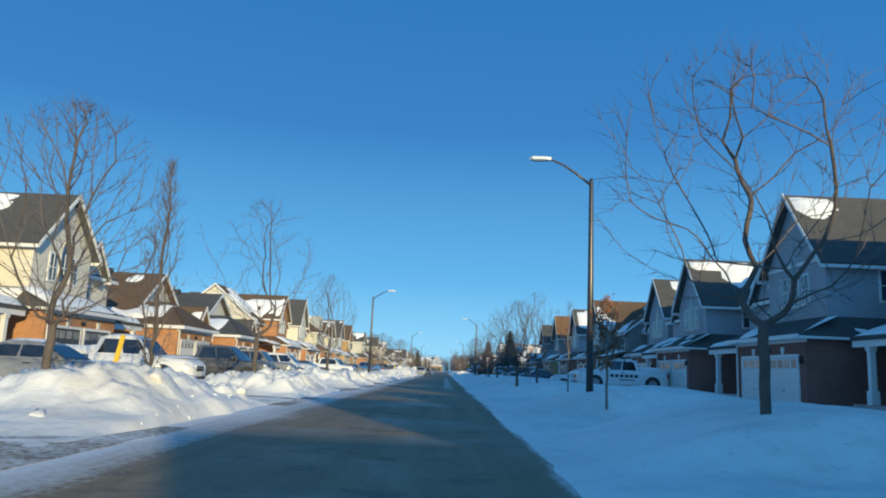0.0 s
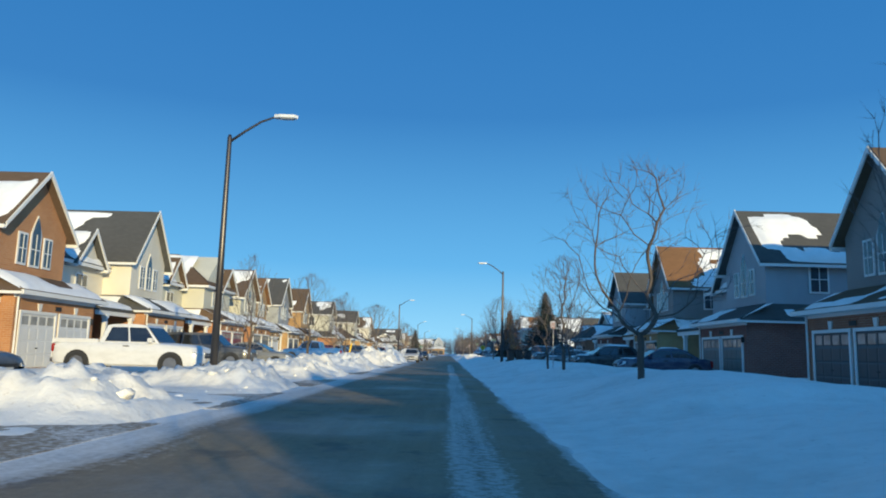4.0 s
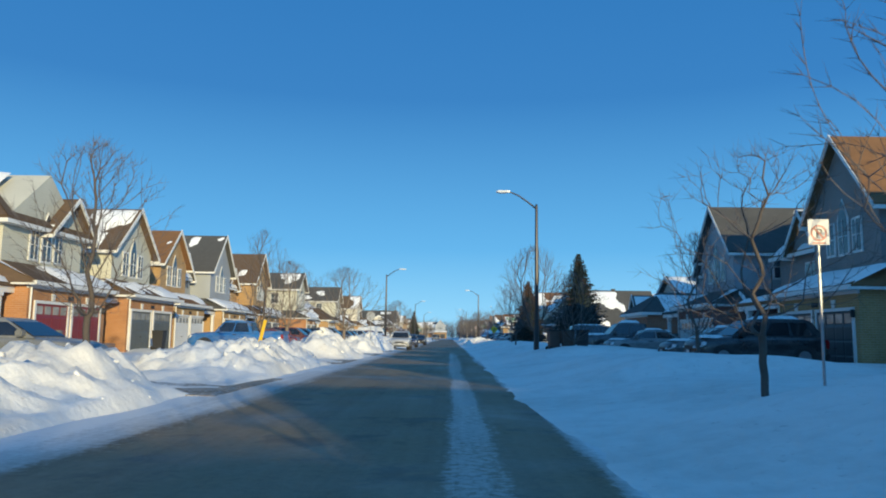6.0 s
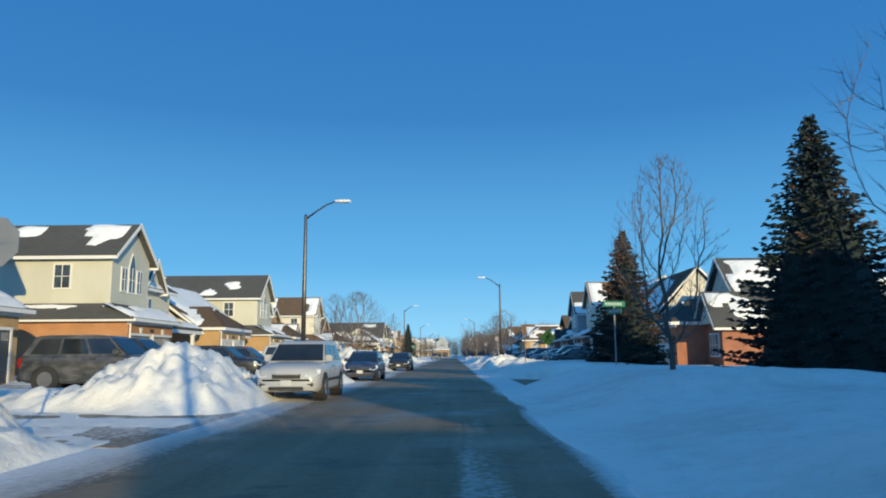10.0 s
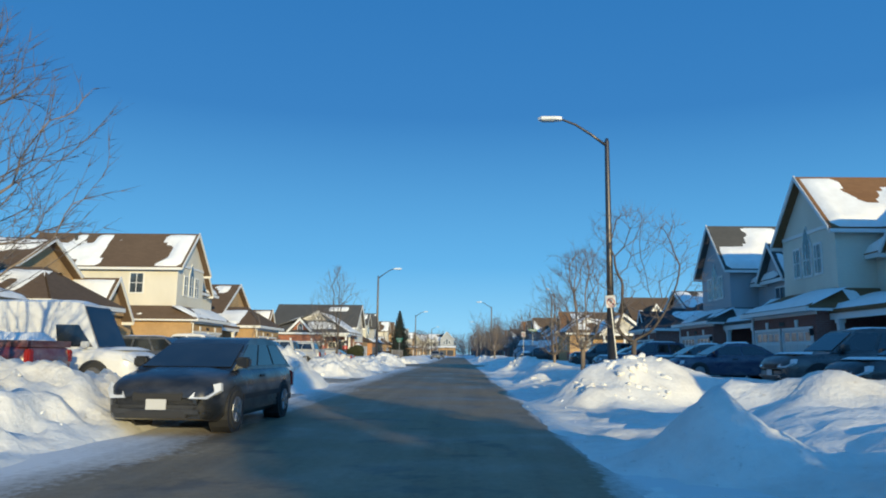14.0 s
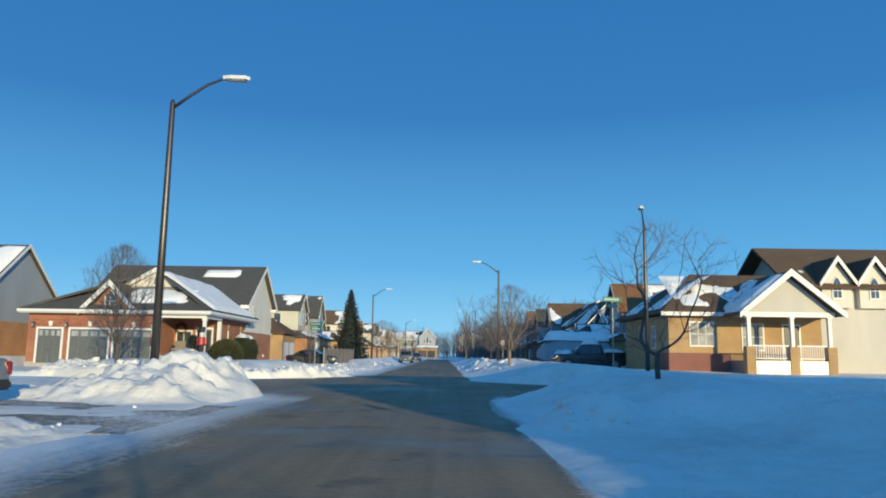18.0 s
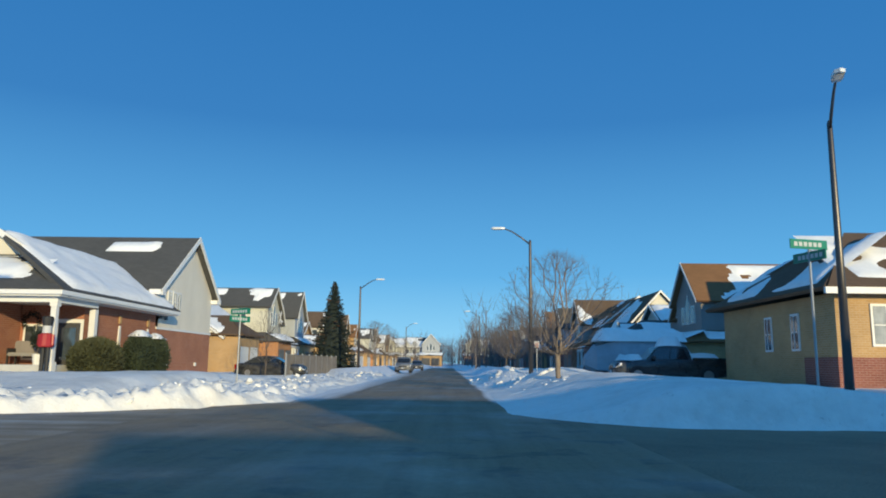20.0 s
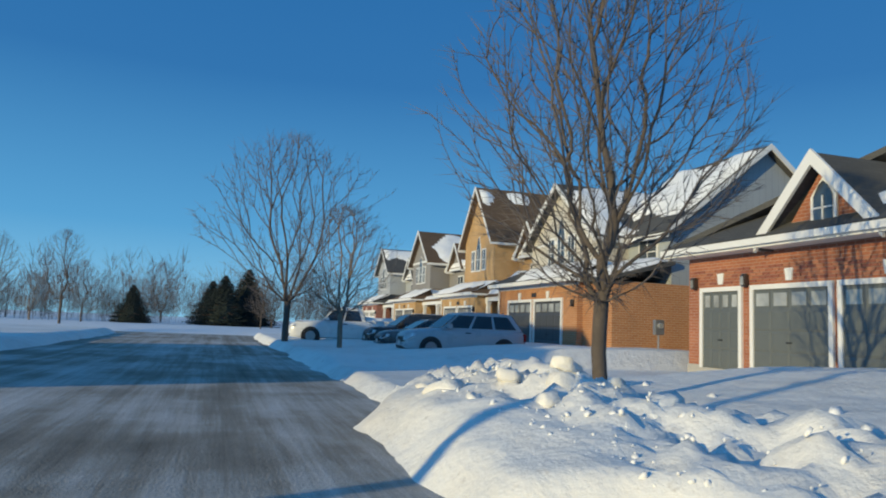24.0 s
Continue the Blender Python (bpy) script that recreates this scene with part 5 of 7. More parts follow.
for k, x, y, top, a in TREES:
    f = top / SIZE[k]
    copy_thing(KINDS[k], pose(x, y, 0.3, 0, 0, a) @ Matrix.Diagonal((f, f, f, 1)))
for x, y, f, a in ((5.2, 171.5, 0.9, 40), (-8.0, 175.0, 0.8, 10), (-8.0, 196.0, 0.7, 100)):
    copy_thing(SAPLING, pose(x, y, 0.4, 0, 0, a) @ Matrix.Diagonal((f, f, f, 1)))
spruce(pose(12.9, 144.6, 0.2), 9.6, 3.5, 31, "tall dark green spruce with snow around its skirt", 0.06)
spruce(pose(9.4, 158.7, 0.3), 7.8, 2.5, 32, "browning spruce at the street corner", 0.75)
SPRUCE = spruce(pose(-11.6, 307.0, 0.2), 9.3, 2.6, 33, "dark green spruce beside a garden fence", 0.08)


def far_wood(name, label, x0, x1, y0, y1, n, h0, h1, seed, mat):
    """A distant wood: many thin stems with ragged twig fans, joined."""
    r = random.Random(seed)
    vs, fs = [], []
    for i in range(n):
        x, y, h = r.uniform(x0, x1), r.uniform(y0, y1), r.uniform(h0, h1)
        for k in range(70):
            z = h * r.uniform(0.15, 0.9)
            w, e = r.uniform(0, 6.28), r.uniform(0.3, 1.3)
            ln = h * r.uniform(0.10, 0.32)
            d = Vector((math.cos(w) * math.cos(e), math.sin(w) * math.cos(e), math.sin(e))) * ln
            p = Vector((x, y, z)) + Vector((math.cos(w), math.sin(w), 0)) * r.uniform(0, 0.16) * h
            s = Vector((-math.sin(w), math.cos(w), 0)) * r.uniform(0.015, 0.05) * h / 8
            o = len(vs)
            vs += [tuple(p - s), tuple(p + s), tuple(p + d)]
            fs.append((o, o + 1, o + 2))
        o = len(vs)
        vs += [(x - 0.12, y, 0), (x + 0.12, y, 0), (x + 0.05, y, h * 0.8), (x - 0.05, y, h * 0.8)]
        fs.append((o, o + 1, o + 2, o + 3))
    return tagged(mesh_object(name, vs, fs, mat, None, False), label, "trees", kind="stuff")


far_wood("far_trees", "grey-brown leafless wood at the end of the road", 4, 60, 330, 520, 500, 7, 12, 71, TWIG)
far_wood("far_trees", "pale leafless wood closing the end of the road", -70, 70, 470, 540, 420, 7, 12, 75, TWIG)
far_wood("far_trees", "grey-brown leafless wood behind the houses", -80, -6, 430, 560, 300, 6, 10, 72, TWIG)
far_wood("far_trees", "leafless wood at the end of the side street", -230, -104, 190, 300, 420, 5, 12, 73, TWIG)
far_wood("far_trees", "dense brown hedgerow closing the side street", -120, -100, 205, 290, 260, 2.5, 5, 74, BARK)


# ---- vehicles ----
PAINTS = {k: paint_mat(k + "_paint", c, g) for k, (c, g) in {"black": ((0.012, 0.013, 0.015), 0.12), "charcoal": ((0.045, 0.047, 0.05), 0.25), "silver": ((0.40, 0.41, 0.42), 0.3), "white": ((0.68, 0.68, 0.67), 0.3), "blue": ((0.02, 0.13, 0.36), 0.25),
                                                            "navy": ((0.02, 0.03, 0.07), 0.2), "red": ((0.10, 0.016, 0.02), 0.3), "grey": ((0.16, 0.165, 0.165), 0.35), "beige": ((0.34, 0.31, 0.26), 0.3)}.items()}
# kind: length, width, hood height, belt height, roof height, windscreen base, roof front, roof rear, tail base (x from the middle), wheel radius, clearance
SHAPES = {
    "suv": (4.6, 1.86, 1.02, 1.08, 1.70, 1.05, 0.30, -1.75, -2.15, 0.36, 0.24),
    "bigsuv": (5.0, 1.98, 1.15, 1.20, 1.86, 1.10, 0.40, -2.05, -2.38, 0.40, 0.27),
    "hatch": (4.4, 1.76, 0.90, 0.95, 1.47, 1.32, 0.18, -1.40, -2.08, 0.32, 0.18),
    "sedan": (4.7, 1.80, 0.90, 0.96, 1.46, 1.10, 0.25, -0.95, -1.75, 0.32, 0.18),
    "pickup": (5.7, 1.98, 1.16, 1.20, 1.90, 1.25, 0.65, -0.85, -1.05, 0.41, 0.30),
    "van": (5.6, 2.05, 1.12, 1.15, 2.45, 1.75, 1.15, -2.70, -2.76, 0.38, 0.25),
}


def ring_loft(sections, bm=None, cap=True):
    bm = bm or bmesh.new()
    rings = [[bm.verts.new(p) for p in s] for s in sections]
    n = len(rings[0])
    for a, b in zip(rings, rings[1:]):
        for k in range(n):
            bm.faces.new((a[k], a[(k + 1) % n], b[(k + 1) % n], b[k]))
    if cap:
        bm.faces.new(rings[0][::-1])
        bm.faces.new(rings[-1])
    bmesh.ops.recalc_face_normals(bm, faces=bm.faces)
    return bm


def softened(ob, degrees=38):
    ob.data.polygons.foreach_set("use_smooth", [True] * len(ob.data.polygons))
    ob.data.set_sharp_from_angle(angle=radians(degrees))
    return ob


def vehicle(m, kind, paint, label, group="parked vehicles", snow=0.0, seed=0, fine=True):
    L, W, hood, belt, roof, wb, rf, rr, tb, wr, cl = SHAPES[kind]
    pm = PAINTS[paint]
    v = thing({"pickup": "pickup_truck", "van": "cargo_van", "suv": "suv", "bigsuv": "suv", "hatch": "hatchback_car", "sedan": "sedan_car"}[kind], m, label, "car" if kind not in ("pickup", "van") else "truck" if kind == "pickup" else "van", group)
    f, b, hw = L / 2, -L / 2, W / 2
    bed = kind == "pickup"
    # lower body, lofted from nose to tail
    st = [(f, cl + 0.16, hood - 0.34, 0.70), (f - 0.05, cl + 0.06, hood - 0.22, 0.82), (f - 0.16, cl + 0.03, hood - 0.13, 0.91), (f - 0.42, cl, hood - 0.05, 0.97), (wb, cl, hood + 0.03, 1.0), (wb - 0.4, cl, belt, 1.0), (0, cl, belt, 1.0),
          (tb + 0.5 if not bed else -1.0, cl, belt + 0.01, 1.0), (b + 0.35, cl + 0.02, belt, 0.98), (b + 0.07, cl + 0.08, belt - 0.05, 0.93), (b, cl + 0.2, belt - 0.25, 0.86)]
    sec = []
    for x, z0, z1, k in st:
        w = hw * k
        zm = (z0 + z1) / 2
        half = [(w * 0.88, z0), (w * 0.97, z0 + 0.08), (w * 0.985, z0 + 0.2), (w, zm + 0.06), (w * 0.975, z1 - 0.13), (w * 0.93, z1 - 0.05), (w * 0.85, z1 - 0.01), (w * 0.45, z1 + (0.035 if x > wb - 0.1 else 0.0))]
        sec.append([(x, -a, z) for a, z in half] + [(x, a, z) for a, z in half[::-1]])
    softened(part("body", ring_loft(sec), pm, v))
    # cabin
    z0 = belt - 0.03
    wt, wbm = hw * 0.72, hw * 0.90
    cab = bmesh.new()
    prof = [(wb, z0), (rf, roof - 0.06), (rf - 0.16, roof - 0.022), (rf - 0.45, roof), (rr + 0.5, roof - 0.005), (rr + 0.15, roof - 0.03), (rr, roof - 0.075), (tb, z0)]
    lefts, rights = [], []
    for x, z in prof:
        k = (z - z0) / (roof - z0)
        w = wbm + (wt - wbm) * k
        lefts.append(cab.verts.new((x, -w, z)))
        rights.append(cab.verts.new((x, w, z)))
    cab.faces.new(lefts), cab.faces.new(rights[::-1])
    for i in range(len(prof)):
        j = (i + 1) % len(prof)
        cab.faces.new((lefts[j], lefts[i], rights[i], rights[j]))
    bmesh.ops.recalc_face_normals(cab, faces=cab.faces)
    softened(part("cabin", cab, pm, v))

    def at(x, z, s, out=0.012):
        k = (z - z0) / (roof - z0)
        return (x, s * (wbm + (wt - wbm) * k + out), z)
    zt, zl = roof - 0.13, z0 + 0.06

    def xs_at(z):
        k = (z - z0) / (roof - 0.05 - z0)
        return wb + (rf - wb) * k, tb + (rr - tb) * min(1, k)
    for s in (-1, 1):
        a0, b0 = xs_at(zl)
        a1, b1 = xs_at(zt)
        nwin = 1 if kind == "van" else 2 if kind in ("sedan", "pickup") else 3
        lo, hi = (a0 - 0.12, b0 + 0.15), (a1 - 0.08, b1 + 0.18)
        if kind == "van":
            lo, hi = (a0 - 0.12, a0 - 1.15), (a1 - 0.08, a1 - 0.75)
            zt = zl + 0.62
        for q in range(nwin):
            p0, p1 = q / nwin + (0.02 if q else 0), (q + 1) / nwin - 0.02
            quad = [at(lo[0] + (lo[1] - lo[0]) * p0, zl, s), at(lo[0] + (lo[1] - lo[0]) * p1, zl, s), at(hi[0] + (hi[1] - hi[0]) * p1, zt, s), at(hi[0] + (hi[1] - hi[0]) * p0, zt, s)]
            part("side_window", prism(quad, (0, -0.015 * s, 0)), CARGLASS, v)
        zt = roof - 0.13
        part("mirror", box(wb - 0.42, wb - 0.24, s * (hw - 0.03) - 0.11, s * (hw - 0.03) + 0.11 + 0.0, belt, belt + 0.18, bevel=0.03), pm, v)
        if fine:
            part("door_trim", box(-1.1, 1.0, s * hw - 0.012, s * hw + 0.012, cl + 0.28, cl + 0.36), BLACK, v)
        part("door_handle", box(-0.1, 0.12, s * hw * 0.975 - 0.02, s * hw * 0.975 + 0.02, belt - 0.16, belt - 0.12), BLACK, v)
        part("headlight", prism([(f - 0.05, s * hw * 0.54, hood - 0.38), (f - 0.10, s * hw * 0.82, hood - 0.39), (f - 0.30, s * hw * 0.985, hood - 0.27), (f - 0.34, s * hw * 0.96, hood - 0.16), (f - 0.16, s * hw * 0.66, hood - 0.23)], (0.09, 0, 0.015)), LAMPGLASS, v)
        if fine:
            part("fog_lamp", box(f - 0.10, f - 0.0, s * hw * 0.70 - 0.09, s * hw * 0.70 + 0.09, cl + 0.16, cl + 0.26, bevel=0.02), BLACK, v)
        part("tail_light", box(b - 0.012, b + 0.14, s * hw * 0.84 - 0.10, s * hw * 0.84 + 0.10, belt - 0.42, belt - 0.10, bevel=0.03), REDGLASS, v)
    # windscreen and rear window
    a0, b0 = xs_at(z0 + 0.05)
    a1, b1 = xs_at(roof - 0.12)
    for x0, x1, sgn, nm in ((a0, a1, 1, "windscreen"), (b0, b1, -1, "rear_window")):
        if kind == "van" and sgn < 0:
            continue
        quad = [(x0 + 0.012 * sgn, -wbm * 0.92, z0 + 0.05), (x0 + 0.012 * sgn, wbm * 0.92, z0 + 0.05), (x1 + 0.012 * sgn, wt * 1.0, roof - 0.12), (x1 + 0.012 * sgn, -wt * 1.0, roof - 0.12)]
        part(nm, prism(quad, (0.014 * sgn, 0, 0.008)), CARGLASS, v)
    # nose
    part("grille", box(f - 0.08, f + 0.012, -hw * 0.44, hw * 0.44, hood - (0.52 if bed else 0.42), hood - 0.28, bevel=0.02), BLACK, v)
    gb = bmesh.new()
    for k in range(3):
        box(f, f + 0.022, -hw * 0.42, hw * 0.42, hood - 0.40 + 0.045 * k, hood - 0.388 + 0.045 * k, gb)
    part("grille_insert", gb, CHROME if kind in ("pickup", "bigsuv", "van") else BLACK, v)
    part("front_bumper", box(f - 0.16, f + 0.035, -hw * 0.80, hw * 0.80, cl + 0.06, cl + 0.27, bevel=0.07), CHROME if bed else pm, v)
    part("lower_grille", box(f - 0.03, f + 0.042, -hw * 0.52, hw * 0.52, cl + 0.07, cl + 0.18, bevel=0.015), BLACK, v)
    part("rear_bumper", box(b - 0.06, b + 0.10, -hw * 0.90, hw * 0.90, cl + 0.06, cl + 0.28, bevel=0.05), CHROME if bed else BLACK, v)
    part("number_plate", box(f + 0.03, f + 0.044, -0.15, 0.15, cl + 0.19, cl + 0.34), SIGNWHITE, v)
    if bed:
        part("cargo_bed", box(b + 0.12, -1.2, -hw * 0.78, hw * 0.78, belt - 0.02, belt + 0.015), BLACK, v)
        rails = bmesh.new()
        for s in (-1, 1):
            box(b + 0.05, -1.1, s * hw * 0.86 - 0.06, s * hw * 0.86 + 0.06, belt - 0.05, belt + 0.1, rails)
        box(b + 0.02, b + 0.1, -hw * 0.86, hw * 0.86, belt - 0.05, belt + 0.1, rails)
        part("bed_rail", rails, pm, v)
    # wheels
    wx = L * 0.305
    for x in (wx, -wx * (1.0 if not bed else 1.05)):
        for s in (-1, 1):
            arch = tube([(x, s * (hw - 0.30), wr), (x, s * (hw + 0.004), wr)], [wr * 1.17, wr * 1.17], 18)
            part("wheel_arch", arch, BLACK, v)
            yo = s * (hw - 0.10)
            tyre = part("wheel", tube([(x, yo - 0.11, wr), (x, yo - 0.085, wr), (x, yo + 0.085, wr), (x, yo + 0.12, wr)], [wr * 0.9, wr, wr, wr * 0.9], 18), RUBBER, v)
            rim = tube([(x, yo + s * 0.10, wr), (x, yo + s * 0.128, wr)], [wr * 0.66, wr * 0.62], 14)
            part("rim", rim, RIM, tyre)
            if not fine:
                continue
            sp = bmesh.new()
            for k in range(5):
                w = 2 * math.pi * k / 5
                c, sn = math.cos(w), math.sin(w)
                p = [(x + c * wr * 0.12 - sn * 0.035, yo + s * 0.126, wr + sn * wr * 0.12 + c * 0.035), (x + c * wr * 0.60 - sn * 0.03, yo + s * 0.126, wr + sn * wr * 0.60 + c * 0.03), (x + c * wr * 0.60 + sn * 0.03, yo + s * 0.126, wr + sn * wr * 0.60 - c * 0.03), (x + c * wr * 0.12 + sn * 0.035, yo + s * 0.126, wr + sn * wr * 0.12 - c * 0.035)]
                prism(p, (0, s * 0.014, 0), sp)
            part("spokes", sp, CHROME, tyre)
    if snow:
        snow_patch(v, (rr + 0.1, -wt * 0.98, roof - 0.01), (1, 0, 0), (0, 1, 0), rf - rr - 0.25, wt * 1.96, 0.16 * snow, 0.99, seed, 0.2)
        snow_patch(v, (wb + 0.02, -hw * 0.8, hood + 0.01), (1, 0, 0), (0, 1, 0), f - wb - 0.3, hw * 1.6, 0.10 * snow, 0.9, seed + 1, 0.2)
        if bed:
            snow_patch(v, (b + 0.12, -hw * 0.78, belt), (1, 0, 0), (0, 1, 0), f - 1.3 + 1.2, hw * 1.56, 0.3, 0.99, seed + 2, 0.2)
    return v



for x, y, f in ((-104, 248.5, 0.85), (-107, 251.5, 1.0), (-112, 247, 0.8), (-101, 238, 0.6)):
    copy_thing(SPRUCE, pose(x, y, 0.1, 0, 0, x) @ Matrix.Diagonal((f * 1.7, f * 1.5, f * 0.85, 1)))
for k, x, y, f, a in ((0, -92, 234, 1.1, 20), (4, -96, 254, 1.0, 50), (3, -88, 230, 0.8, 90), (2, -100, 258, 1.2, 10), (0, -84, 252, 0.9, 30), (4, -120, 240, 1.5, 77)):
    copy_thing(KINDS[k], pose(x, y, 0.1, 0, 0, a) @ Matrix.Diagonal((f, f, f, 1)))
# kind, paint, x, y, heading (0: nose to +x, 180: nose to -x, -90: nose to -y), label, snow
AT_KERB = [
    ("hatch", "black", -4.35, 180.7, -92, "black five-door hatchback parked on packed snow", 0),
    ("suv", "silver", -4.55, 141.8, -90, "silver compact suv parked at the kerb", 0),
    ("hatch", "navy", -4.55, 157.4, -90, "dark blue hatchback parked at the kerb", 0),
]
IN_DRIVES = [
    ("sedan", "grey", -12.0, 21.8, 0, "grey sedan in a snowy driveway", 0.5), ("pickup", "white", -12.4, 28.6, 0, "white pickup truck behind a snowbank", 0.6), ("pickup", "charcoal", -11.6, 37.6, 0, "dark grey pickup truck nosing out of a driveway", 0),
    ("suv", "black", -12.6, 43.8, 0, "black suv in a cleared driveway", 0), ("pickup", "grey", -12.5, 47.4, 0, "grey pickup truck in a cleared driveway", 0), ("bigsuv", "white", -12.5, 56.6, 0, "white suv parked before a brick garage", 0.3),
    ("sedan", "charcoal", -12.5, 65.4, 0, "dark sedan beside a snowbank", 0), ("pickup", "white", -12.2, 77.0, 0, "dusty white pickup truck with salt stains", 0), ("bigsuv", "charcoal", -13.0, 88.0, 0, "charcoal suv in a driveway", 0),
    ("sedan", "grey", -11.4, 91.6, 0, "grey sedan low behind the snowbank", 0), ("pickup", "blue", -12.6, 116.2, 180, "bright blue pickup truck by a brick garage", 0), ("sedan", "red", -12.4, 121.4, 180, "dark red car behind the snow heap", 0),
    ("suv", "red", -12.6, 131.6, 0, "dark red suv in a driveway", 0), ("suv", "navy", -12.6, 135.2, 0, "blue minivan-sized suv in a driveway", 0), ("bigsuv", "charcoal", -11.8, 144.2, 0, "charcoal suv nose towards the road", 0),
    ("bigsuv", "black", -12.4, 147.6, 0, "black suv beside the charcoal one", 0), ("suv", "black", -12.4, 158.4, 0, "black suv before an orange brick garage", 0), ("suv", "navy", -12.2, 161.8, 0, "navy suv before an orange brick garage", 0), ("pickup", "silver", -12.6, 172.2, 0, "silver pickup truck in a driveway", 0.3),
    ("pickup", "red", -12.6, 185.0, 180, "dark red pickup truck with its tail out", 0.2), ("van", "white", -11.9, 188.9, 0, "tall white cargo van with a snowy roof", 0.6), ("suv", "charcoal", -12.6, 198.4, 0, "charcoal suv in a driveway", 0.3),
    ("pickup", "white", -12.8, 202.2, 180, "white pickup truck with its tail to the road", 0.2), ("bigsuv", "white", -12.4, 214.0, 0, "white suv half hidden by a snowbank", 0.4), ("pickup", "silver", -12.2, 217.4, 180, "silver pickup truck with its tail out", 0), ("sedan", "grey", -11.6, 230.8, 180, "grey sedan dusted with salt", 0), ("pickup", "silver", -12.8, 227.4, 180, "silver pickup truck with red tail lights", 0),
    ("pickup", "white", 11.2, 46.4, 180, "white work pickup with dark lettering bars", 0.2), ("sedan", "white", 11.0, 59.0, 180, "white sedan in a shaded driveway", 0.5), ("sedan", "navy", 11.0, 86.0, 180, "dark sedan in a shaded driveway", 0.3), ("suv", "black", 11.0, 99.0, 180, "black suv with snow on its hood", 0.8), ("sedan", "charcoal", 11.2, 102.8, 180, "dark sedan dusted with snow", 0.7),
    ("sedan", "grey", 11.0, 113.0, 180, "grey sedan in a shaded driveway", 0.6), ("pickup", "charcoal", 10.8, 116.6, 180, "dark pickup truck with a snowy hood", 0.9), ("bigsuv", "charcoal", 10.8, 124.2, 0, "charcoal suv seen from its tail", 0.5),
    ("sedan", "white", 12.6, 169.8, 180, "white sedan under fresh snow", 0.9), ("sedan", "black", 10.8, 184.4, 180, "black sedan in a shaded driveway", 0.3), ("suv", "charcoal", 10.8, 188.0, 180, "dark suv in a shaded driveway", 0.4), ("sedan", "navy", 11.0, 198.0, 180, "navy sedan behind heaped snow", 0.5), ("sedan", "charcoal", 11.0, 201.4, 180, "charcoal sedan behind heaped snow", 0.5),
    ("suv", "navy", 11.0, 210.4, 180, "dark blue suv behind heaped snow", 0.4), ("sedan", "grey", 10.8, 213.8, 180, "grey sedan behind heaped snow", 0.6), ("bigsuv", "black", 11.0, 224.0, 180, "black suv in deep shade", 0.2), ("pickup", "black", 11.4, 271.6, 180, "black pickup truck under thick snow", 3.0),
    ("suv", "silver", -33.4, 256.2, -90, "silver suv before a row of garages", 0), ("pickup", "white", -45.6, 254.0, -100, "white pickup truck nosing into the side street", 0.3), ("suv", "black", -41.8, 256.6, -90, "black suv in a driveway", 0.2), ("sedan", "charcoal", -38.8, 256.6, -90, "charcoal sedan in a driveway", 0),
    ("suv", "grey", -5.0, 318.0, -90, "grey suv parked far along the kerb", 0), ("sedan", "black", -12.0, 283.6, 0, "black sedan in a driveway", 0), ("sedan", "charcoal", -4.6, 345.0, -90, "dark car far along the kerb", 0),
]
for i, (k, p, x, y, a, lab, s) in enumerate(AT_KERB):
    vehicle(pose(x, y, 0.02, 0, 0, a), k, p, lab, "cars at the kerb", s, 300 + i)
for i, (k, p, x, y, a, lab, s) in enumerate(IN_DRIVES):
    v = vehicle(pose(x, y, 0.14 if x < 0 else 0.5 if y < 56 else 0.34, 0, 0, a), k, p, lab, "cars in driveways", s, 320 + 3 * i, False)
    if "lettering" in lab:
        for k2, (a0, a1, z0, z1) in enumerate(((-0.9, 0.9, 0.78, 0.96), (-0.7, 0.7, 0.6, 0.66))):
            for j in range(6 if k2 == 0 else 1):
                w = (a1 - a0) / (6 if k2 == 0 else 1)
                part("lettering_bar", box(a0 + w * j, a0 + w * (j + 0.7), 0.985, 0.999, z0, z1), BLACK, v)


# ---- corner house with the porch, fronting the side street ----
def anchored(root):
    """Lets parts be written in world places under a thing at its base."""
    inv = root.matrix_world.inverted()
    for c in root.children:
        c.matrix_parent_inverse = inv


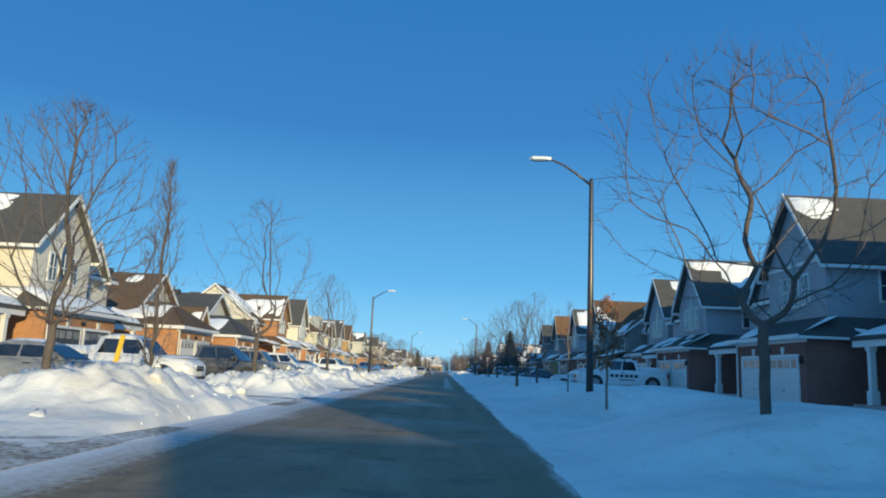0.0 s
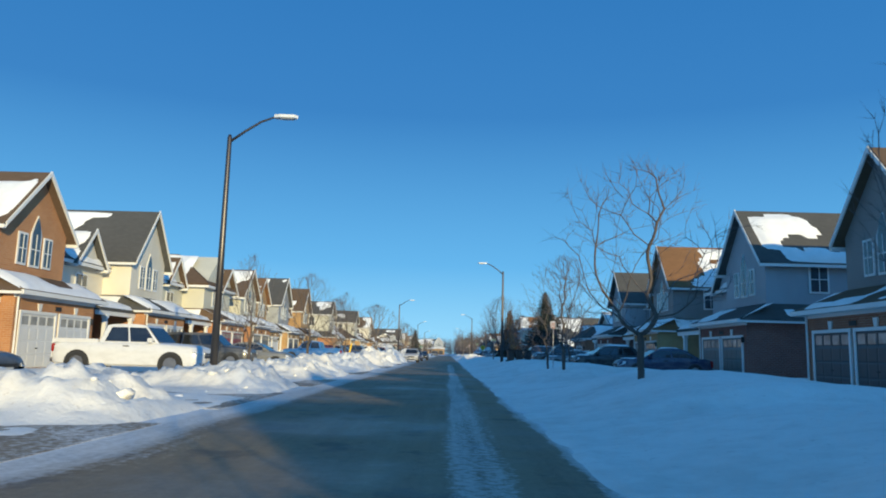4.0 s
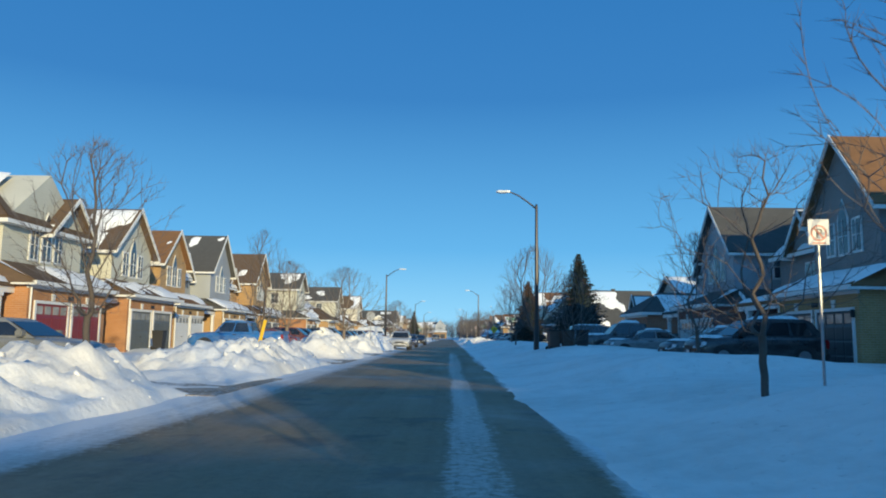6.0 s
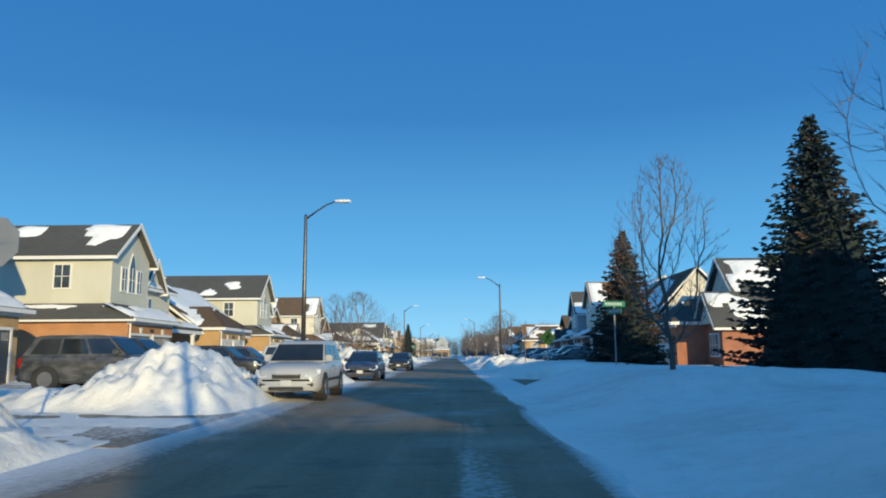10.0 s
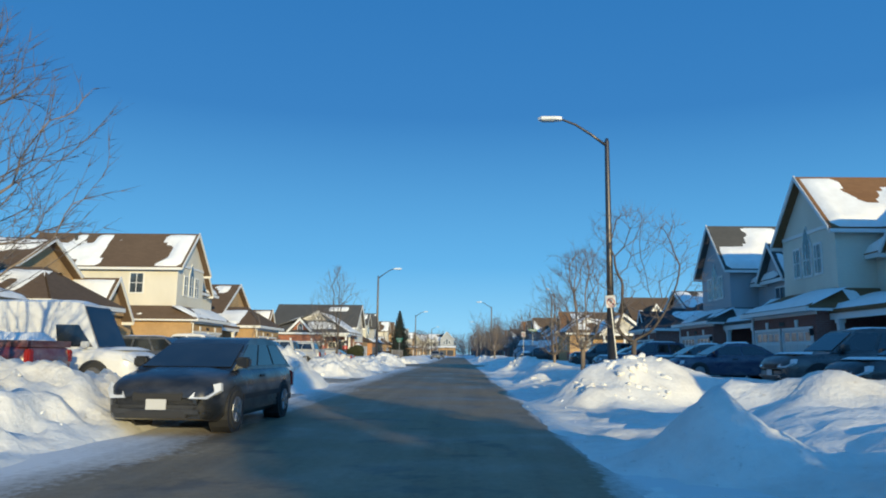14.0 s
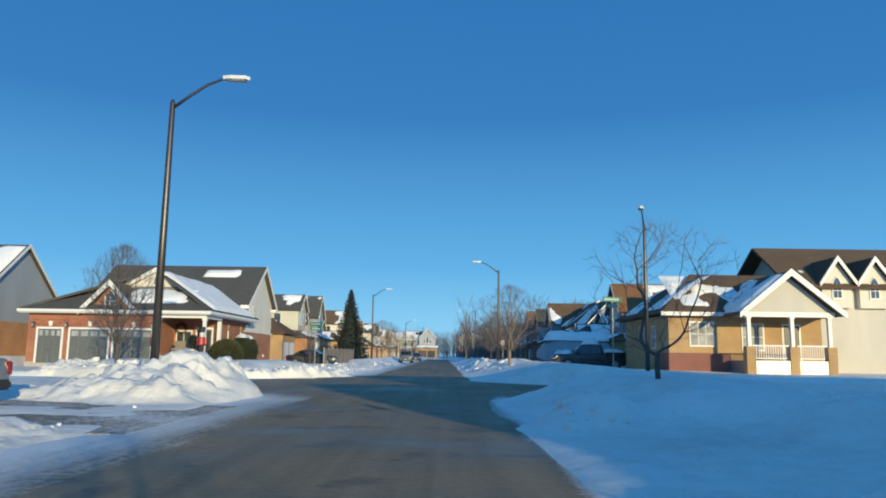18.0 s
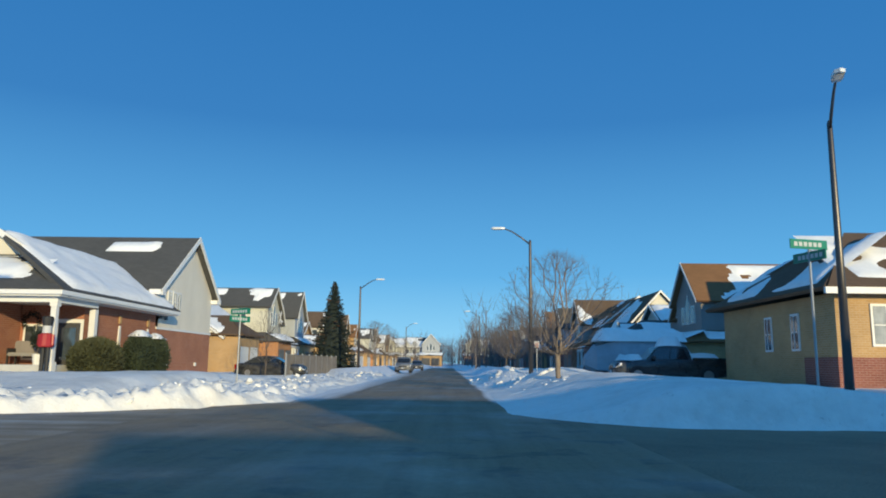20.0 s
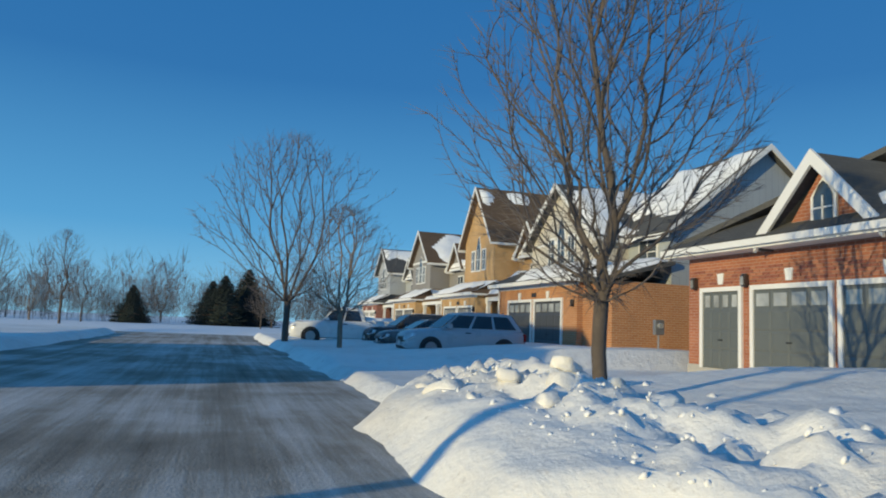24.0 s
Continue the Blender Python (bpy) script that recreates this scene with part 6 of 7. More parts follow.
def corner_house():
    root = pose(-20.0, 264.0, 0.3)
    h = thing("house", root, "red brick corner house with three garage doors and porch", "house", "houses along the street")
    br, be, rf = BRICKS["red"], siding_mat("smooth_beige_siding", (0.76, 0.70, 0.58)), ROOFS["grey"]
    F, ZE = 260.5, 3.55
    part("garage_wall", box(-25.6, -17.6, F, 271.0, -0.4, ZE), br, h)
    part("foundation", box(-25.63, -17.57, F - 0.03, 262, -0.4, 0.52), grainy("concrete_footing", (0.42, 0.40, 0.37), 0.9), h)
    part("main_wall", box(-17.6, -15.0, 263.4, 271.0, -0.4, ZE), br, h)
    part("porch_floor", box(-17.6, -14.6, 260.3, 263.4, -0.4, 1.0), grainy("porch_concrete", (0.5, 0.49, 0.46), 0.9), h)
    part("porch_ceiling", box(-17.6, -14.5, 260.3, 263.4, ZE - 0.12, ZE - 0.06), WHITE, h)
    part("porch_beam", box(-17.7, -14.45, 260.25, 260.5, ZE - 0.24, ZE - 0.02), WHITE, h)
    part("porch_beam", box(-14.7, -14.45, 260.5, 263.4, ZE - 0.24, ZE - 0.02), WHITE, h)
    for x, y in ((-17.45, 260.4), (-14.6, 260.4)):
        porch_post(h, x, y, 0.62, ZE - 0.24)
    bm = box(-14.72, -14.48, 263.25, 263.5, 1.3, ZE - 0.3)
    box(-14.85, -14.4, 263.1, 263.65, 1.15, 1.3, bm)
    part("half_column", bm, WHITE, h)
    part("column_pier", box(-14.95, -14.42, 263.12, 263.62, -0.3, 1.15), br, h)
    # doors
    garage_door_at = ((-24.2, 1.45), (-21.75, 2.36), (-19.05, 2.3))
    for x, w in garage_door_at:
        garage_door(h, x, F - 0.012, w, DOORS["grey"], 0.45, 2.08, SOUTH)
        bm = prism([(x - 0.09, F, 2.72), (x + 0.09, F, 2.72), (x + 0.13, F, 3.02), (x - 0.13, F, 3.02)], (0, -0.05, 0))
        part("keystone", bm, WHITE, h)
    for x in (-25.25, -23.2, -17.85):
        l = part("wall_lamp", box(x - 0.09, x + 0.09, F - 0.18, F, 2.62, 2.95, bevel=0.03), POLE, h)
        part("lamp_glass", box(x - 0.06, x + 0.06, F - 0.19, F - 0.175, 2.66, 2.88), CURTAIN, l)
    d = part("front_door", box(-16.0, -15.1, 263.33, 263.4, 0.62, 2.7), DOORS["dark"], h)
    part("door_pane", box(-15.85, -15.25, 263.31, 263.33, 1.2, 2.5), GLASS, d)
    part("door_frame", prism([(-16.15, 263.38, 0.62), (-14.98, 263.38, 0.62), (-14.98, 263.38, 2.85), (-16.15, 263.38, 2.85)], (0, -0.03, 0)), WHITE, d)
    window(h, -16.9, 263.39, 1.9, 0.9, 1.3, SOUTH, 0, 1)
    # two-storey rear block, gable to the street
    part("rear_base", box(-27.0, -14.98, 270.8, 279.2, -0.4, 2.85), br, h)
    part("rear_wall", prism([(-15.0, 270.7, 2.85), (-15.0, 279.2, 2.85), (-15.0, 279.2, 5.2), (-15.0, 275.3, 8.15), (-15.0, 270.7, 5.0)], (-12, 0, 0)), be, h)
    part("band_board", box(-14.99, -14.93, 270.7, 279.2, 2.8, 2.92), WHITE, h)
    for a, b in (((270.2, 4.65), (275.3, 8.2)), ((279.7, 4.85), (275.3, 8.2))):
        slope(h, (-27.2, a[0], a[1]), (-14.6, a[0], a[1]), (-14.6, b[0], b[1]), (-27.2, b[0], b[1]), rf)
        part("rake_board", prism([(-14.62, a[0], a[1] - 0.12), (-14.62, a[0], a[1] + 0.16), (-14.62, b[0], b[1] + 0.18), (-14.62, b[0], b[1] - 0.14)], (0.07, 0, 0)), WHITE, h)
    part("eave_return", box(-15.2, -14.6, 270.1, 270.8, 4.55, 4.8), WHITE, h)
    part("eave_return", box(-15.2, -14.6, 279.1, 279.8, 4.75, 5.0), WHITE, h)
    snow_patch(h, (-19.5, 273.6, 7.12), (1, 0, 0), (0, 5.1, 3.55), 3.4, 1.5, 0.22, 0.85, 401, 0.3)
    for y in (272.3, 273.0, 273.6):
        window(h, -14.995, y, 4.35, 0.4, 1.0, 0, 0, 0 + 1, CURTAIN)
    window(h, -14.97, 272.0, 1.45, 0.7, 0.9, 0, 0, 1, CURTAIN)
    part("vent_cover", box(-14.97, -14.9, 276.6, 276.85, 0.9, 1.1), WHITE, h)
    bm = bmesh.new()
    for k, (dy, dz, w, hh) in enumerate(((0, 0, 0.9, 0.12), (-0.25, 0.18, 0.35, 0.16), (0.2, 0.2, 0.4, 0.12), (0.35, -0.12, 0.3, 0.1), (-0.4, -0.1, 0.3, 0.1))):
        box(-14.95, -14.88, 271.5 + dy - w / 2, 271.5 + dy + w / 2, 3.45 + dz, 3.45 + dz + hh, bm)
    part("wall_ornament", bm, POLE, h, "dark metal wall ornament")
    # main roof: ridge towards the rear block, hipped in front with a small cream gable
    zr, xr, e0, e1 = 6.4, -18.7, -14.15, -26.0
    zE = ZE + 0.08
    slope(h, (e0, 259.9, zE), (e0, 271.6, zE), (xr, 272.5, zr), (xr, 262.8, zr), rf)
    slope(h, (e1, 259.9, zE), (e1, 271.6, zE), (xr - 0.1, 272.5, zr), (xr - 0.1, 262.8, zr), rf)
    part("roof_slope", prism([(e0, 259.9, zE), (e1, 259.9, zE), (-20.6, 262.75, 5.3), (-17.0, 262.75, 5.3)], (0, -0.06, 0.13)), rf, h)
    part("gable_wall", prism([(-20.75, 262.72, 5.25), (-16.85, 262.72, 5.25), (xr, 262.72, zr + 0.05)], (0, 0.25, 0)), SIDINGS["cream"], h)
    for x in (-21.0, -16.6):
        part("rake_board", prism([(x, 262.55, 5.15), (x, 262.55, 5.42), (xr, 262.55, zr + 0.3), (xr, 262.55, zr)], (0, -0.1, 0)), WHITE, h)
    part("gable_sill", box(-20.7, -16.9, 262.5, 262.72, 5.2, 5.34), WHITE, h)
    window(h, xr, 262.7, 5.75, 0.3, 0.28, SOUTH, 0.18, 1)
    snow_patch(h, (e0 - 0.05, 260.7, zE + 0.14), (0, 1, 0), (xr - e0, 2.3, zr - zE), 10.6, 5.75, 0.26, 0.995, 402, 0.5)
    snow_patch(h, (-20.0, 260.55, 4.15), (1, 0, 0), (0, 2.85, 1.65), 4.2, 2.2, 0.2, 0.86, 407, 0.5)
    snow_patch(h, (e1 + 0.3, 260.6, zE + 0.2), (0, 1, 0), (xr - e1, 2.4, zr - zE), 9.5, 6.0, 0.22, 0.85, 404, 0.4)
    part("gutter", box(e1, e0 + 0.05, 259.78, 259.92, zE - 0.06, zE + 0.1), WHITE, h)
    part("gutter", box(e0 - 0.06, e0 + 0.08, 259.8, 271.6, zE - 0.06, zE + 0.1), WHITE, h)
    part("soffit", box(e1, e0, 259.9, 260.5, zE - 0.12, zE - 0.04), WHITE, h)
    part("soffit", box(-15.0, e0, 260.4, 271.5, zE - 0.12, zE - 0.04), WHITE, h)
    # brick dormer over the garage
    part("dormer_wall", prism([(-22.0, F - 0.12, ZE), (-19.1, F - 0.12, ZE), (-20.55, F - 0.12, 5.3)], (0, 0.25, 0)), br, h)
    for s in (-1, 1):
        slope(h, (-20.55 + s * 1.75, F - 0.45, ZE - 0.1), (-20.55 + s * 1.75, 264.5, ZE - 0.1), (-20.55, 264.5, 5.4), (-20.55, F - 0.45, 5.4), rf)
        part("rake_board", prism([(-20.55 + s * 1.8, F - 0.46, ZE - 0.15), (-20.55 + s * 1.8, F - 0.46, ZE + 0.2), (-20.55, F - 0.46, 5.62), (-20.55, F - 0.46, 5.25)], (0, -0.08, 0)), WHITE, h)
    window(h, -20.55, F - 0.13, 4.3, 0.55, 0.55, SOUTH, 0.35, 1)
    part("downspout", tube([(-14.92, 264.3, ZE - 0.1), (-14.92, 264.3, 0.3)], [0.05, 0.05], 8), grainy("tan_downspout", (0.45, 0.36, 0.26), 0.5), h)
    for y in (266.6, 269.7):
        bm = prism([(-14.99, y - 0.16, 1.3), (-14.99, y + 0.16, 1.3), (-14.99, y + 0.06, 2.75), (-14.99, y - 0.06, 2.75)], (0.06, 0, 0))
        part("pilaster", bm, WHITE, h)
        part("pilaster_cap", box(-14.99, -14.92, y - 0.1, y + 0.1, 2.85, 3.2), BRICKS["tan"], h)
    # bricks standing proud on the front, counted only where they show best
    r = random.Random(5)
    bricks = [bpy.data.meshes.new("brick") for _ in range(3)]
    for k, me in enumerate(bricks):
        b = box(-0.105, 0.105, -0.014 - 0.004 * k, 0.02, -0.033, 0.033)
        b.to_mesh(me)
        b.free()
        me.materials.append(grainy("proud_brick_%d" % k, ((0.34, 0.12, 0.07), (0.40, 0.16, 0.09), (0.27, 0.09, 0.06))[k], 0.85, scale=20, spread=0.2))
    count = 0
    for row in range(int((ZE - 0.35 - 2.72) / 0.085)):
        z = 2.76 + row * 0.085
        for col in range(36):
            x = -25.45 + 0.225 * col + (0.11 if row % 2 else 0)
            if x < -17.75 and count < 290:
                ob = new("brick", bricks[r.randrange(3)])
                ob.parent, ob.location = h, (x, F - 0.003, z)
                count += 1
    anchored(h)
    return h


corner_house()


def decor():
    fig = bmesh.new()
    for dx in (-0.13, 0.13):
        tube([(dx * 0.7, 0, 0), (dx * 0.7, 0, 1.1)], [0.07, 0.08], 10, fig, 2)
    tube([(0, 0, 1.05), (0, 0, 1.09), (0, 0, 1.5), (0, 0, 1.56)], [0.24, 0.27, 0.23, 0.15], 12, fig, 0)
    tube([(0, 0, 1.54), (0, 0, 1.6), (0, 0, 1.84)], [0.16, 0.155, 0.15], 12, fig, 1)
    tube([(0, 0, 1.82), (0, 0, 2.12), (0, 0, 2.17)], [0.16, 0.2, 0.13], 12, fig, 2)
    for dx in (-0.33, 0.33):
        tube([(dx * 0.72, 0, 1.5), (dx * 0.78, -0.02, 1.12)], [0.06, 0.055], 8, fig, 0)
    a = part("figurine", fig, [SIGNRED, SIGNWHITE, BLACK], None)
    a.location = (-17.45, 260.0, 0.6)
    tagged(a, "red and white toy soldier ornament by a porch post", "ornament", "porch ornaments")
    b = a.copy()
    scene.collection.objects.link(b)
    b.location = (-14.6, 260.0, 0.6)
    # bench
    c = thing("porch_bench", pose(-16.5, 262.2, 1.0), "grey cushioned outdoor bench on the porch", "bench")
    part("seat", box(-0.7, 0.7, -0.28, 0.3, 0.32, 0.46, bevel=0.04), grainy("grey_cushion", (0.3, 0.28, 0.26), 0.9), c)
    part("backrest", box(-0.7, 0.7, 0.24, 0.36, 0.44, 0.92, bevel=0.04), grainy("taupe_cushion", (0.26, 0.23, 0.21), 0.9), c)
    for x in (-0.68, 0.64):
        part("arm", box(x, x + 0.06, -0.28, 0.34, 0.4, 0.62), BLACK, c)
        for y in (-0.26, 0.28):
            part("leg", box(x, x + 0.06, y, y + 0.06, 0, 0.4), BLACK, c)
    # wreath
    w = bmesh.new()
    r = random.Random(3)
    for k in range(260):
        t = r.uniform(0, 6.283)
        rr = 0.33 + r.uniform(-0.1, 0.1)
        p = Vector((math.cos(t) * rr, r.uniform(-0.09, 0), math.sin(t) * rr))
        q = Vector((r.uniform(-1, 1), r.uniform(-1, 0.2), r.uniform(-1, 1))).normalized() * 0.12
        s = q.orthogonal().normalized() * 0.02
        w.faces.new([w.verts.new(x) for x in (p - s, p + s, p + q)])
    ob = part("wreath", w, NEEDLE)
    ob.location = (-17.1, 263.36, 2.75)
    tagged(ob, "round evergreen wreath on the brick porch wall", "wreath")
    # planter with a clipped ball
    pl = thing("topiary_planter", pose(-15.6, 261.3, 1.0), "small clipped evergreen in a white planter", "plant")
    part("pot", tube([(0, 0, 0), (0, 0, 0.4)], [0.14, 0.19], 12), WHITE, pl)
    part("stem", tube([(0, 0, 0.35), (0, 0, 0.75)], [0.02, 0.02], 6), BARK, pl)
    tuft(pl, 0.24, 0.3, (0, 0, 0.95), 400, NEEDLE, 3)


def tuft(parent, rx, rz, c, n, mat, seed, name="foliage", ry=None):
    r = random.Random(seed)
    vs, fs = [], []
    for k in range(n):
        d = Vector((r.gauss(0, 1), r.gauss(0, 1), r.gauss(0, 1))).normalized()
        q = r.uniform(0.72, 1.06)
        p = Vector((d.x * rx * q, d.y * (ry or rx) * q, d.z * rz * q)) + Vector(c)
        t = (d + Vector((r.uniform(-0.7, 0.7), r.uniform(-0.7, 0.7), r.uniform(-0.2, 0.9)))).normalized() * r.uniform(0.08, 0.17)
        s = t.orthogonal().normalized() * 0.035
        o = len(vs)
        vs += [tuple(p - s), tuple(p + s), tuple(p + t)]
        fs.append((o, o + 1, o + 2))
    core = bmesh.new()
    bmesh.ops.create_icosphere(core, subdivisions=2, radius=1, matrix=Matrix.Translation(c) @ Matrix.Diagonal((rx * 0.8, (ry or rx) * 0.8, rz * 0.8, 1)))
    part("core", core, mat, parent)
    mesh_object(name, vs, fs, mat, parent, False)


decor()
YEW = grainy("winter_yew", (0.06, 0.065, 0.025), 0.85, scale=4, spread=0.4, bump_k=0)
BOXHEDGE = grainy("dark_hedge", (0.035, 0.05, 0.022), 0.85, scale=4, spread=0.4, bump_k=0)


def shrub(m, rx, ry, rz, n, mat, label, seed, snow=0.0):
    s = thing("shrub", m, label, "shrub", "shrubs by the corner house")
    tuft(s, rx, rz, (0, 0, rz * 0.75), n, mat, seed, "foliage", ry)
    if snow:
        snow_patch(s, (-rx * 0.58, -ry * 0.58, rz * 1.66), (1, 0, 0), (0, 1, 0), rx * 1.16, ry * 1.16, snow, 0.9, seed, 0.3)
    return s


shrub(pose(-13.6, 261.8, 0.6), 0.95, 0.9, 0.8, 6500, YEW, "rounded olive-green yew bush dusted with snow", 11)
shrub(pose(-13.9, 266.4, 0.55), 0.62, 0.95, 1.05, 3600, BOXHEDGE, "tall clipped dark evergreen capped with snow", 12, 0.28)
shrub(pose(-13.9, 268.2, 0.55), 0.6, 0.85, 1.02, 3200, BOXHEDGE, "clipped dark evergreen with a snow cap", 13, 0.28)


# ---- houses along the side street ----
house(pose(-36.3, 261.8, 0.25, 0, 0, -90), 7.6, 5.0, 7.4, 1, 2.2, "beige", "orange", "grey", 2, "dark", "two", 501, "orange brick house with grey board-and-batten gable", (-1.4, 5.0, 8.4), "batten", False)
house(pose(-50.6, 263.2, 0.25, 0, 0, -90), 6.4, 6.6, 9.9, 1, 4.4, "tanbrick", "tan", "brown", 2, "dark", "two", 502, "tan brick two-storey house with tall arched gable")
house(pose(-64.0, 263.2, 0.25, 0, 0, -90), 6.4, 6.2, 8.6, 1, 5.0, "taupe", "tan", "brown", 2, "dark", "two", 503, "taupe sided house with a brown roof")
house(pose(-77.5, 263.2, 0.25, 0, 0, -90), 6.4, 6.2, 8.4, 1, 5.0, "grey", "maroon", "grey", 2, "white", "two", 504, "grey sided house far along the side street")

# ---- shaded corner bungalow with the white porch ----


def porch_bungalow():
    h = thing("house", pose(19.0, 262.0, 0.4), "tan brick bungalow with white gabled porch", "house", "houses along the street")
    br, rf, sd = BRICKS["tan"], ROOFS["brown"], SIDINGS["beige"]
    F = 259.6
    part("brick_wall", box(13.9, 23.2, F, 270, -0.2, 3.9), br, h)
    part("stone_base", box(13.86, 17.6, F - 0.05, 262, -0.2, 1.6), BRICKS["maroon"], h)
    window(h, 15.9, F - 0.005, 2.75, 1.35, 1.35, SOUTH, 0, 2, CURTAIN)
    window(h, 13.895, 262.6, 2.6, 0.5, 1.3, 180, 0, 1)
    window(h, 13.895, 265.0, 2.6, 0.5, 1.3, 180, 0, 1)
    window(h, 19.0, F - 0.005, 2.6, 1.2, 1.5, SOUTH, 0, 2, CURTAIN)
    d = part("front_door", box(20.9, 21.8, F - 0.06, F, 1.2, 3.3), DOORS["dark"], h)
    part("door_frame", prism([(20.78, F, 1.2), (21.92, F, 1.2), (21.92, F, 3.42), (20.78, F, 3.42)], (0, -0.03, 0)), WHITE, d)
    slope(h, (13.4, 259.1, 3.95), (13.4, 271, 3.95), (18.5, 266, 6.7), (17.0, 263.6, 6.7), rf)
    slope(h, (13.4, 259.1, 3.95), (24, 259.1, 3.95), (24, 263.8, 6.7), (16.6, 263.6, 6.7), rf)
    slope(h, (24, 271, 3.95), (13.4, 271, 3.95), (17, 266, 6.7), (24, 266, 6.7), rf)
    snow_patch(h, (14.6, 259.5, 4.2), (1, 0, 0), (0, 4.6, 2.75), 5.4, 5.0, 0.22, 0.6, 511, 0.4)
    snow_patch(h, (13.5, 259.9, 4.15), (0, 1, 0), (4.2, 1.5, 2.75), 9, 4.6, 0.22, 0.8, 512, 0.4)
    part("gutter", box(13.3, 24, 258.98, 259.12, 3.82, 4.05), WHITE, h)
    # porch
    part("porch_floor", box(17.5, 22.7, 257.0, F, -0.2, 1.2), STEEL, h)
    for x in (17.75, 20.24, 22.4):
        porch_post(h, x, 257.2, 1.2, 3.75)
        part("post_pier", box(x - 0.26, x + 0.26, 256.95, 257.45, 0.2, 2.0), br, h)
    part("porch_beam", box(17.5, 22.7, 257.05, 257.35, 3.7, 3.98), WHITE, h)
    part("gable_wall", prism([(17.6, 257.1, 3.98), (22.6, 257.1, 3.98), (20.1, 257.1, 6.05)], (0, 0.2, 0)), sd, h)
    for s in (-1, 1):
        slope(h, (20.1 + s * 3.0, 256.6, 3.75), (20.1 + s * 3.0, 263, 3.75), (20.1, 263, 6.2), (20.1, 256.6, 6.2), rf)
        part("rake_board", prism([(20.1 + s * 3.05, 256.62, 3.6), (20.1 + s * 3.05, 256.62, 3.95), (20.1, 256.62, 6.45), (20.1, 256.62, 6.05)], (0, -0.09, 0)), WHITE, h)
    snow_patch(h, (17.1, 256.7, 3.95), (0, 1, 0), (3.0, 0, 2.45), 5.5, 3.6, 0.2, 0.9, 513, 0.3)
    for a, b in ((17.95, 20.0), (20.5, 22.2)):
        rail = part("railing", box(a, b, 257.17, 257.23, 2.02, 2.09), WHITE, h)
        part("bottom_rail", box(a, b, 257.17, 257.23, 1.3, 1.36), WHITE, rail)
        n = int((b - a) / 0.13)
        for k in range(n):
            x = a + (b - a) * (k + 0.5) / n
            part("baluster", box(x - 0.02, x + 0.02, 257.18, 257.22, 1.36, 2.02), WHITE, rail)
    # taller part behind with two dormers
    part("tall_wall", box(23.2, 34, 262, 271.5, -0.2, 6.0), SIDINGS["beige"], h)
    slope(h, (22.2, 261.3, 5.8), (34.6, 261.3, 5.8), (34.6, 266.5, 9.0), (22.2, 266.5, 9.0), rf)
    slope(h, (22.2, 272.0, 5.8), (34.6, 272.0, 5.8), (34.6, 266.5, 9.0), (22.2, 266.5, 9.0), rf)
    part("gable_wall", prism([(23.25, 262, 6), (23.25, 271.5, 6), (23.25, 266.5, 8.9)], (0.2, 0, 0)), SIDINGS["beige"], h)
    for x in (25.4, 27.8, 31.5):
        part("dormer_wall", prism([(x - 0.95, 261.6, 4.6), (x + 0.95, 261.6, 4.6), (x + 0.95, 261.6, 6.3), (x, 261.6, 7.6), (x - 0.95, 261.6, 6.3)], (0, 2.5, 0)), SIDINGS["cream"], h)
        for s in (-1, 1):
            slope(h, (x + s * 1.2, 261.3, 6.0), (x + s * 1.2, 265, 6.0), (x, 265, 7.75), (x, 261.3, 7.75), rf)
            part("rake_board", prism([(x + s * 1.22, 261.3, 5.9), (x + s * 1.22, 261.3, 6.2), (x, 261.3, 7.95), (x, 261.3, 7.6)], (0, -0.08, 0)), WHITE, h)
        window(h, x, 261.59, 5.7, 0.5, 0.9, SOUTH, 0.4, 1)
    snow_patch(h, (23.5, 261.6, 6.1), (1, 0, 0), (0, 5.2, 3.2), 10, 2.6, 0.2, 0.5, 514, 0.4)
    anchored(h)


porch_bungalow()
# corner lots on the nearer cross street
house(pose(32.0, 167.2, 0.3, 0, 0, -90), 6.2, 5.0, 7.4, -1, 6.0, "cream", "red", "grey", 1, "white", "two", 520, "cream sided house over red brick beside the spruces")
house(pose(45.0, 167.0, 0.3, 0, 0, -90), 6.2, 6.2, 8.8, -1, 6.0, "cream", "orange", "grey", 2, "white", "two", 521, "cream sided house beyond the spruces")
house(pose(58.0, 167.0, 0.3, 0, 0, -90), 6.2, 6.2, 8.8, -1, 6.0, "cream", "orange", "dark", 2, "white", "two", 522, "cream sided house along the cross street")
for i, x in enumerate((-44, -31, -18, -5, 8, 21, 34)):
    lean_copy(houses_l[(9, 11, 13)[i % 3]], pose(x, 452, 0.4, 0, 0, -90))


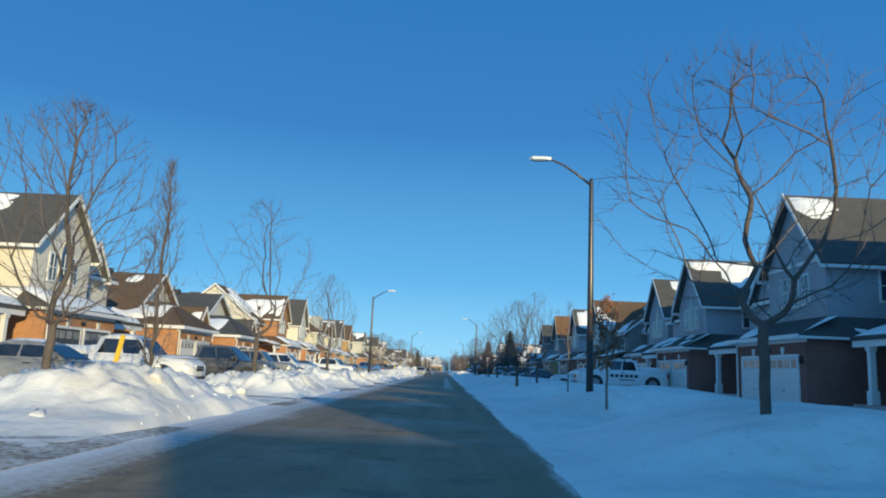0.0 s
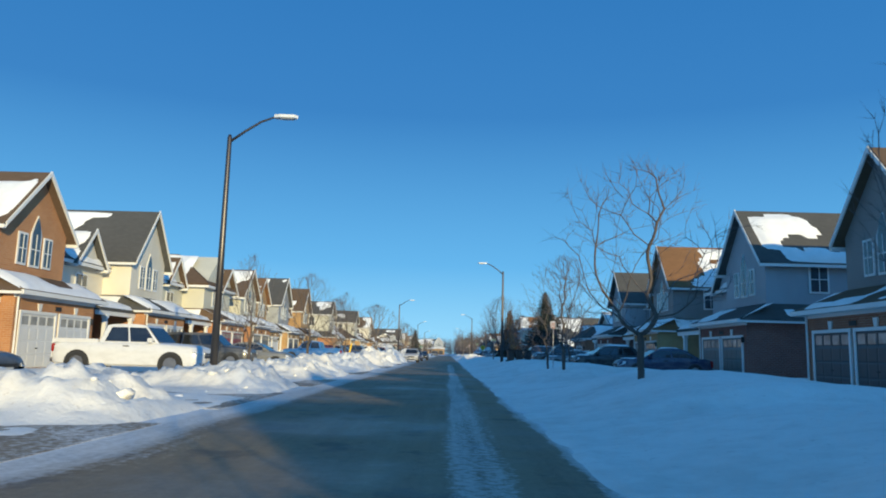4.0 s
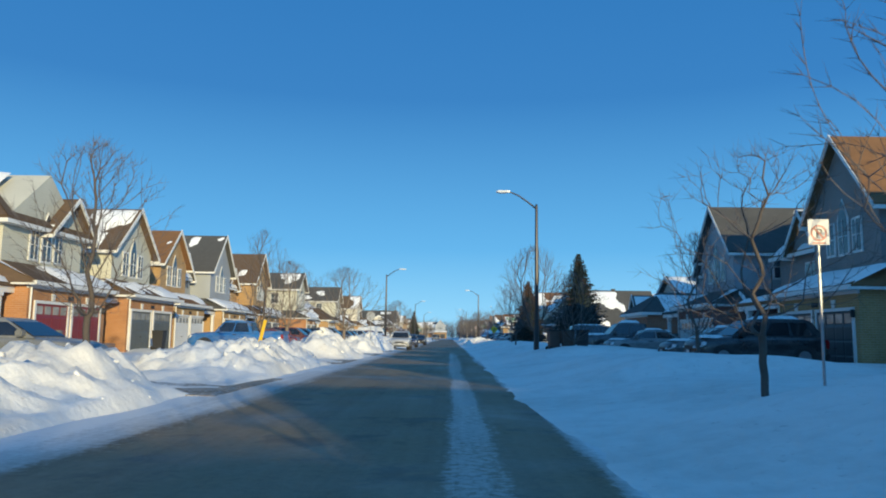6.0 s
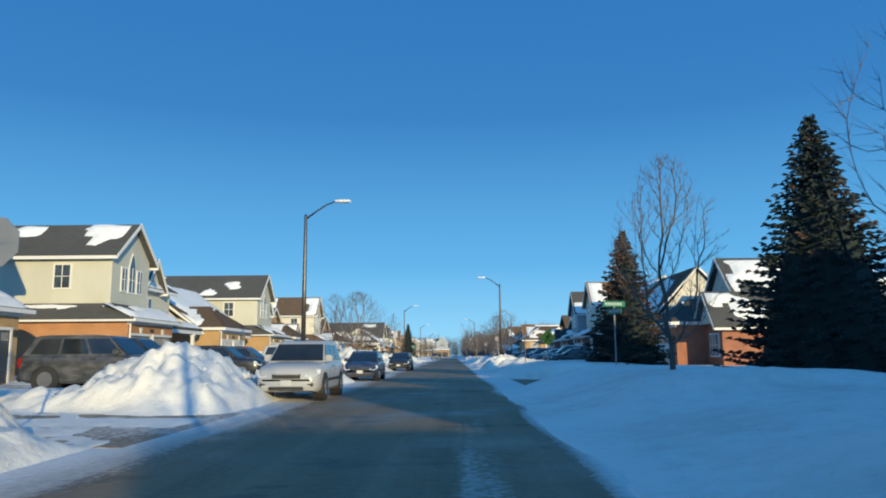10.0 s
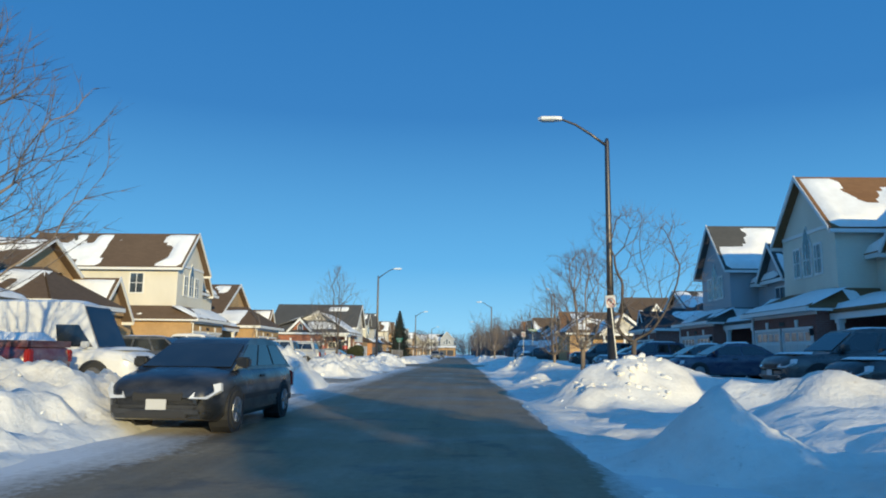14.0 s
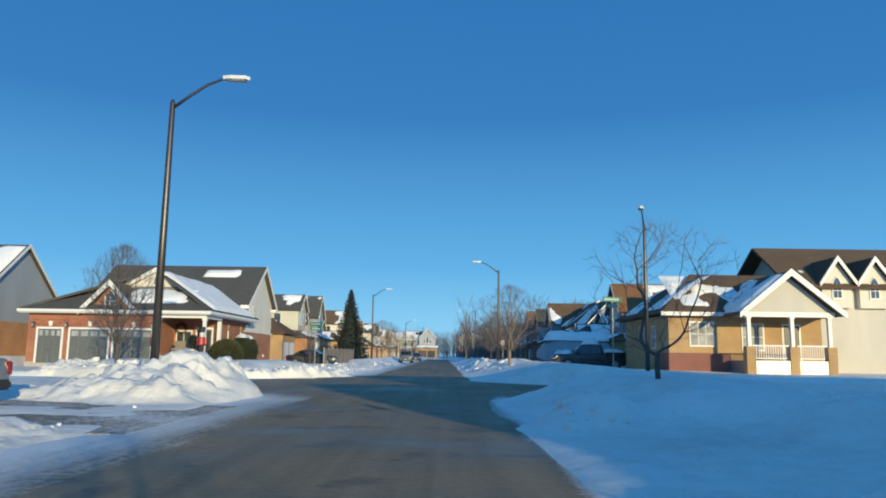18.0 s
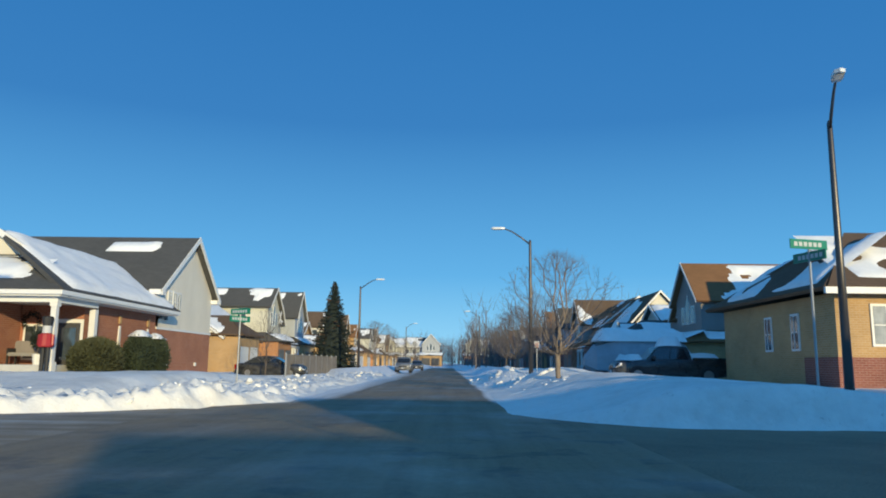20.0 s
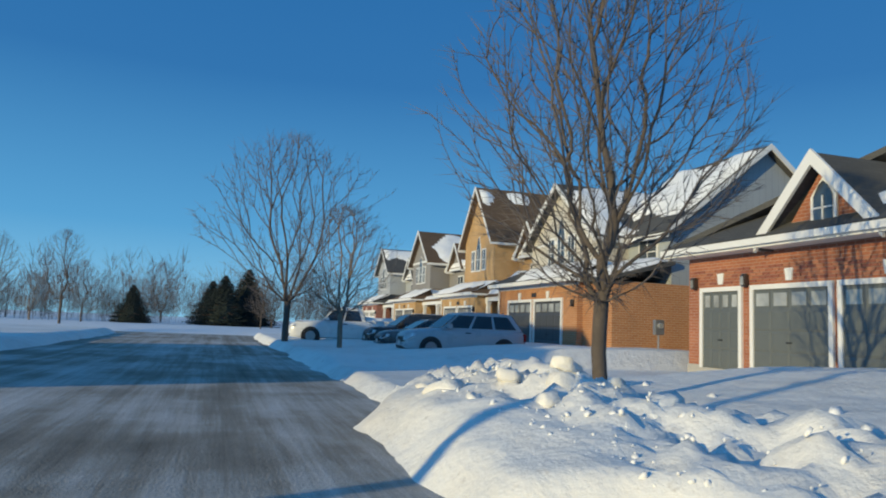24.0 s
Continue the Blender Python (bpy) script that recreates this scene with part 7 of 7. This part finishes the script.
# ---- signs ----
def post_sign(m, label, kind, top=2.6):
    if kind == "parking":
        m, top = m @ Matrix.Diagonal((0.68, 0.68, 0.68, 1)), top / 0.68
    s = thing("road_sign", m, label, "sign", "road signs")
    part("post", tube([(0, 0, -0.4), (0, 0, top)], [0.03, 0.03], 6), STEEL, s)
    if kind == "street":
        for z, a in ((top, 0), (top - 0.28, 90)):
            b = part("name_plate", turned(box(-0.5, 0.5, -0.012, 0.012, z, z + 0.22), pose(0, 0, 0, 0, 0, a)), GREEN, s)
            bars = bmesh.new()
            for q in (-1, 1):
                for k in range(6):
                    box(-0.4 + 0.13 * k, -0.31 + 0.13 * k, q * 0.013 - 0.002, q * 0.013 + 0.002, z + 0.06, z + 0.16, bars)
            part("name_bars", turned(bars, pose(0, 0, 0, 0, 0, a)), SIGNWHITE, b, "white bars in place of the street name")
    elif kind == "parking":
        p = part("plate", box(-0.2, 0.2, -0.05, -0.035, top - 0.5, top), SIGNWHITE, s)
        ring = bmesh.new()
        o = [(0.16 * math.cos(w), -0.052, top - 0.27 + 0.16 * math.sin(w)) for w in [6.2832 * k / 28 for k in range(28)]]
        i = [(x * 0.76, y, top - 0.27 + (z - top + 0.27) * 0.76) for x, y, z in o]
        vo, vi = [ring.verts.new(q) for q in o], [ring.verts.new(q) for q in i]
        for k in range(28):
            ring.faces.new((vo[k], vo[(k + 1) % 28], vi[(k + 1) % 28], vi[k]))
        part("ring", ring, SIGNRED, p)
        bar = prism([(-0.11, -0.054, top - 0.18), (-0.08, -0.054, top - 0.15), (0.11, -0.054, top - 0.36), (0.08, -0.054, top - 0.39)], (0, 0.002, 0))
        part("slash", bar, SIGNRED, p)
        tx = bpy.data.curves.new("letter", "FONT")
        tx.body, tx.size, tx.align_x, tx.extrude = "P", 0.27, "CENTER", 0.001
        lt = new("letter", tx)
        lt.matrix_basis = pose(0, -0.051, top - 0.37, 90, 0, 0)
        lt.data.materials.append(BLACK)
        lt.parent = p
        part("arrow_bar", box(-0.13, 0.13, -0.053, -0.051, top - 0.48, top - 0.45), SIGNRED, p)
    elif kind == "diamond":
        p = part("plate", prism([(0, -0.04, top - 0.95), (0.475, -0.04, top - 0.475), (0, -0.04, top), (-0.475, -0.04, top - 0.475)], (0, 0.015, 0)), SIGNYELLOW, s)
        z = top - 0.475
        for nm, q in (("symbol_dot", [(0.06 + 0.05 * math.cos(w), -0.043, z + 0.2 + 0.05 * math.sin(w)) for w in [0.785 * k for k in range(8)]]),
                      ("symbol_bar", [(-0.05, -0.043, z - 0.06), (0.03, -0.043, z - 0.08), (0.09, -0.043, z + 0.13), (0.02, -0.043, z + 0.15)]), ("symbol_bar", [(0.0, -0.043, z - 0.05), (0.05, -0.043, z - 0.08), (0.2, -0.043, z - 0.2), (0.16, -0.043, z - 0.24)]),
                      ("symbol_bar", [(-0.04, -0.043, z - 0.04), (0.02, -0.043, z - 0.07), (-0.16, -0.043, z - 0.26), (-0.21, -0.043, z - 0.23)]), ("symbol_bar", [(0.04, -0.043, z + 0.12), (0.06, -0.043, z + 0.08), (0.22, -0.043, z + 0.02), (0.21, -0.043, z + 0.07)]), ("symbol_bar", [(0.04, -0.043, z + 0.12), (-0.14, -0.043, z + 0.04), (-0.12, -0.043, z + 0.0), (0.05, -0.043, z + 0.07)])):
            part(nm, prism(q, (0, 0.002, 0)), BLACK, p)
    elif kind == "back":
        o = [(0.36 * math.cos(w), -0.03, top - 0.36 + 0.36 * math.sin(w)) for w in [0.3927 + 0.7854 * k for k in range(8)]]
        part("plate", prism(o, (0, 0.012, 0)), STEEL, s)
    return s


post_sign(pose(4.9, 41.1, 0.5), "white no-parking sign on a steel post", "parking", 2.3)
post_sign(pose(4.9, 82.2, 0.5), "white no-parking sign above the snowbank", "parking", 2.35)
post_sign(pose(4.4, 188.1, 0.5, 0, -5, 0), "white no-parking sign beside a lamp post", "parking", 2.42)
post_sign(pose(4.55, 219.7, 0.6), "white no-parking sign behind heaped snow", "parking", 2.26)
post_sign(pose(5.5, 161.4, 0.4, 0, 0, 6), "yellow diamond playground warning sign on a post", "diamond", 2.3)
post_sign(pose(-6.1, 129.0, 0.4), "grey back of an octagonal sign", "back", 2.75)
post_sign(pose(6.4, 148.0, 0.4, 0, 0, 20), "green street name sign at the corner", "street", 2.7)
post_sign(pose(8.25, 250.0, 0.0, 0, 0, 15), "green street name sign in shaded snow", "street", 3.9)
post_sign(pose(-7.74, 260.6, 0.2, 0, 0, -30), "green street name sign on a tall post", "street", 2.75)
post_sign(pose(5.05, 274.6, 0.4), "shaded no-parking sign beside a lamp post", "parking", 2.1)


def marker(x, y, lean):
    m = thing("hydrant_marker", pose(x, y, 0.3, 0, lean, 0), "yellow plastic marker stake leaning in snow", "marker", "snow markers")
    part("stake", box(-0.06, 0.06, -0.02, 0.02, -0.3, 1.5, bevel=0.01), SIGNYELLOW, m)


marker(-8.2, 17.9, 10)
marker(-7.0, 99.2, 12)


# ---- fence by the corner lot ----
def fence(x, y0, y1, h, label):
    f = thing("fence", pose(x, y0, 0.2), label, "fence")
    n = int((y1 - y0) / 2.4)
    for k in range(n + 1):
        part("post", box(-0.05, 0.05, (y1 - y0) * k / n - 0.05, (y1 - y0) * k / n + 0.05, -0.2, h + 0.1), STEEL, f)
    for z in (0.2, h - 0.1):
        part("rail", box(-0.025, 0.025, 0, y1 - y0, z, z + 0.06), STEEL, f)
    m = int((y1 - y0) / 0.16)
    for k in range(m):
        yy = (y1 - y0) * (k + 0.5) / m
        part("picket", box(0.026, 0.045, yy - 0.055, yy + 0.055, 0.05, h), FENCEWOOD, f)


FENCEWOOD = grainy("grey_fence_boards", (0.20, 0.18, 0.16), 0.85, scale=9, spread=0.3)
fence(-10.6, 281.5, 303.0, 1.5, "weathered grey board fence along the corner garden")

# ---- covered trailer in the shaded drive ----
tr = thing("covered_trailer", pose(11.4, 277.4, 0.35, 0, 0, 180), "pale-tarped camper trailer heaped with snow", "trailer")
TARP = grainy("pale_tarp", (0.34, 0.38, 0.42), 0.5, scale=3, spread=0.25)
sec = []
for x, w, z0, z1 in ((3.2, 0.35, 0.9, 1.4), (2.6, 1.0, 0.6, 2.1), (1.2, 1.2, 0.5, 2.6), (-1.5, 1.2, 0.5, 2.6), (-2.6, 1.1, 0.6, 2.3), (-3.0, 0.9, 0.8, 1.8)):
    sec.append([(x, -w, z0), (x, -w, (z0 + z1) / 2), (x, -w * 0.8, z1 - 0.15), (x, 0, z1), (x, w * 0.8, z1 - 0.15), (x, w, (z0 + z1) / 2), (x, w, z0), (x, 0, z0 - 0.1)])
part("tarp", ring_loft(sec), TARP, tr)
for x in (0.5, -0.5):
    for s in (-1, 1):
        part("wheel", tube([(x, s * 1.0, 0.33), (x, s * 1.22, 0.33)], [0.33, 0.33], 16), RUBBER, tr)
snow_patch(tr, (-2.8, -1.15, 2.3), (1, 0, 0), (0, 1, 0), 5.4, 2.3, 0.7, 0.99, 541, 0.5)


# ---- bins and boxes ----
def bin_cart(x, y, a, mat, label, tip=0, z=0.35):
    b = thing("wheeled_bin", pose(x, y, z, 0, tip, a), label, "bin", "bins")
    part("body", ring_loft([[(-0.24, -0.2, 0.05), (0.24, -0.2, 0.05), (0.24, 0.2, 0.05), (-0.24, 0.2, 0.05)], [(-0.3, -0.27, 0.95), (0.3, -0.27, 0.95), (0.3, 0.27, 0.95), (-0.3, 0.27, 0.95)]]), mat, b)
    part("lid", box(-0.33, 0.33, -0.3, 0.3, 0.95, 1.02, bevel=0.03), BLACK, b)
    for s in (-1, 1):
        part("wheel", tube([(-0.26, s * 0.2, 0.1), (-0.26, s * 0.26, 0.1)], [0.1, 0.1], 12), RUBBER, b)


BINGREEN = grainy("dark_green_bin", (0.02, 0.05, 0.04), 0.5)
BINBLUE = grainy("blue_bin", (0.03, 0.07, 0.16), 0.5)
bin_cart(9.2, 120.6, 20, BLACK, "black wheeled bin in the snow")
bin_cart(12.2, 233.6, 10, BLACK, "black wheeled bin lying in the snow", 80)
BINBROWN = grainy("brown_bin", (0.10, 0.06, 0.045), 0.6)
for x, y, a, mat, lab in ((5.3, 109.1, 12, BINBROWN, "brown wheeled bin sunk in the snowbank"), (5.95, 108.9, 5, BINBROWN, "brown wheeled bin beside another one"), (6.65, 108.7, -8, BLACK, "black wheeled bin behind the snowbank")):
    bin_cart(x, y, a, mat, lab, z=0.66)
bin_cart(-8.6, 203.6, 40, BINGREEN, "dark green wheeled bin by the snowbank")
bin_cart(-15.4, 111.2, 0, BLACK, "black wheeled bin beside a garage")
bin_cart(-15.6, 220.4, 0, BINBLUE, "blue wheeled bin beside a garage")
mb = thing("meter_box", pose(-28.9, 260.9, 0.3), "grey electric meter on a brick wall", "meter")
part("box", box(-0.02, 0.16, 0.6, 0.95, 1.0, 1.5, bevel=0.02), STEEL, mb)
part("dial", tube([(0.16, 0.77, 1.3), (0.26, 0.77, 1.3)], [0.1, 0.09], 12), CURTAIN, mb)
part("conduit", tube([(0.07, 0.77, 0.0), (0.07, 0.77, 1.0)], [0.03, 0.03], 6), STEEL, mb)


# ---- loose clods of snow thrown by the plough ----
def clods(name, label, spots, seed):
    r = random.Random(seed)
    vs, fs = [], []
    base = bmesh.new()
    bmesh.ops.create_icosphere(base, subdivisions=1, radius=1)
    bv, bf = [v.co.copy() for v in base.verts], [[v.index for v in f.verts] for f in base.faces]
    base.free()
    xy = []
    for x0, x1, y0, y1, n, s0, s1 in spots:
        for _ in range(n):
            xy.append((r.uniform(x0, x1), r.uniform(y0, y1), s0 + (s1 - s0) * r.random() ** 3))
    px, py = np.array([p[0] for p in xy]), np.array([p[1] for p in xy])
    pz = np.maximum(snow_height(px, py), 0.0)
    for (x, y, s), z in zip(xy, pz):
        if z < 0.06 and r.random() < 0.93:
            continue
        o = len(vs)
        q = Euler((r.uniform(0, 6), r.uniform(0, 6), r.uniform(0, 6))).to_matrix()
        k = Vector((r.uniform(0.7, 1.5), r.uniform(0.5, 1.1), r.uniform(0.35, 0.8)))
        for v in bv:
            w = q @ Vector((v.x * k.x, v.y * k.y, v.z * k.z)) * (s * r.uniform(0.6, 1.25))
            vs.append((x + w.x, y + w.y, z - 0.3 * s + w.z))
        fs += [[o + i for i in f] for f in bf]
    return tagged(mesh_object(name, vs, fs, SNOW, None, True), label, "snow", kind="stuff")


clods("snow_clods", "broken clods of snow along the ploughed edge", [(-6.2, -5.1, -4, 240, 380, 0.02, 0.10), (-7.6, -5.6, 10, 240, 70, 0.04, 0.16), (1.5, 2.6, 165, 240, 260, 0.02, 0.09), (2.4, 6.0, 176, 234, 40, 0.03, 0.12)], 91)
clods("snow_clods", "broken clods of snow on the corner banks", [(-20, -8, 249.9, 251.4, 700, 0.012, 0.055), (-19, -9, 251, 254, 16, 0.06, 0.16), (-8.5, -5.4, 252, 300, 420, 0.02, 0.12), (1.5, 4.6, 262, 296, 200, 0.04, 0.22), (-7, -4.4, 250, 262, 80, 0.02, 0.09)], 92)


def snow_blocks(name, label, spots, seed):
    """Big broken lumps of crusted snow, half sunk in the banks."""
    r = random.Random(seed)
    base = bmesh.new()
    bmesh.ops.create_icosphere(base, subdivisions=2, radius=1)
    bv, bf = [v.co.copy() for v in base.verts], [[v.index for v in f.verts] for f in base.faces]
    base.free()
    vs, fs, xy = [], [], []
    for x0, x1, y0, y1, n, s0, s1 in spots:
        for _ in range(n):
            xy.append((r.uniform(x0, x1), r.uniform(y0, y1), s0 + (s1 - s0) * r.random() ** 2))
    pz = snow_height(np.array([p[0] for p in xy]), np.array([p[1] for p in xy]))
    for (x, y, s), z in zip(xy, pz):
        if z < 0.15:
            continue
        o = len(vs)
        q = Euler((r.uniform(-0.5, 0.5), r.uniform(-0.5, 0.5), r.uniform(0, 6))).to_matrix()
        k = Vector((r.uniform(0.9, 1.7), r.uniform(0.7, 1.2), r.uniform(0.5, 0.85)))
        for v in bv:
            c = Vector([math.copysign(abs(a) ** 0.6, a) for a in v])
            w = q @ Vector((c.x * k.x, c.y * k.y, c.z * k.z)) * (s * r.uniform(0.72, 1.16))
            vs.append((x + w.x, y + w.y, z - 0.35 * s + w.z))
        fs += [[o + i for i in f] for f in bf]
    return tagged(mesh_object(name, vs, fs, BANK, None, True), label, "snow", kind="stuff")


snow_blocks("snow_blocks", "big crusted lumps broken out of the corner banks", [(-19.5, -9.5, 250.0, 253.0, 46, 0.06, 0.22), (-8.6, -6.2, 254, 290, 60, 0.06, 0.2), (2.6, 5.0, 262, 284, 40, 0.1, 0.3)], 93)
snow_blocks("snow_blocks", "crusted lumps along the ploughed banks", [(-7.4, -5.6, 12, 240, 160, 0.06, 0.18), (2.6, 5.4, 176, 234, 24, 0.08, 0.2)], 94)
snow_blocks("snow_blocks", "crumbled heaps of snow beside the shaded driveways", [(2.9, 5.4, 185.4, 188.6, 90, 0.04, 0.15), (6.2, 9.6, 227.0, 229.4, 60, 0.04, 0.14), (2.2, 3.3, 227.6, 229.2, 14, 0.05, 0.16), (3.2, 6.4, 216.7, 218.3, 90, 0.03, 0.12), (3.0, 6.4, 196.5, 199.0, 40, 0.04, 0.16), (4.6, 7.6, 207.4, 210.2, 24, 0.05, 0.14)], 95)
